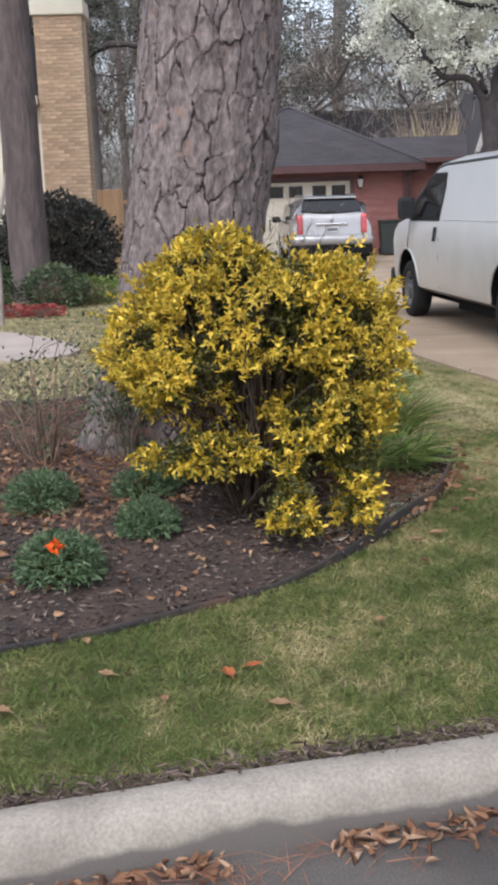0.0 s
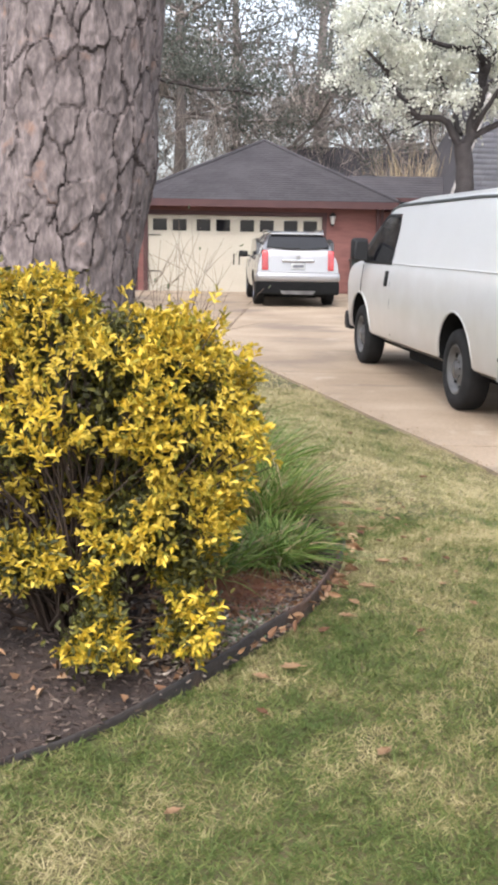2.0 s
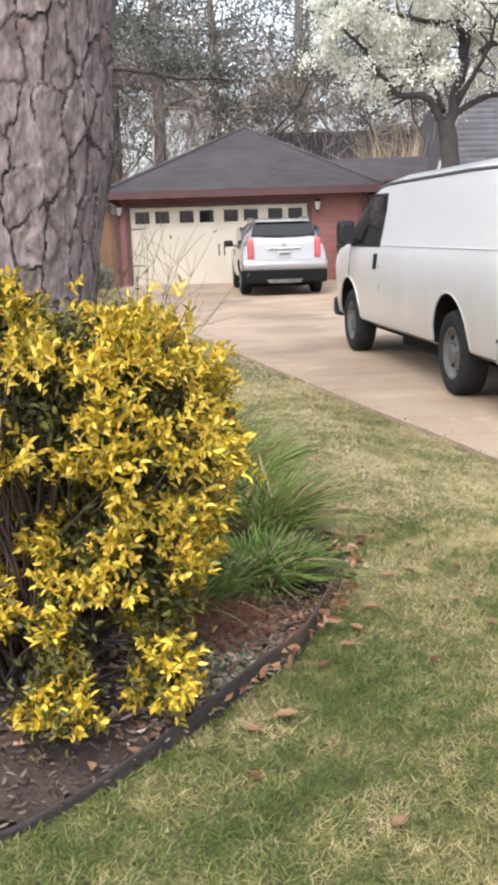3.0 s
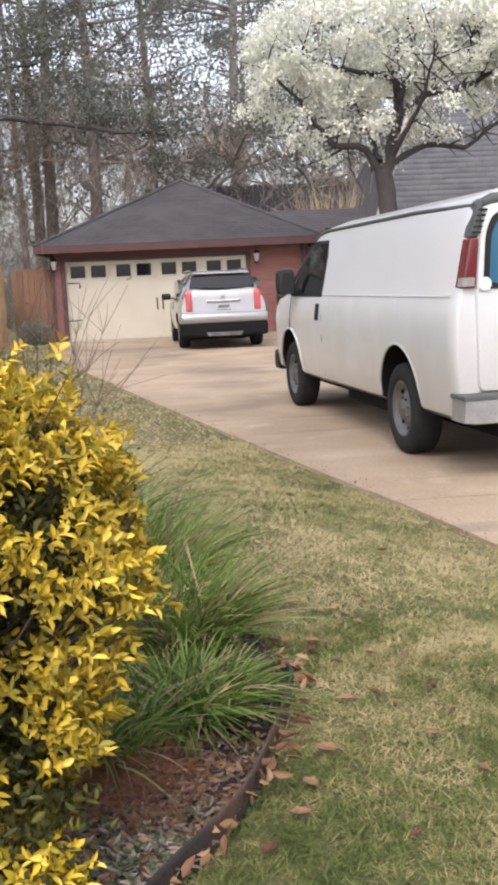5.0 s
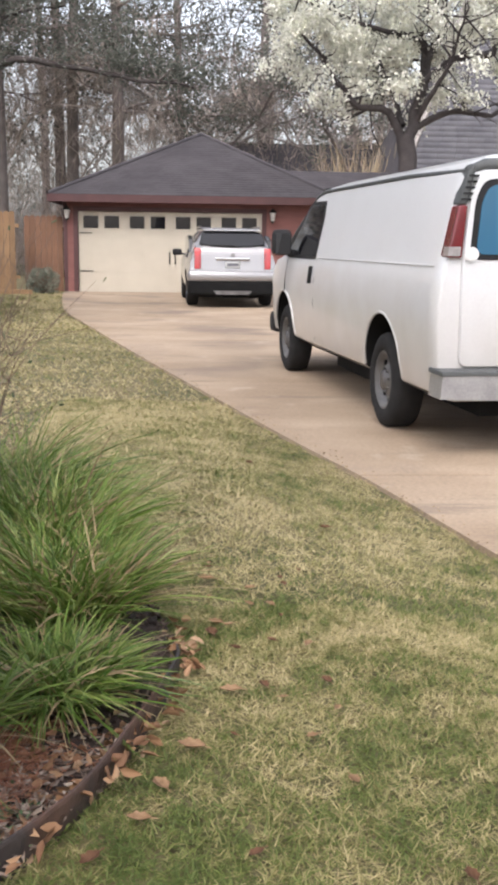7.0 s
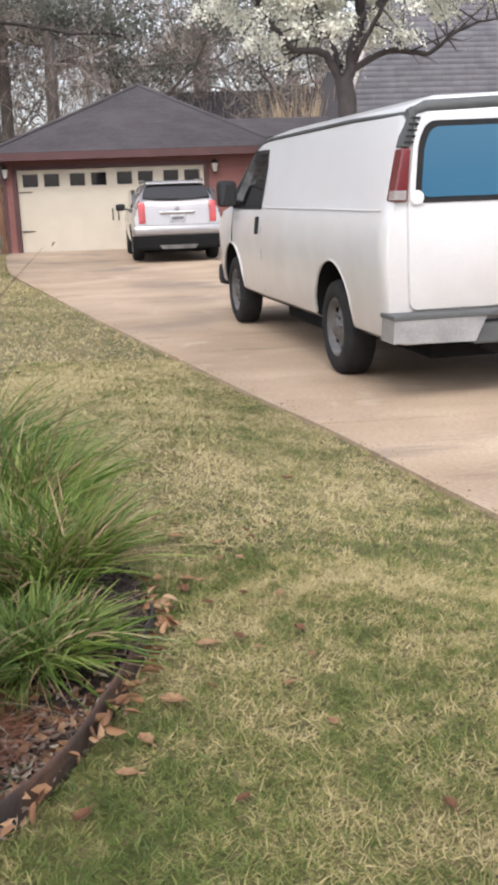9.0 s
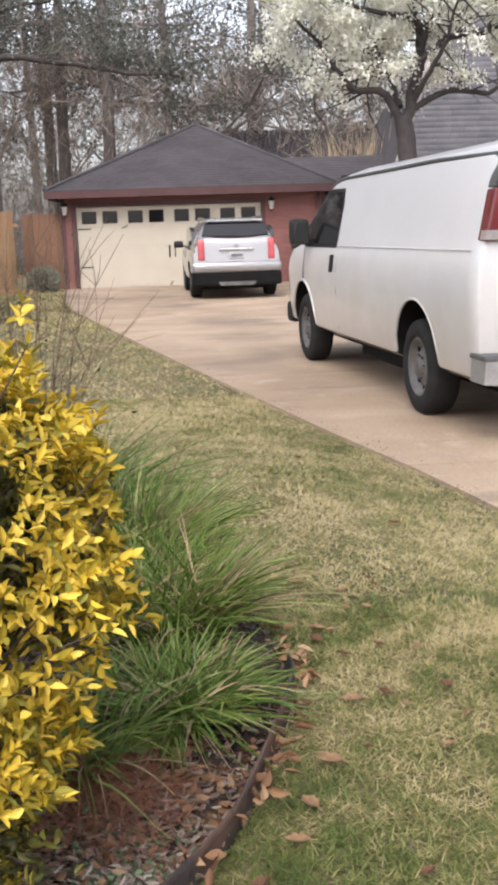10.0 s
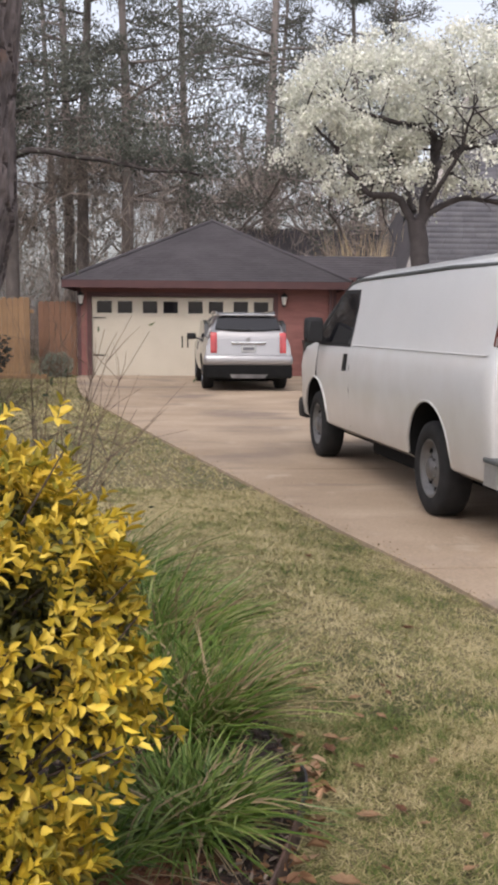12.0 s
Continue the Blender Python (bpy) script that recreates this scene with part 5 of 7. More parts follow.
def brick_mat(name, c1, c2, mortar, w=0.205, h=0.068):
    m = bpy.data.materials.new(name)
    m.use_nodes = True
    n, l = m.node_tree.nodes, m.node_tree.links
    b = n["Principled BSDF"]
    b.inputs["Roughness"].default_value = 0.9
    tc = n.new("ShaderNodeTexCoord")
    sp = n.new("ShaderNodeSeparateXYZ")
    l.new(tc.outputs["Object"], sp.inputs[0])
    ad = n.new("ShaderNodeMath")
    l.new(sp.outputs[0], ad.inputs[0])
    l.new(sp.outputs[1], ad.inputs[1])
    cb = n.new("ShaderNodeCombineXYZ")
    l.new(ad.outputs[0], cb.inputs[0])
    l.new(sp.outputs[2], cb.inputs[1])
    bt = n.new("ShaderNodeTexBrick")
    bt.inputs["Color1"].default_value, bt.inputs["Color2"].default_value, bt.inputs["Mortar"].default_value = (*c1, 1), (*c2, 1), (*mortar, 1)
    bt.inputs["Scale"].default_value = 1.0
    bt.inputs["Brick Width"].default_value, bt.inputs["Row Height"].default_value, bt.inputs["Mortar Size"].default_value = w, h, 0.008
    l.new(cb.outputs[0], bt.inputs["Vector"])
    nz = n.new("ShaderNodeTexNoise")
    nz.inputs["Scale"].default_value = 2.0
    l.new(tc.outputs["Object"], nz.inputs["Vector"])
    mx = n.new("ShaderNodeMix")
    mx.data_type, mx.blend_type = "RGBA", "OVERLAY"
    mx.inputs[0].default_value = 0.4
    l.new(bt.outputs["Color"], mx.inputs[6])
    l.new(nz.outputs["Fac"], mx.inputs[7])
    l.new(mx.outputs[2], b.inputs["Base Color"])
    bp = n.new("ShaderNodeBump")
    bp.inputs["Strength"].default_value, bp.inputs["Distance"].default_value = 0.6, 0.01
    bp.invert = True
    l.new(bt.outputs["Fac"], bp.inputs["Height"])
    l.new(bp.outputs[0], b.inputs["Normal"])
    return m


TAN_BRICK = brick_mat("tan_brick", (0.42, 0.31, 0.205), (0.33, 0.23, 0.15), (0.22, 0.165, 0.12), 0.20, 0.07)
CREAM = mat("cream_trim", (0.55, 0.50, 0.40), (0.50, 0.45, 0.36), 2, 0.7)
house = thing("brick_house", pose(-2.65, 20.9, -0.2), "tan brick house end with a tall chimney wall", "house")
chimney = part("chimney", box(-0.88, -0.006, 0.012, 0.62, 0, 4.95), TAN_BRICK, house, "tall tan brick chimney wall")
BRICK_PIECE = mat("tan_brick_piece", (0.39, 0.275, 0.18), (0.29, 0.195, 0.125), 9, 0.9, bump=0.3, bscale=60, vary=0.24)
pieces_ = {}
for ln in (0.194, 0.094):
    pm = bpy.data.meshes.new("brick")
    pb = box(0, ln, 0, 0.09, 0, 0.062, bevel=0.003)
    pb.to_mesh(pm)
    pb.free()
    pm.materials.append(BRICK_PIECE)
    pieces_[ln] = pm
for row in range(61):
    x, z = -0.88, 0.72 + row * 0.0693
    run = [0.194] * 4 + [0.094] if row % 2 == 0 else [0.094] + [0.194] * 4
    for ln in run:
        if x + ln > 0.001:
            break
        o = new("brick", pieces_[ln])
        o.parent = chimney
        o.matrix_local = pose(x, 0.0, z)
        x += ln + 0.008
part("chimney_cap", box(-0.93, 0.05, -0.05, 0.67, 4.95, 5.22, bevel=0.03), CREAM, house, "pale weathered cap")
part("wall", box(-1.7, -0.88, 0.2, 0.55, 0, 3.5), CREAM, house)
part("wall", box(-8, -1.7, 0.2, 6, 0, 3.5), CREAM, house)
part("eave", box(-8.2, -0.9, -0.12, 0.2, 3.4, 3.56), CREAM, house)
part("roof", prism([(-0.2, 3.56), (6.3, 3.56), (3.1, 5.7)], "x", -8.3, -1.65), SHINGLE, house)
win = part("window", box(-3.2, -2.0, 0.13, 0.2, 1.1, 2.7, bevel=0.01), CREAM, house)
for k in range(2):
    part("window_pane", box(-3.13 + 0.6 * k, -2.58 + 0.6 * k, 0.115, 0.128, 1.18, 2.62), DARK_GLASS, win)


def leaf_ball(name, x, y, z, r, n, leaf_len, leaf_w, material, label, category, rng, group="", inner=0.55, squash=0.3):
    """A rounded shrub: short stems inside, leaves to an uneven outline."""
    ob = thing(name, pose(x, y, z), label, category, group)
    p, d = shell(rng, n, (0, 0, r[2] * 0.85), r, inner)
    bumps = np.array([noise.noise(Vector(q) * (1.3 / max(r)) * 2.0 + Vector((x, y, 0))) for q in p])
    p = np.array([0, 0, r[2] * 0.85]) + (p - np.array([0, 0, r[2] * 0.85])) * (1 + 0.28 * bumps)[:, None]
    p = p[p[:, 2] > 0.02]
    V, F = leaves(p, unit(p - np.array([0, 0, r[2] * 0.4])) + rng.normal(size=p.shape) * 0.7, leaf_len, leaf_w, rng)
    tris("leaves", V, F, material, ob, kind="stuff")
    ps = [tube([(q[0] * 0.1, q[1] * 0.1, -0.05), (q[0] * 0.4, q[1] * 0.4, q[2] * 0.55), q], [0.02, 0.012, 0.004], 4) for q in p[:: max(1, len(p) // 60)]]
    V, F = gather(ps)
    tris("stem_mass", V, F, BARE, ob, kind="stuff")
    return ob


HEDGE = leaf_mat("dark_hedge_leaves", (0.026, 0.028, 0.024), (0.048, 0.05, 0.042), (0.08, 0.07, 0.058), rough=0.9, trans=0.1)
SAGE = leaf_mat("sage_leaves", (0.16, 0.18, 0.14), (0.26, 0.28, 0.22), trans=0.15)
RED_FL = leaf_mat("red_petals", (0.22, 0.03, 0.03), (0.34, 0.055, 0.05), trans=0.1)
rng = np.random.default_rng(41)
leaf_ball("hedge_shrub", -3.25, 20.1, -0.2, (1.18, 0.66, 0.98), 9500, 0.085, 0.05, HEDGE, "large dark evergreen shrub", "shrub", rng)
leaf_ball("hedge_shrub", -5.1, 20.2, -0.2, (1.05, 0.62, 0.80), 5000, 0.09, 0.05, HEDGE, "large dark evergreen shrub", "shrub", rng)
leaf_ball("sage_shrub", -2.45, 30.0, -0.2, (0.42, 0.36, 0.34), 1500, 0.06, 0.03, SAGE, "small grey-green shrub by the garage corner", "shrub", rng)
leaf_ball("low_shrub", -2.75, 16.9, -0.2, (0.5, 0.45, 0.36), 1800, 0.06, 0.035, DULL_GREEN, "low green shrub near the front walk", "shrub", rng)
leaf_ball("low_shrub", -2.2, 17.6, -0.2, (0.6, 0.45, 0.22), 1500, 0.07, 0.02, STRAP, "low grassy green plants", "shrub", rng)
leaf_ball("low_shrub", -3.7, 16.5, -0.2, (0.5, 0.4, 0.4), 1400, 0.06, 0.035, DULL_GREEN, "low green shrub near the front walk", "shrub", rng)
for x, y in ((-3.1, 15.6), (-2.65, 15.5)):
    leaf_ball("flower_patch", x, y, -0.2, (0.32, 0.22, 0.09), 420, 0.04, 0.03, RED_FL, "small patch of red bedding flowers", "flowers", rng)

# front walk
WALK = np.array([(-9.0, 12.9), (-4.2, 13.35), (-2.7, 13.0), (-1.75, 11.9), (-1.46, 11.1), (-1.7, 10.6), (-2.3, 10.45), (-3.2, 10.9), (-4.5, 11.2), (-9.0, 10.9)])
pts = spline(np.vstack([WALK, WALK[:1]]), 60)[:-1]
bm = prism([(a, b) for a, b in pts], "z", -0.3, -0.115)
walkway = tagged(part("front_walk", bm, WALKWAY), "pale concrete front walk", "walkway", kind="structure")

# dark pine trunk and a thin pale one before the house
t2 = thing("pine_tree", pose(-3.35, 18.2, -0.2), "dark rough pine trunk by the front walk", "tree")
V, F = tube(spline([(0, 0, -0.1), (0.0, 0, 0.5), (-0.02, 0, 3), (-0.05, 0.1, 8), (-0.1, 0.2, 15), (-0.1, 0.2, 20)], 40), np.interp(np.linspace(0, 20, 40), [0, 0.5, 3, 8, 15, 20], [0.42, 0.33, 0.30, 0.26, 0.17, 0.03]), 36)
V = V + np.array([[noise.noise(Vector(q) * Vector((7, 7, 2.2)).length * 0.5) * 0.02, noise.noise(Vector((q[1] * 4, q[0] * 4, q[2]))) * 0.02, 0] for q in V])
DARK_BARK = mat("dark_pine_bark", (0.11, 0.085, 0.08), (0.06, 0.045, 0.043), 5, 0.95, bump=1.0, bscale=16, fine=0.5, stretch=(1, 1, 0.3))
tris("trunk", V, F, DARK_BARK, t2, smooth=True)
P = np.repeat(np.stack([rng.normal(size=90) * 1.6, rng.normal(size=90) * 1.6, rng.uniform(12.5, 20.5, 90)], 1), 60, 0)
V, F = leaves(P + rng.normal(size=P.shape) * 0.3, rng.normal(size=P.shape) + (0, 0, 0.4), 0.26, 0.03, rng)
tris("crown", V, F, NEEDLE, t2, kind="stuff")
PALE = mat("pale_smooth_bark", (0.30, 0.255, 0.225), (0.2, 0.165, 0.145), 6, 0.8)
t3 = thing("crepe_myrtle", pose(-3.05, 14.6, -0.2), "thin grey multi-branched ornamental tree, leafless", "tree")
ps = [tube(spline([(0, 0, -0.05), (0.03, 0, 0.7), (-0.02, 0, 1.25), (0.05, 0, 1.5), (-0.02, 0.03, 1.75), (-0.2, 0.1, 2.2)], 12), np.linspace(0.042, 0.012, 12), 8),
      tube([(0.05, 0, 1.35), (0.12, 0.03, 1.5), (0.17, 0.05, 1.75), (0.2, 0.06, 1.95)], [0.035, 0.03, 0.02, 0.008], 7), tube([(0, 0, 1.2), (-0.25, 0, 1.7), (-0.6, 0, 2.6)], [0.035, 0.025, 0.01], 7)]
V, F = gather(ps)
tris("trunk", V, F, PALE, t3, smooth=True)

# ---- neighbouring house with the steep roof ----
nb = thing("neighbour_house", pose(6.9, 31.5, -0.2), "low house with a steep dark shingle roof", "house")
part("wall", box(1.2, 12, 0.6, 9.5, 0, 2.7), SIDING, nb)
# steep main roof: its slope faces the drive
# weathered grey, raised a little so that haze is in the tone
SLATE = mat("hazy_weathered_shingle", (0.125, 0.122, 0.134), (0.09, 0.088, 0.10), 2, 0.9, bump=0.4, bscale=60, fine=0.4, vary=0.1, island=True)
shingled("roof", [(0.15, 0.2, 2.75), (13, 0.2, 2.75), (13, 4.4, 8.6), (2.9, 4.4, 8.6)], nb, 0.2, 0.45, SLATE)
mesh("gable", [(0.15, 0.2, 2.75), (2.9, 4.4, 8.6), (0.15, 9.5, 2.75)], [(0, 1, 2)], SHINGLE, nb)
mesh("roof_back", [(0.15, 9.5, 2.75), (13, 9.5, 2.75), (13, 4.4, 8.6), (2.9, 4.4, 8.6)], [(0, 3, 2, 1)], SHINGLE, nb)
V, F = tube([(0.15, 0.2, 2.78), (2.9, 4.4, 8.63)], [0.09, 0.09], 6)
tris("hip_cap", V, F, mat("weathered_cap", (0.33, 0.30, 0.28), rough=0.9), nb, "pale weathered hip ridge")
# low roof that links it to the garage
link = thing("breezeway", pose(5.3, 33.0, -0.2), "low shingled breezeway roof behind the garage corner", "breezeway")
shingled("roof", [(-0.9, 0, 2.75), (3.2, 0, 2.75), (3.2, 1.9, 3.5), (-0.9, 1.9, 3.5)], link, 0.22, 0.4)
part("wall", box(-0.3, 3.0, 0.5, 3.0, 0, 2.7), SIDING, link)
part("fascia", box(-0.9, 3.2, -0.03, 0.0, 2.62, 2.76), TRIM_RED, link)
far = thing("far_house", pose(6.0, 46, -0.2), "distant house roof behind the breezeway", "house")
part("wall", box(-5, 4, 0, 6, 0, 3.2), SIDING, far)
part("roof", prism([(-0.6, 3.2), (6.6, 3.2), (3, 5.6)], "x", -5.5, 4.5), SHINGLE, far)
PLUME = leaf_mat("dry_plumes", (0.55, 0.42, 0.25), (0.66, 0.53, 0.34), (0.45, 0.32, 0.19))
plume = thing("dry_grass_clump", pose(6.55, 36.0, 1.6), "tall tan dried ornamental grass behind the breezeway", "ornamental grass")
rng = np.random.default_rng(51)
n_ = 500
a = rng.uniform(0, 2 * math.pi, n_)
P = np.stack([rng.normal(size=n_) * 0.4, rng.normal(size=n_) * 0.15, np.full(n_, -1.8)], 1)
V, F = blades(P, np.stack([np.cos(a) * 0.22, np.sin(a) * 0.2, np.ones(n_)], 1), 3.7, 0.045, rng, 0.05, 4)
tris("blade_tuft", V, F, PLUME, plume, kind="stuff")
vent = thing("roof_turbine", pose(8.0, 36.5, 3.3), "pale metal turbine vent on a pole", "roof vent")
part("dome", lathe([(0.0, 0.36), (0.12, 0.34), (0.19, 0.24), (0.19, 0.14), (0.13, 0.04), (0.1, 0.0), (0.0, 0.0)], pose(0, 0, 1.45), 20), mat("pale_metal", (0.62, 0.62, 0.6), rough=0.4, metal=0.2), vent, smooth=True)
part("pole", cyl(0.05, 0.05, 3.6, pose(0, 0, -0.35), 10), BLACK_IRON, vent)
GREEN_BIN = mat("bin_plastic", (0.018, 0.025, 0.022), rough=0.55)
bin_ = thing("wheeled_bin", pose(4.35, 30.55, -0.2), "dark wheeled rubbish bin against the garage wall", "bin")
part("bin_body", prism([(-0.24, 0.06), (0.24, 0.06), (0.29, 0.92), (-0.29, 0.92)], "y", -0.27, 0.27), GREEN_BIN, bin_)
part("lid", box(-0.31, 0.31, -0.30, 0.30, 0.92, 0.98, bevel=0.02), GREEN_BIN, bin_)
for s in (-1, 1):
    part("wheel", cyl(0.1, 0.1, 0.05, pose(s * 0.26, 0.22, 0.1, 0, 90, 0), 16), RUBBER, bin_)

# ---- blossoming pear ----
PEAR_BARK = mat("pear_bark", (0.055, 0.046, 0.046), (0.033, 0.028, 0.028), 5, 0.9, bump=0.4, bscale=30)
BLOSSOM = leaf_mat("white_blossom", (0.645, 0.66, 0.555), (0.79, 0.79, 0.705), (0.855, 0.85, 0.79), rough=0.7, trans=0.3)
pear = thing("blossom_tree", pose(6.05, 26.0, -0.2), "spreading tree covered in white spring blossom", "tree")
rng = np.random.default_rng(61)
PEAR_BOUGHS = [([(0, 0, 0), (-0.05, 0, 1.5), (0.05, 0, 2.9), (-0.05, 0, 3.7)], 0.24, 0.2), ([(-0.05, 0, 3.5), (-0.45, 0, 4.2), (-1.1, -0.1, 4.25), (-1.55, -0.1, 4.7), (-1.9, -0.2, 5.2), (-2.6, -0.2, 5.9)], 0.13, 0.03),
         ([(0.0, 0, 3.6), (0.25, 0, 4.5), (0.42, 0.1, 5.4), (0.75, 0.1, 5.9), (0.7, 0.1, 6.8), (0.5, 0.1, 7.6)], 0.17, 0.04), ([(0.42, 0.1, 5.4), (0.0, 0, 5.75), (-0.6, -0.1, 5.8), (-1.3, -0.2, 6.0), (-2.2, -0.2, 6.3)], 0.1, 0.02),
         ([(0.3, 0, 4.8), (1.0, 0.1, 5.3), (1.8, 0.1, 5.4), (2.6, 0.2, 5.8), (3.6, 0.2, 6.3)], 0.11, 0.03), ([(0.05, 0, 3.8), (0.9, -0.2, 4.2), (1.8, -0.2, 4.15), (2.5, -0.2, 4.6), (3.3, -0.2, 4.8)], 0.1, 0.03),
         ([(0.3, 0, 5.0), (0.4, 0.8, 6.0), (0.3, 1.4, 7.2)], 0.09, 0.02), ([(-0.1, 0, 3.9), (-0.3, 0.9, 5.0), (-0.8, 1.6, 6.2)], 0.09, 0.02), ([(0.1, 0, 3.9), (0.6, -0.9, 5.0), (0.8, -1.6, 6.0)], 0.09, 0.02), ([(1.8, 0.1, 5.4), (2.0, 0.1, 6.3), (2.3, 0.1, 7.3)], 0.07, 0.02)]
trunkless, tips, boughs = [], [], []
for pts, r0, r1 in PEAR_BOUGHS:
    c_ = spline(pts, 16)
    c_[1:-1] += rng.normal(size=(14, 3)) * 0.02
    boughs.append(c_[2:14])
    V, F = tube(c_, np.linspace(r0, r1, 16) * (1.0 if r0 > 0.2 else 0.8), 10)
    tris("trunk" if r0 > 0.2 else "limb", V, F, PEAR_BARK, pear, smooth=True)
    if r0 < 0.2:
        for k in range(22):
            s = c_[rng.integers(5, 16)]
            d = unit(rng.normal(size=3) * np.array([1, 0.9, 0.75]) + (0, 0, 0.35)) * rng.uniform(0.5, 1.5)
            trunkless.append(tube([s, s + d * 0.5 + rng.normal(size=3) * 0.06, s + d], [0.022, 0.014, 0.006], 4))
            tips += [s + d * f for f in (0.45, 0.7, 0.85, 1.0, 1.1)]
V, F = gather(trunkless)
tris("twig_mass", V, F, PEAR_BARK, pear, kind="stuff")
T = np.array(tips)
ext, _ = shell(rng, 1250, (0.8, 0, 6.45), (4.1, 2.0, 1.35), 0.35)
ext5, _ = shell(rng, 420, (3.6, 0.3, 7.2), (2.6, 1.6, 1.1), 0.3)
ext2, _ = shell(rng, 260, (-1.9, 0, 5.5), (1.7, 1.2, 0.75), 0.3)
ext3, _ = shell(rng, 160, (3.2, 0, 6.1), (1.4, 1.2, 0.7), 0.3)
ext4, _ = shell(rng, 70, (-0.3, -0.2, 4.5), (1.4, 0.8, 0.35), 0.3)
T = np.concatenate([T, ext, ext2, ext3, ext4, ext5])
dens = np.array([noise.noise(Vector(q) * 1.7) for q in T])
T = T[(dens > 0.0) & (T[:, 2] > 4.0) & ~((T[:, 0] > 0.7) & (T[:, 2] < 5.2) & (dens < 0.2))]
B_ = np.concatenate(boughs[:6])          # the main boughs carry no blossom on their open side
bare_ = (np.hypot(T[:, None, 0] - B_[None, :, 0], T[:, None, 2] - B_[None, :, 2]) < 0.19).any(1) & (T[:, 1] < 0.35)
T = T[~bare_]
P = np.repeat(T, 46, 0) + rng.normal(size=(len(T) * 46, 3)) * 0.105
V, F = leaves(P, rng.normal(size=P.shape), 0.066, 0.058, rng)
tris("blossom", V, F, BLOSSOM, pear, "clusters of white blossom", kind="stuff")

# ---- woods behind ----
# haze is mixed into these four colours: paler and greyer than near foliage
HAZY_BARK = mat("hazy_bark", (0.22, 0.19, 0.175), (0.16, 0.135, 0.125), 3, 0.95)
HAZY_NEEDLE = leaf_mat("hazy_needles", (0.12, 0.125, 0.105), (0.17, 0.17, 0.145), (0.22, 0.22, 0.19), rough=0.7, trans=0.4)
HAZY_OAK = leaf_mat("hazy_oak_leaves", (0.09, 0.10, 0.082), (0.14, 0.147, 0.12), (0.20, 0.205, 0.175), rough=0.5, trans=0.4)
HAZY_TWIG = leaf_mat("hazy_twigs", (0.30, 0.25, 0.215), (0.38, 0.32, 0.28), (0.46, 0.39, 0.35), rough=0.9, trans=0.3)


def far_pine(seed, h, base, label):
    rng = np.random.default_rng(seed)
    ob = thing("woodland_pine", Matrix.Identity(4), label, "tree", "pines of the wood behind")
    c_ = spline([(0, 0, -0.3), (rng.normal() * 0.2, 0, h * 0.4), (rng.normal() * 0.4, 0, h)], 14)
    V, F = tube(c_, np.linspace(0.30, 0.05, 14), 9)
    tris("trunk", V, F, HAZY_BARK, ob, smooth=True)
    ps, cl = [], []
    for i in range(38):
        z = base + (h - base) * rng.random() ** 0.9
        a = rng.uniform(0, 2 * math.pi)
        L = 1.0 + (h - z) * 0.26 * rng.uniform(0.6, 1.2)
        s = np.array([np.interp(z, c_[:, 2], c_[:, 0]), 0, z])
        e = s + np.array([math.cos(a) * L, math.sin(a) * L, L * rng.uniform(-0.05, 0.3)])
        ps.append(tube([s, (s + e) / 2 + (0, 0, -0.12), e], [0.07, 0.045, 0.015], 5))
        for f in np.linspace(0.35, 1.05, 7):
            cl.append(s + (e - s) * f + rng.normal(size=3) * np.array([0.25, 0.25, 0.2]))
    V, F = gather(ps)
    tris("branchwork", V, F, HAZY_BARK, ob, kind="stuff")
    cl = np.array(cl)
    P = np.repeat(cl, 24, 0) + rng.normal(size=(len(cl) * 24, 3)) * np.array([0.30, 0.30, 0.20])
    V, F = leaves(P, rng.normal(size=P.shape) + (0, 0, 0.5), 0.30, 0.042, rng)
    tris("crown", V, F, HAZY_NEEDLE, ob, kind="stuff")
    return ob


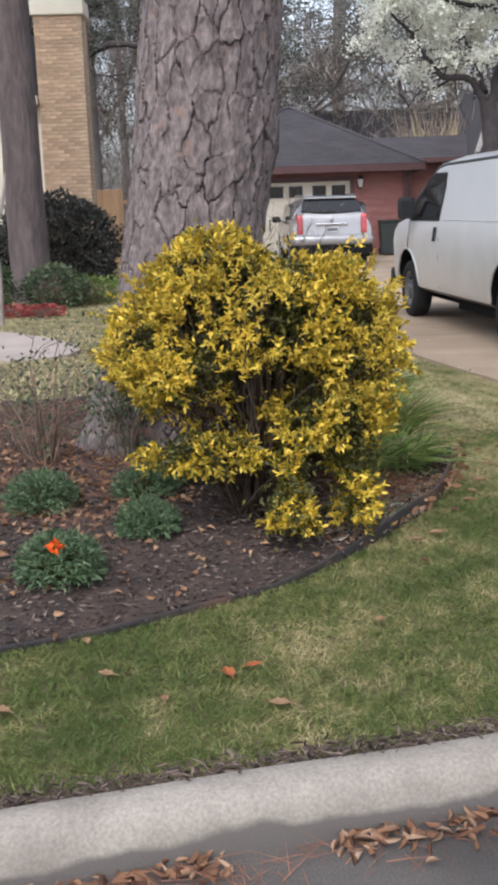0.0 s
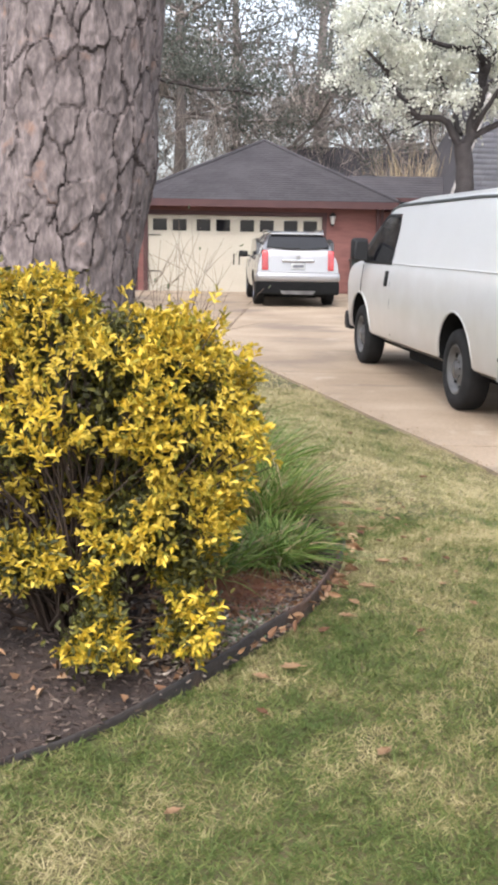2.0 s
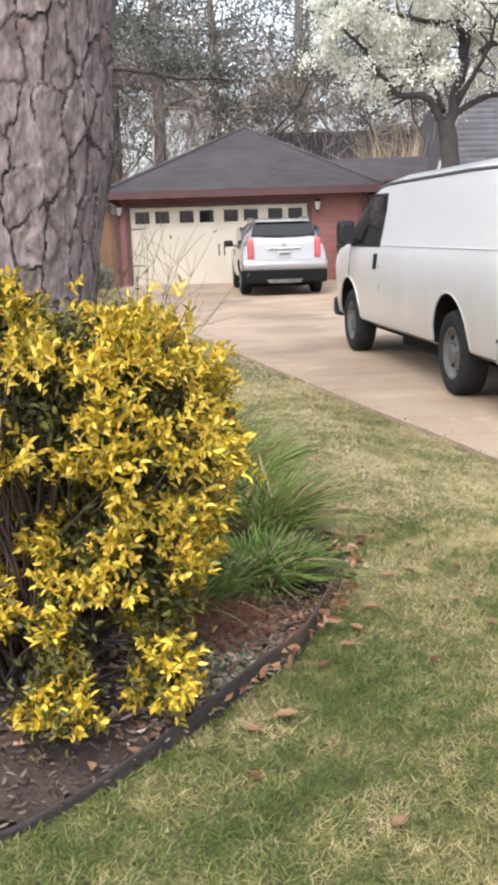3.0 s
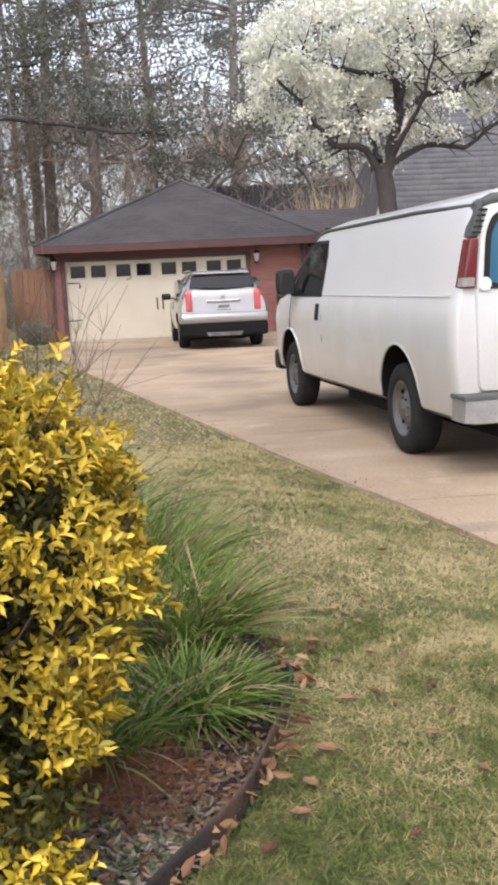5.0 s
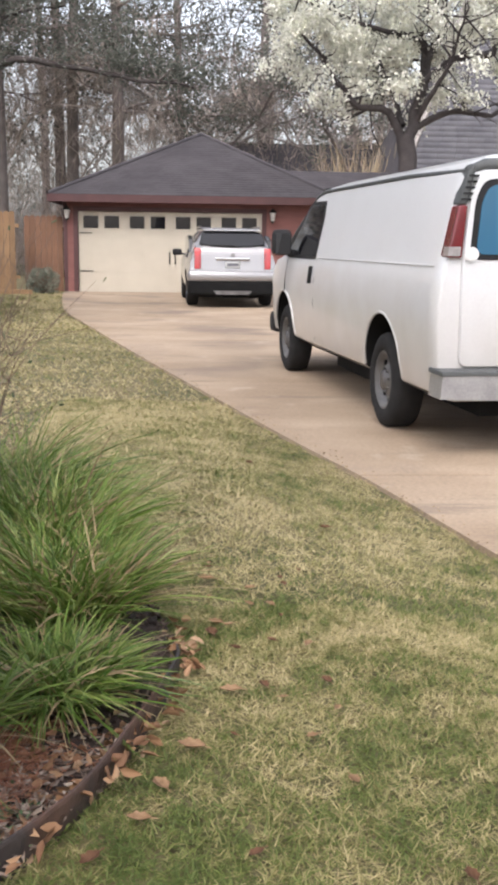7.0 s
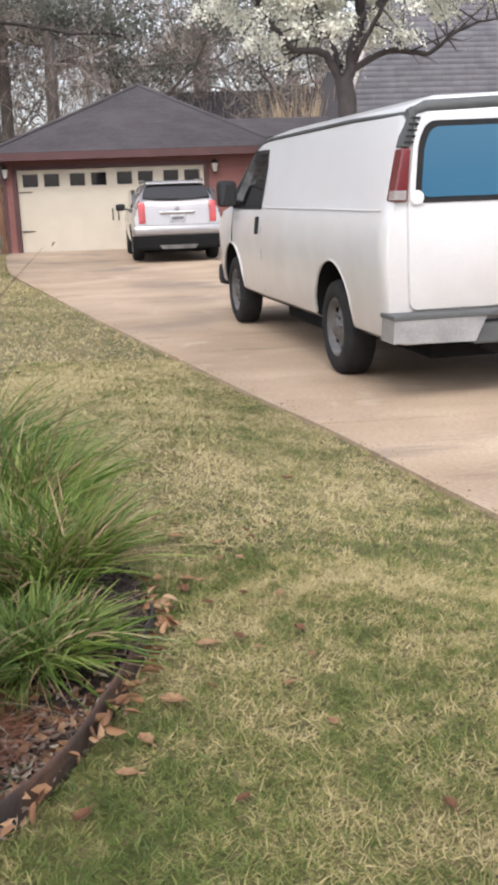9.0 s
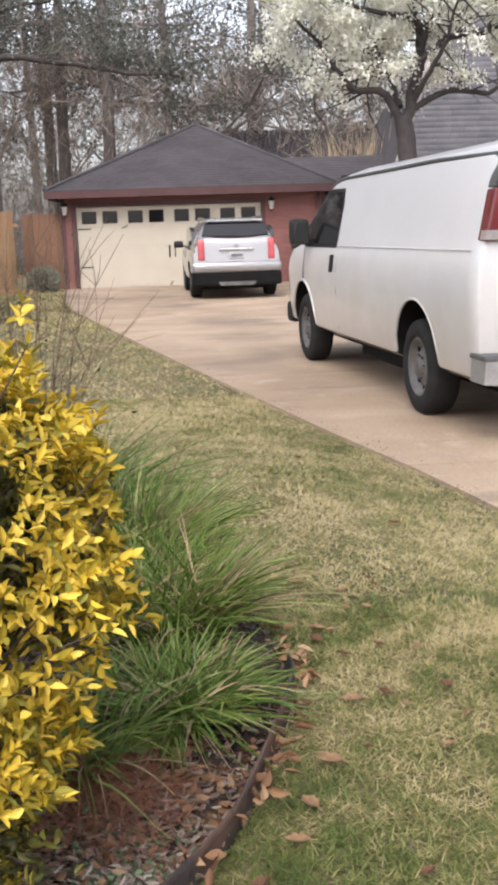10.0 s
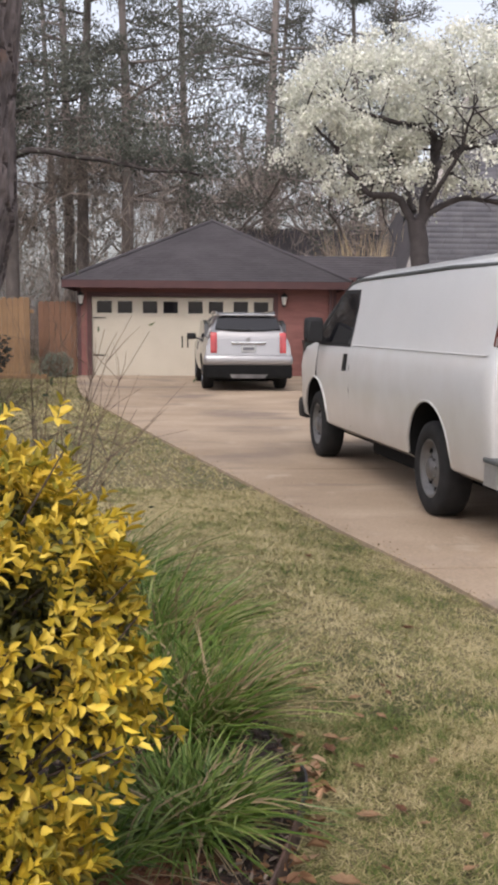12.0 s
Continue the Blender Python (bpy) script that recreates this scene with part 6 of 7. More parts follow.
def far_oak(seed, label, leafy, h=11, material=HAZY_OAK):
    """Broad tree with winding limbs; few or no leaves where it is bare."""
    rng = np.random.default_rng(seed)
    ob = thing("woodland_oak" if leafy else "leafless_tree", Matrix.Identity(4), label, "tree", "broadleaved trees of the wood behind")
    V, F = tube(spline([(0, 0, -0.3), (0.1, 0, h * 0.15), (0, 0, h * 0.33)], 8), np.linspace(0.26, 0.18, 8) if leafy else np.linspace(0.14, 0.1, 8), 9)
    tris("trunk", V, F, HAZY_BARK, ob, smooth=True)
    ps, tp = [], []

    def grow(p, d, L, r, depth):
        e = p + d * L + rng.normal(size=3) * L * 0.08
        m_ = (p + e) / 2 + rng.normal(size=3) * L * 0.08
        ps.append(tube([p, m_, e], [r, r * 0.85, r * 0.62], 5 if depth < 3 else 3))
        if depth >= 5:
            tp.extend([m_, e])
            return
        for k in range(2 if depth else 3):
            nd = unit(d + rng.normal(size=3) * np.array([0.62, 0.62, 0.42]) + (0, 0, 0.10))
            grow(e, nd, L * rng.uniform(0.62, 0.85), r * 0.62, depth + 1)
        if depth > 1:
            tp.append(e)

    for k in range(4):
        a = k * 1.57 + rng.uniform(-0.4, 0.4)
        grow(np.array([0, 0, h * 0.32]), unit(np.array([math.cos(a) * 0.8, math.sin(a) * 0.8, 0.75])), h * 0.24, 0.085 if leafy else 0.05, 0)
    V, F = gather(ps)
    tris("branchwork", V, F, HAZY_BARK if leafy else HAZY_TWIG, ob, kind="stuff")
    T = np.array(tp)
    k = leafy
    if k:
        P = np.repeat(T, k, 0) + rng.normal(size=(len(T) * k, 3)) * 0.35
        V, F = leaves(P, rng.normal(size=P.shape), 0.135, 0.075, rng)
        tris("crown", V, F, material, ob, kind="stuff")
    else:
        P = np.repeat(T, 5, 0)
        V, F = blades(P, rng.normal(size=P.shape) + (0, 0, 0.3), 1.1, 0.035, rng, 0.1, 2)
        tris("twig_mass", V, F, HAZY_TWIG, ob, kind="stuff")
    return ob


kinds = [far_pine(101, 24, 8, "tall pine with hazy green crown"), far_pine(102, 27, 11, "tall pine with hazy green crown"), far_pine(103, 21, 6, "tall pine with hazy green crown")]
oaks = [far_oak(111, "evergreen oak with winding limbs", 16, 13), far_oak(112, "evergreen oak with winding limbs", 14, 11)]
bares = [far_oak(121, "leafless grey-brown tree at the edge of the wood", 0, 11), far_oak(122, "leafless grey-brown tree at the edge of the wood", 0, 9)]
spots = [(-9.5, 47), (-4.5, 52), (-1.5, 44), (1.0, 56), (4.6, 50), (6.2, 62), (29.5, 50), (33, 60), (17.5, 50), (-14, 58), (20, 62), (24, 52), (-19, 50), (-7, 66), (26, 66), (-24, 62), (-12.5, 52), (9.5, 56), (-3.4, 46.5), (-22, 55), (12, 60), (-5.6, 42.5)]
rr = random.Random(9)
for i, (x, y) in enumerate(spots):
    src = kinds[i % 3]
    m = pose(x, y, -0.25, 0, 0, rr.uniform(0, 360)) @ Matrix.Diagonal((1, 1, 1, 1))
    if i < 3:
        src.matrix_world = m
    else:
        copy_thing(src, m)
ospots = [(-8.6, 42), (7.5, 45), (2.6, 46), (13.5, 44), (-14.5, 46), (20, 46)]
for i, (x, y) in enumerate(ospots):
    m = pose(x, y, -0.25, 0, 0, rr.uniform(0, 360))
    if i < 2:
        oaks[i].matrix_world = m
    else:
        copy_thing(oaks[i % 2], m)
bspots = [(-6.2, 43), (-3.6, 47), (-10, 46), (4.0, 52), (-1, 54), (16, 50)]
for i, (x, y) in enumerate(bspots):
    m = pose(x, y, -0.25, 0, 0, rr.uniform(0, 360))
    if i < 2:
        bares[i].matrix_world = m
    else:
        copy_thing(bares[i % 2], m)
# tangled undergrowth and the far depth of the wood
rng = np.random.default_rng(71)
n_ = 100000
P = np.stack([rng.uniform(-36, 42, n_), rng.uniform(42, 72, n_), -0.3 + 9.0 * rng.random(n_) ** 1.7], 1)
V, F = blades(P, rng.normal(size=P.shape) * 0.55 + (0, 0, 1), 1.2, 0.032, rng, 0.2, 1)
under = tris("undergrowth", V, F, HAZY_TWIG, label="tangle of bare brown undergrowth", kind="stuff")
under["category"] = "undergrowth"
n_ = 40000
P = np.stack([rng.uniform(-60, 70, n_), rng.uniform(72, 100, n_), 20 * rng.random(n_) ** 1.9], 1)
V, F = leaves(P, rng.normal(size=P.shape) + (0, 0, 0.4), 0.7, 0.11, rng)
deep = tris("far_woods", V, F, HAZY_NEEDLE, label="hazy grey-green distant woodland", kind="stuff")
deep["category"] = "woods"

# ---- evergreen oak with a long level bough ----
rng = np.random.default_rng(171)
long_oak = thing("woodland_oak", pose(-6.9, 38.3, -0.25), "dark evergreen oak with a long level bough", "tree")
OAK_DARK = mat("oak_bark", (0.065, 0.053, 0.05), (0.04, 0.033, 0.032), 4, 0.95)
V, F = tube(spline([(-1.9, 0, -0.2), (-1.8, 0, 2.5), (-1.6, 0, 4.4), (-1.4, 0.1, 7.5), (-1.2, 0.3, 11.0)], 20), np.linspace(0.30, 0.08, 20), 10)
tris("trunk", V, F, HAZY_BARK, long_oak, smooth=True)
oak_tips, oak_twigs = [], []
for pts, r0, r1 in (([(-1.6, 0, 4.2), (-0.5, -0.1, 5.0), (0.8, -0.2, 6.1), (1.8, -0.3, 6.75), (3.3, -0.3, 7.05), (5.1, -0.3, 6.75), (6.5, -0.3, 6.55), (8.4, -0.2, 6.35)], 0.17, 0.04), ([(-1.5, 0, 5.6), (0.5, 0.4, 7.5), (2.4, 0.6, 8.6), (4.2, 0.5, 8.9)], 0.12, 0.03), ([(-1.4, 0, 7.2), (0.2, -0.3, 9.0), (1.6, -0.6, 10.4)], 0.1, 0.03), ([(-1.5, 0, 5.6), (-2.4, 0.2, 6.8), (-3.6, 0.2, 7.6)], 0.11, 0.03)):
    c_ = spline(pts, 20)
    c_[1:-1] += rng.normal(size=(18, 3)) * 0.04
    V, F = tube(c_, np.linspace(r0, r1, 20), 8)
    tris("bough", V, F, OAK_DARK, long_oak, smooth=True)
    for k in range(30):
        s = c_[rng.integers(4, 20)]
        d = unit(rng.normal(size=3) * np.array([0.9, 0.9, 0.5]) + (0, 0, 0.65)) * rng.uniform(0.6, 2.0)
        oak_twigs.append(tube([s, s + d * 0.5 + rng.normal(size=3) * 0.12, s + d], [0.03, 0.02, 0.008], 4))
        oak_tips += [s + d * f for f in (0.5, 0.75, 1.0)]
V, F = gather(oak_twigs)
tris("branchwork", V, F, HAZY_BARK, long_oak, kind="stuff")
T = np.array(oak_tips)
P = np.repeat(T, 46, 0) + rng.normal(size=(len(T) * 46, 3)) * np.array([0.34, 0.34, 0.2])
V, F = leaves(P, rng.normal(size=P.shape), 0.13, 0.07, rng)
tris("crown", V, F, HAZY_OAK, long_oak, kind="stuff")

# ---- brick mailbox pillar by the kerb ----
PILLAR_BRICK = mat("pillar_brick", (0.30, 0.145, 0.078), (0.22, 0.10, 0.055), 22, 0.85, bump=0.4, bscale=140, fine=0.3, vary=0.28)
PILLAR_DARK = mat("pillar_brick_dark", (0.075, 0.05, 0.05), (0.045, 0.032, 0.034), 14, 0.85, bump=0.6, bscale=90, vary=0.2)
MORTAR = mat("mortar", (0.34, 0.315, 0.29), (0.25, 0.23, 0.21), 20, 0.95, bump=0.5, bscale=120)
PX, PY, PW = 1.682, 3.80, 0.42
pz = float(land(PX + 0.2, PY + 0.2)) - 0.045
pillar = thing("brick_pillar", pose(PX, PY, pz, 0, -4.0, 0), "orange-brown brick mailbox pillar with pale mortar", "brick pillar")
COURSES, CHT = 15, 0.0695
top = COURSES * CHT
part("mortar_core", box(0.0035, PW - 0.0035, 0.0035, PW - 0.0035, -0.1, top - 0.004), MORTAR, pillar)
part("cap", prism([(0.03, top - 0.004), (PW - 0.03, top - 0.004), (PW - 0.06, top + 0.05), (0.06, top + 0.05)], "y", 0.03, PW - 0.03), MORTAR, pillar, "rounded mortar cap")


def brick_mesh(lx, ly, m_):
    bm = box(0, lx, 0, ly, 0, CHT - 0.011, bevel=0.003)
    me = bpy.data.meshes.new("brick")
    bm.to_mesh(me)
    bm.free()
    me.materials.append(m_)
    return me


long_, wide_ = 0.203, 0.098
sets = {(a, d): brick_mesh(*((long_, wide_) if a else (wide_, long_)), PILLAR_DARK if d else PILLAR_BRICK) for a in (0, 1) for d in (0, 1)}
rr = random.Random(4)
for c_ in range(COURSES):
    z = c_ * CHT
    if c_ % 2 == 0:
        spots_ = [(1, 0, 0), (1, 0.217, 0), (1, 0, PW - wide_), (1, 0.217, PW - wide_), (0, 0, 0.109), (0, PW - wide_, 0.109)]
    else:
        spots_ = [(0, 0, 0), (0, 0, 0.217), (0, PW - wide_, 0), (0, PW - wide_, 0.217), (1, 0.109, 0), (1, 0.109, PW - wide_)]
    for a, x, y in spots_:
        d = 1 if (c_ == 11 and a == 0) or (a == 1 and rr.random() < 0.10) else 0
        o = new("brick", sets[(a, d)])
        o.parent = pillar
        o.matrix_local = pose(x + rr.uniform(-0.002, 0.002), y + rr.uniform(-0.002, 0.002), z + 0.004)

# ---- lawn grass ----
def grass_mat():
    m = bpy.data.materials.new("lawn_blades")
    m.use_nodes = True
    n, l = m.node_tree.nodes, m.node_tree.links
    b = n["Principled BSDF"]
    b.inputs["Roughness"].default_value = 0.6
    b.inputs["Specular IOR Level"].default_value = 0.3
    tc, g = n.new("ShaderNodeTexCoord"), n.new("ShaderNodeNewGeometry")
    sp = n.new("ShaderNodeSeparateXYZ")
    l.new(tc.outputs["Object"], sp.inputs[0])
    far_ = n.new("ShaderNodeMapRange")          # the lawn dries out away from the kerb
    far_.inputs[1].default_value, far_.inputs[2].default_value, far_.inputs[3].default_value, far_.inputs[4].default_value = 3.4, 7.8, 0.31, 0.69
    l.new(sp.outputs[1], far_.inputs[0])
    total = far_.outputs[0]
    for size_, amount in ((0.75, 0.8), (3.0, 0.85), (10.0, 0.95)):      # broad dry areas, patches, tufts
        nz = n.new("ShaderNodeTexNoise")
        nz.inputs["Scale"].default_value, nz.inputs["Detail"].default_value = size_, 3
        l.new(tc.outputs["Object"], nz.inputs["Vector"])
        mid = n.new("ShaderNodeMath")
        mid.operation = "SUBTRACT"
        mid.inputs[1].default_value = 0.5
        l.new(nz.outputs["Fac"], mid.inputs[0])
        ma = n.new("ShaderNodeMath")
        ma.operation = "MULTIPLY_ADD"
        ma.inputs[1].default_value = amount
        l.new(mid.outputs[0], ma.inputs[0])
        l.new(total, ma.inputs[2])
        total = ma.outputs[0]
    rs = n.new("ShaderNodeMapRange")
    rs.inputs[3].default_value, rs.inputs[4].default_value = -0.24, 0.24
    l.new(g.outputs["Random Per Island"], rs.inputs[0])
    a2 = n.new("ShaderNodeMath")
    l.new(total, a2.inputs[0])
    l.new(rs.outputs[0], a2.inputs[1])
    r = n.new("ShaderNodeValToRGB")
    e = r.color_ramp.elements
    e[0].position, e[0].color = 0.14, (0.068, 0.099, 0.023, 1)
    e[1].position, e[1].color = 0.90, (0.46, 0.39, 0.22, 1)
    for p_, c_ in ((0.38, (0.140, 0.163, 0.045, 1)), (0.54, (0.24, 0.218, 0.092, 1)), (0.70, (0.385, 0.322, 0.165, 1))):
        x = e.new(p_)
        x.color = c_
    l.new(a2.outputs[0], r.inputs["Fac"])
    l.new(r.outputs[0], b.inputs["Base Color"])
    t = n.new("ShaderNodeBsdfTranslucent")
    l.new(r.outputs[0], t.inputs["Color"])
    ms = n.new("ShaderNodeMixShader")
    ms.inputs[0].default_value = 0.25
    l.new(b.outputs[0], ms.inputs[1])
    l.new(t.outputs[0], ms.inputs[2])
    l.new(ms.outputs[0], n["Material Output"].inputs["Surface"])
    return m


LAWN = grass_mat()


def sow(name, n, x0, x1, y0, y1, length, width, rng, segs, label):
    x, y = rng.uniform(x0, x1, n), rng.uniform(y0, y1, n)
    u, v = kerb_uv(x, y)
    dx = drive_x(y)
    fray = 0.04 * np.sin(x * 9 + y * 14) + rng.normal(size=n) * 0.025
    ok_ = (v > 0.03 + np.abs(fray)) & (x < dx - 0.01 + fray) & ~inside(BED_POLY, x, y) & ~inside(WALK, x, y)
    gap_ = edge_gap(x, y)
    ok_ &= gap_ > 0.015
    ok_ &= ~((x > PX - 0.01) & (x < PX + PW + 0.01) & (y > PY - 0.01) & (y < PY + PW + 0.01))
    x, y = x[ok_], y[ok_]
    thin = np.array([noise.noise(Vector((a * 16, b * 16, 2))) for a, b in zip(x, y)]) < -0.12      # small bare gaps between the tufts
    ok_ = ~thin | (rng.random(len(x)) < 0.6)
    x, y = x[ok_], y[ok_]
    P = np.stack([x, y, land(x, y) - 0.022], 1)
    a = rng.uniform(0, 2 * math.pi, len(x))
    lean = rng.uniform(0.3, 2.0, len(x))
    V, F = blades(P, np.stack([np.cos(a) * lean, np.sin(a) * lean, np.ones(len(x))], 1), length, width, rng, 0.35, segs)
    V[:, 2] = np.maximum(V[:, 2], np.repeat(P[:, 2] + 0.004, 2 * (segs + 1)))
    ob = tris(name, V, F, LAWN, label=label, kind="stuff")
    ob["category"] = "grass"
    return ob


rng = np.random.default_rng(81)
sow("lawn_grass", 215000, -1.05, 2.45, 2.75, 6.4, 0.032, 0.004, rng, 2, "short patchy lawn of green and straw-coloured blades")
sow("lawn_grass", 215000, -1.05, 2.45, 2.75, 6.4, 0.024, 0.0042, rng, 1, "short patchy lawn of green and straw-coloured blades")
sow("lawn_grass", 190000, 0.2, 2.9, 6.0, 12.0, 0.032, 0.0055, rng, 1, "short dormant straw-coloured lawn along the driveway")
sow("lawn_grass", 70000, -4.5, 1.6, 7.5, 20.0, 0.05, 0.014, rng, 1, "short dormant lawn before the house")
sow("lawn_grass", 40000, -6.0, 0.0, 19.0, 31.0, 0.06, 0.025, rng, 1, "short dormant lawn beside the driveway")

# ---- fallen leaves, mulch chips and needles ----
DEAD = leaf_mat("dead_leaves", (0.15, 0.075, 0.04), (0.25, 0.14, 0.072), (0.33, 0.22, 0.135), rough=0.8, trans=0.05)
CHIP = leaf_mat("mulch_chips", (0.04, 0.027, 0.022), (0.078, 0.054, 0.044), (0.165, 0.127, 0.102), rough=0.95, trans=0.0)
RUST = leaf_mat("pine_straw", (0.17, 0.07, 0.04), (0.27, 0.12, 0.068), (0.12, 0.052, 0.036), rough=0.85, trans=0.0)


def litter(name, x, y, zf, length, width, material, label, category, rng, lift=0.012, fold=0.5, curl=0.35):
    P = np.stack([x, y, zf + lift * (0.4 + rng.random(len(x)))], 1)
    a = rng.uniform(0, 2 * math.pi, len(x))
    A = np.stack([np.cos(a), np.sin(a), rng.normal(size=len(x)) * 0.22], 1)
    V, F = leaves(P, A, length, width, rng, fold, curl)
    ob = tris(name, V, F, material, label=label, kind="stuff")
    ob["category"] = category
    return ob


def needles(name, x, y, zf, length, width, label, rng, lift):
    """Fallen pine needles, lying loose over one another and slightly bowed."""
    a = rng.uniform(0, 2 * math.pi, len(x))
    P = np.stack([x, y, zf + lift * (0.4 + rng.random(len(x)))], 1)
    V, F = blades(P, np.stack([np.cos(a), np.sin(a), rng.normal(size=len(x)) * 0.12 + 0.06], 1), length, width, rng, 0.16, 3)
    ob = tris(name, V, F, RUST, label=label, kind="stuff")
    ob["category"] = "pine straw"
    return ob


n_ = 30000
x, y = rng.uniform(-2.2, 1.25, n_), rng.uniform(3.5, 7.6, n_)
ok_ = inside(BED_POLY, x, y)
x, y = x[ok_], y[ok_]
bz = np.array([bed_z(a, b) for a, b in zip(x, y)])
litter("mulch_chips", x, y, bz, 0.026, 0.009, CHIP, "scattered brown bark mulch chips", "mulch", rng, 0.006, 0.3, 0.1)
n_ = 1700
x = np.concatenate([rng.normal(-0.7, 0.5, n_ // 2), rng.normal(0.85, 0.25, n_ // 2)])
y = np.concatenate([rng.normal(5.2, 0.6, n_ // 2), rng.normal(5.15, 0.35, n_ // 2)])
ok_ = inside(BED_POLY, x, y)
x, y = x[ok_], y[ok_]
litter("dead_leaves", x, y, np.array([bed_z(a, b) for a, b in zip(x, y)]), 0.034, 0.019, DEAD, "dry brown leaves on the mulch", "leaf litter", rng, 0.012)
n_ = 8200
x = np.concatenate([rng.normal(0.69, 0.10, n_ // 3), rng.uniform(-2.0, -0.1, n_ - n_ // 3)])
y = np.concatenate([rng.normal(5.32, 0.10, n_ // 3), rng.uniform(4.7, 7.2, n_ - n_ // 3)])
ok_ = inside(BED_POLY, x, y) & (edge_gap(x, y) > 0.05)
x, y = x[ok_], y[ok_]
needles("pine_straw", x, y, np.array([bed_z(a, b) for a, b in zip(x, y)]), 0.08, 0.0026, "rusty fallen pine needles", rng, 0.024)
n_ = 3000
x, y = rng.normal(0.80, 0.17, n_), rng.normal(4.98, 0.22, n_)
ok_ = inside(BED_POLY, x, y)
x, y = x[ok_], y[ok_]
litter("pale_chips", x, y, np.array([bed_z(a, b) for a, b in zip(x, y)]), 0.032, 0.010, leaf_mat("pale_chip", (0.10, 0.07, 0.055), (0.24, 0.19, 0.155), (0.38, 0.32, 0.27), rough=0.9, trans=0.0), "pale weathered bark chips and leaf bits", "mulch", rng, 0.012, 0.4, 0.2)
# leaves caught along the outside of the edging
outer = E_[(E_[:, 0] > 0.7) & (E_[:, 1] > 4.8) & (E_[:, 1] < 6.2)]
e_ = outer[rng.integers(0, len(outer), 150)]
off = rng.uniform(0.008, 0.05, 150)
nrm_ = np.stack([np.ones(150) * 0.9, -0.35 * np.ones(150)], 1)
x, y = e_[:, 0] + nrm_[:, 0] * off, e_[:, 1] + nrm_[:, 1] * off
keep_ = rng.random(150) < 0.30 + 0.35 * (y > 5.3)
litter("edging_leaves", x[keep_], y[keep_], land(x[keep_], y[keep_]) + 0.012, 0.042, 0.021, DEAD, "curled brown leaves caught along the edging", "leaf litter", rng, 0.016, 0.18, 0.22)
# crumbs of dead grass and leaf along the driveway's edge
n_ = 420
y = rng.uniform(6.5, 24, n_)
x = drive_x(y) + np.abs(rng.normal(size=n_)) * 0.06 - 0.02
litter("driveway_crumbs", x, y, land(x, y) + 0.004, 0.018, 0.006, STRAP_DRY, "crumbs of dead grass and leaf at the driveway edge", "leaf litter", rng, 0.008)
# leaves and grit in the gutter
n_ = 2600
u, v = rng.uniform(-1.6, 2.4, n_), np.abs(rng.normal(size=n_)) * 0.035 - 0.005
x, y = kerb_xy(u, v)
litter("kerb_thatch", x, y, land(x, y), 0.035, 0.006, CHIP, "dead grass and soil along the back of the kerb", "leaf litter", rng, 0.014, 0.3, 0.2)
n_ = 560
u, v = rng.uniform(-1.0, 2.2, n_), -0.145 - np.abs(rng.normal(size=n_)) * 0.055
ok_ = np.array([noise.noise(Vector((a * 2.2, b * 4, 9))) for a, b in zip(u, v)]) > -0.22
x, y = kerb_xy(u[ok_], v[ok_])
litter("gutter_leaves", x, y, np.full(len(x), -0.176), 0.040, 0.014, leaf_mat("gutter_leaf", (0.12, 0.055, 0.03), (0.21, 0.105, 0.055), (0.34, 0.24, 0.165), rough=0.8, trans=0.0), "rust-brown leaves and needles in the gutter", "leaf litter", rng, 0.016)
n_ = 500
u, v = rng.uniform(-1.0, 2.2, n_), -0.15 - np.abs(rng.normal(size=n_)) * 0.07
x, y = kerb_xy(u, v)
needles("gutter_needles", x, y, np.full(n_, -0.176), 0.10, 0.0028, "rust-brown pine needles in the gutter", rng, 0.012)


def fallen_leaf(x, y, size, rot, material, label, squash=0.6):
    """One curled dry leaf with a stalk, lying in the grass."""
    z = float(land(x, y)) + 0.002
    size *= 0.85
    bm = bmesh.new()
    rows_ = []
    for i in range(7):
        t = i / 6
        w = size * squash * 0.5 * math.sin(math.pi * min(1, t * 0.94 + 0.03)) ** 0.8 * (1 + 0.18 * math.sin(t * 21))
        cz = 0.22 * size * (t - 0.5) ** 2 * 2
        rows_.append([bm.verts.new((k * w, t * size, cz + abs(k) ** 1.5 * w * 0.55)) for k in (-1, -0.5, 0, 0.5, 1)])
    for a, b in zip(rows_, rows_[1:]):
        for k in range(4):
            bm.faces.new((a[k], a[k + 1], b[k + 1], b[k]))
    bmesh.ops.solidify(bm, geom=bm.faces[:], thickness=0.0008)
    add_cyl(bm, 0.0012, 0.0008, size * 0.3, pose(0, -size * 0.13, 0.02 * size + 0.004, 90, 0, 0), 5)
    me = bpy.data.meshes.new("fallen_leaf")
    bm.to_mesh(me)
    bm.free()
    me.materials.append(material)
    ob = new("fallen_leaf", me)
    ob.matrix_world = pose(x, y, z, 0, 0, rot)
    return tagged(ob, label, "leaf", "fallen leaves on the lawn")


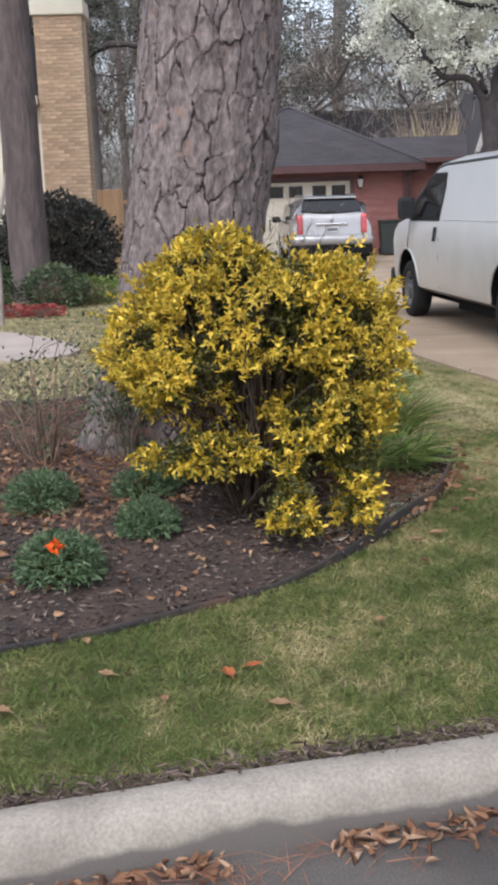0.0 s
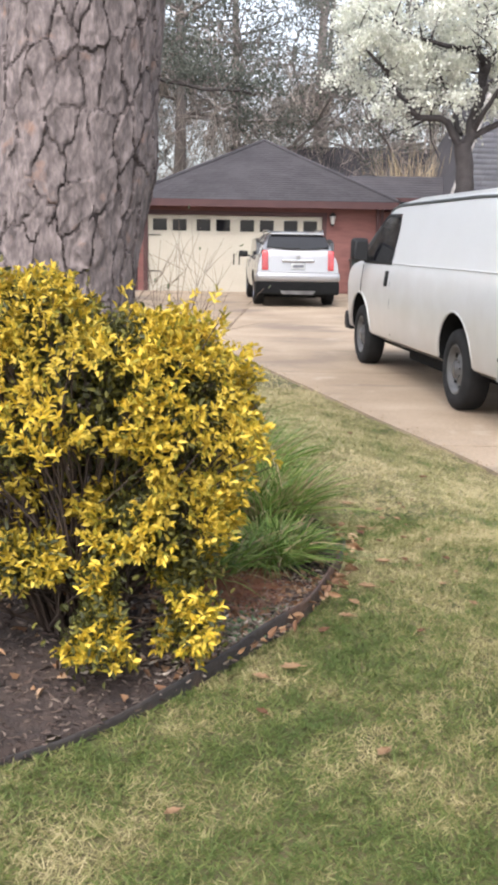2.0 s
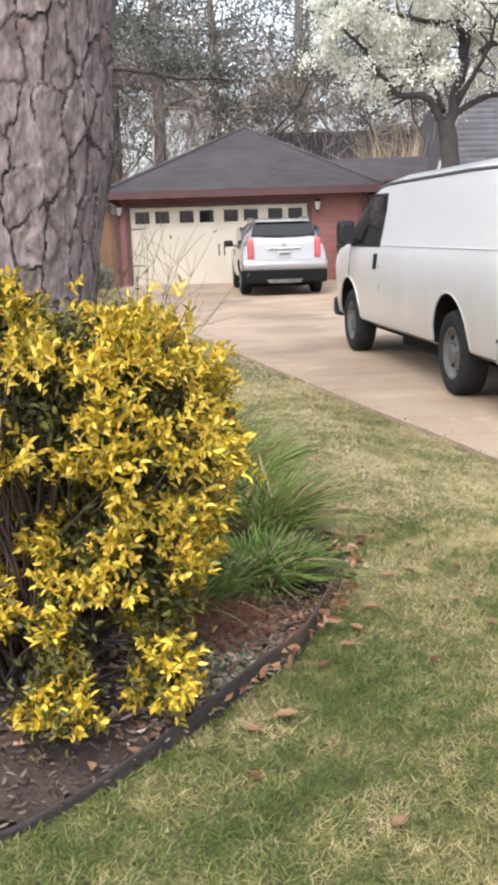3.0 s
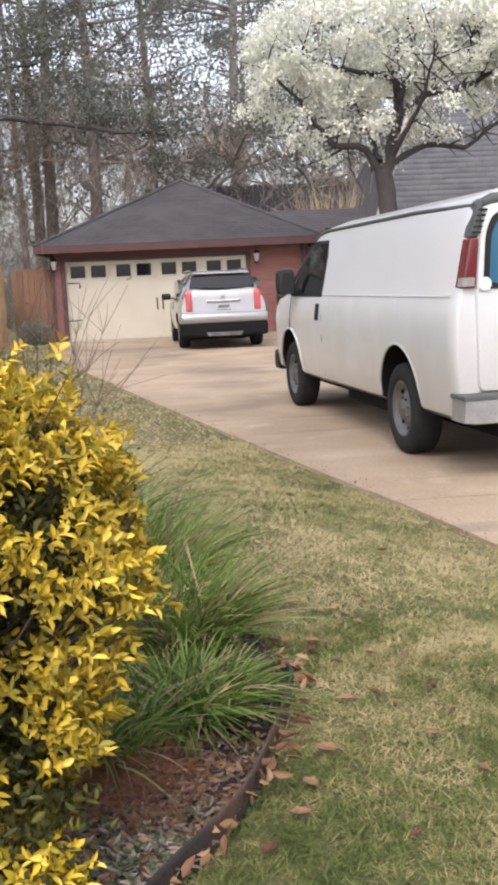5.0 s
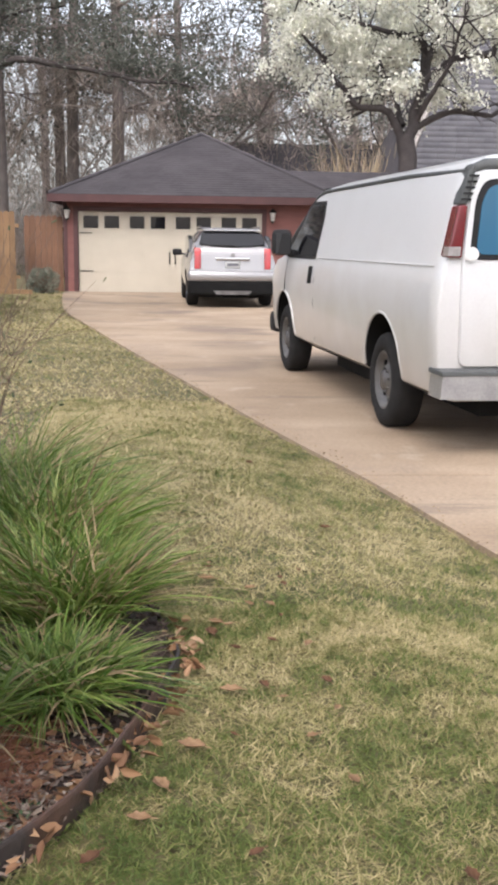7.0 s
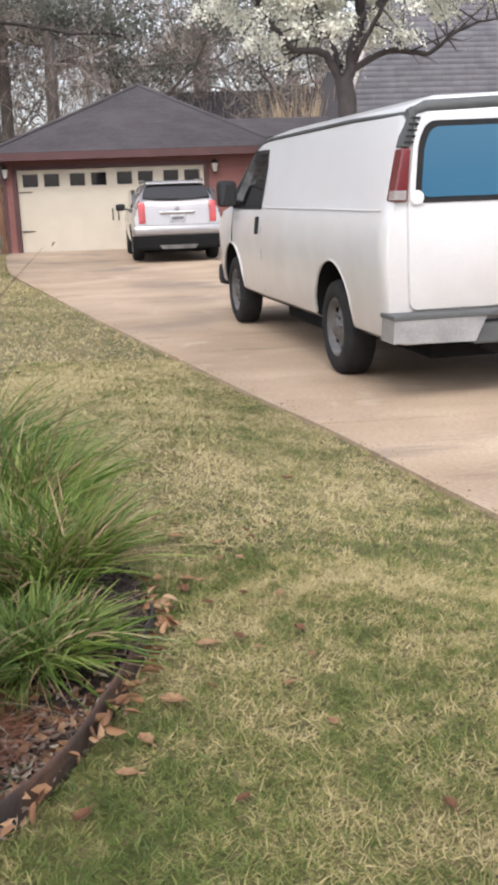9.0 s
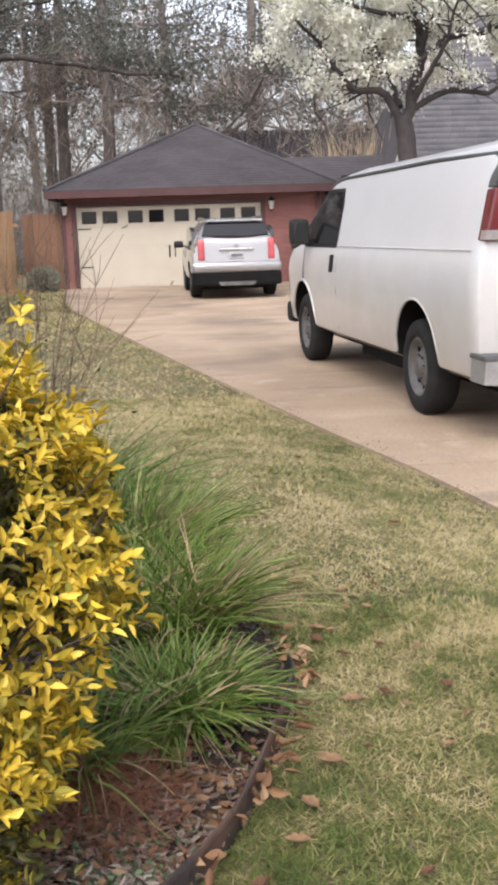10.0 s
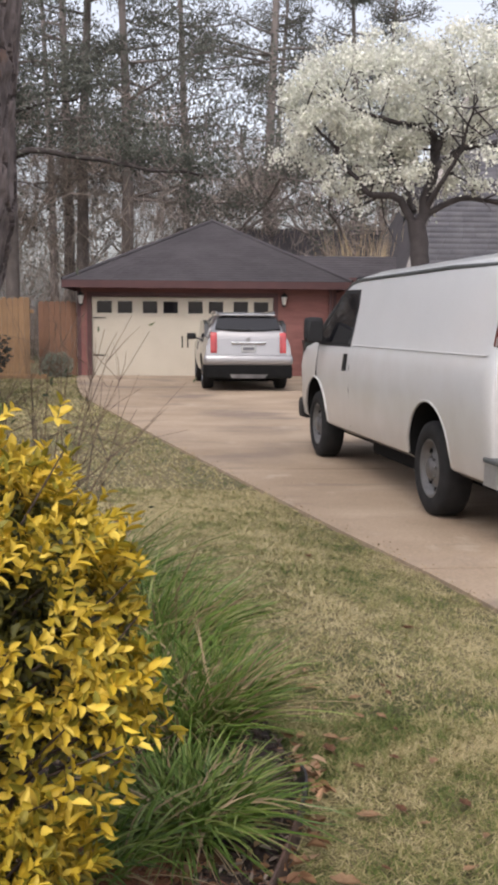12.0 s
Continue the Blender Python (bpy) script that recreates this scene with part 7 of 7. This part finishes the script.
TAN_LEAF = mat("tan_leaf", (0.40, 0.255, 0.15), (0.25, 0.145, 0.08), 30, 0.8)
ORANGE_LEAF = mat("orange_leaf", (0.50, 0.17, 0.06), (0.38, 0.11, 0.045), 30, 0.8)
BROWN_LEAF = mat("brown_leaf", (0.20, 0.10, 0.055), (0.14, 0.07, 0.04), 30, 0.85)
fallen_leaf(0.155, 3.66, 0.075, 20, ORANGE_LEAF, "reddish orange fallen leaf on the grass", 0.55)
fallen_leaf(0.19, 3.72, 0.06, -70, ORANGE_LEAF, "reddish orange fallen leaf on the grass", 0.5)
for x, y, s, r, m_ in ((0.31, 3.52, 0.07, 80, TAN_LEAF), (-0.02, 3.54, 0.045, 10, TAN_LEAF), (-0.17, 3.68, 0.06, 70, TAN_LEAF), (-0.27, 3.86, 0.05, 20, TAN_LEAF), (1.176, 5.24, 0.065, 30, TAN_LEAF), (1.145, 5.13, 0.06, 80, TAN_LEAF), (1.134, 4.267, 0.06, 140, TAN_LEAF),
                       (0.94, 4.714, 0.075, 100, TAN_LEAF), (0.84, 4.63, 0.06, 60, TAN_LEAF), (1.362, 5.726, 0.07, 85, TAN_LEAF), (1.43, 5.74, 0.05, 20, BROWN_LEAF), (1.314, 6.62, 0.07, 75, TAN_LEAF), (1.30, 6.1, 0.07, 15, BROWN_LEAF), (1.33, 6.2, 0.06, 60, TAN_LEAF),
                       (1.26, 5.42, 0.08, 70, TAN_LEAF), (0.83, 4.42, 0.05, 40, BROWN_LEAF), (1.5, 6.35, 0.05, 30, TAN_LEAF), (1.85, 7.5, 0.06, 80, BROWN_LEAF), (1.6, 9.0, 0.07, 30, BROWN_LEAF), (0.62, 4.0, 0.05, 120, TAN_LEAF), (-0.42, 3.5, 0.06, 60, TAN_LEAF), (1.75, 4.9, 0.05, 10, BROWN_LEAF), (1.05, 5.02, 0.06, 140, BROWN_LEAF)):
    fallen_leaf(x, y, s, r, m_, {"tan_leaf": "curled tan fallen leaf on the grass", "brown_leaf": "curled dark brown fallen leaf on the grass"}[m_.name])
rr = random.Random(17)
for k in range(20):         # small scraps scattered on the lawn past the bed
    fallen_leaf(rr.uniform(1.27, 1.62), rr.uniform(5.0, 6.9), rr.uniform(0.028, 0.05), rr.uniform(0, 360), BROWN_LEAF if k % 2 else TAN_LEAF, "small scrap of dry leaf on the grass", rr.uniform(0.4, 0.7))
# tiny green sprouts in the mulch near the edging
n_ = 700
x, y = rng.normal(0.80, 0.10, n_), rng.normal(5.0, 0.12, n_)
ok_ = inside(BED_POLY, x, y)
x, y = x[ok_], y[ok_]
litter("mulch_sprouts", x, y, np.array([bed_z(a, b) for a, b in zip(x, y)]), 0.018, 0.010, BED_GREEN, "tiny green weed sprouts in the mulch", "weeds", rng, 0.016, 0.2, 0.1)
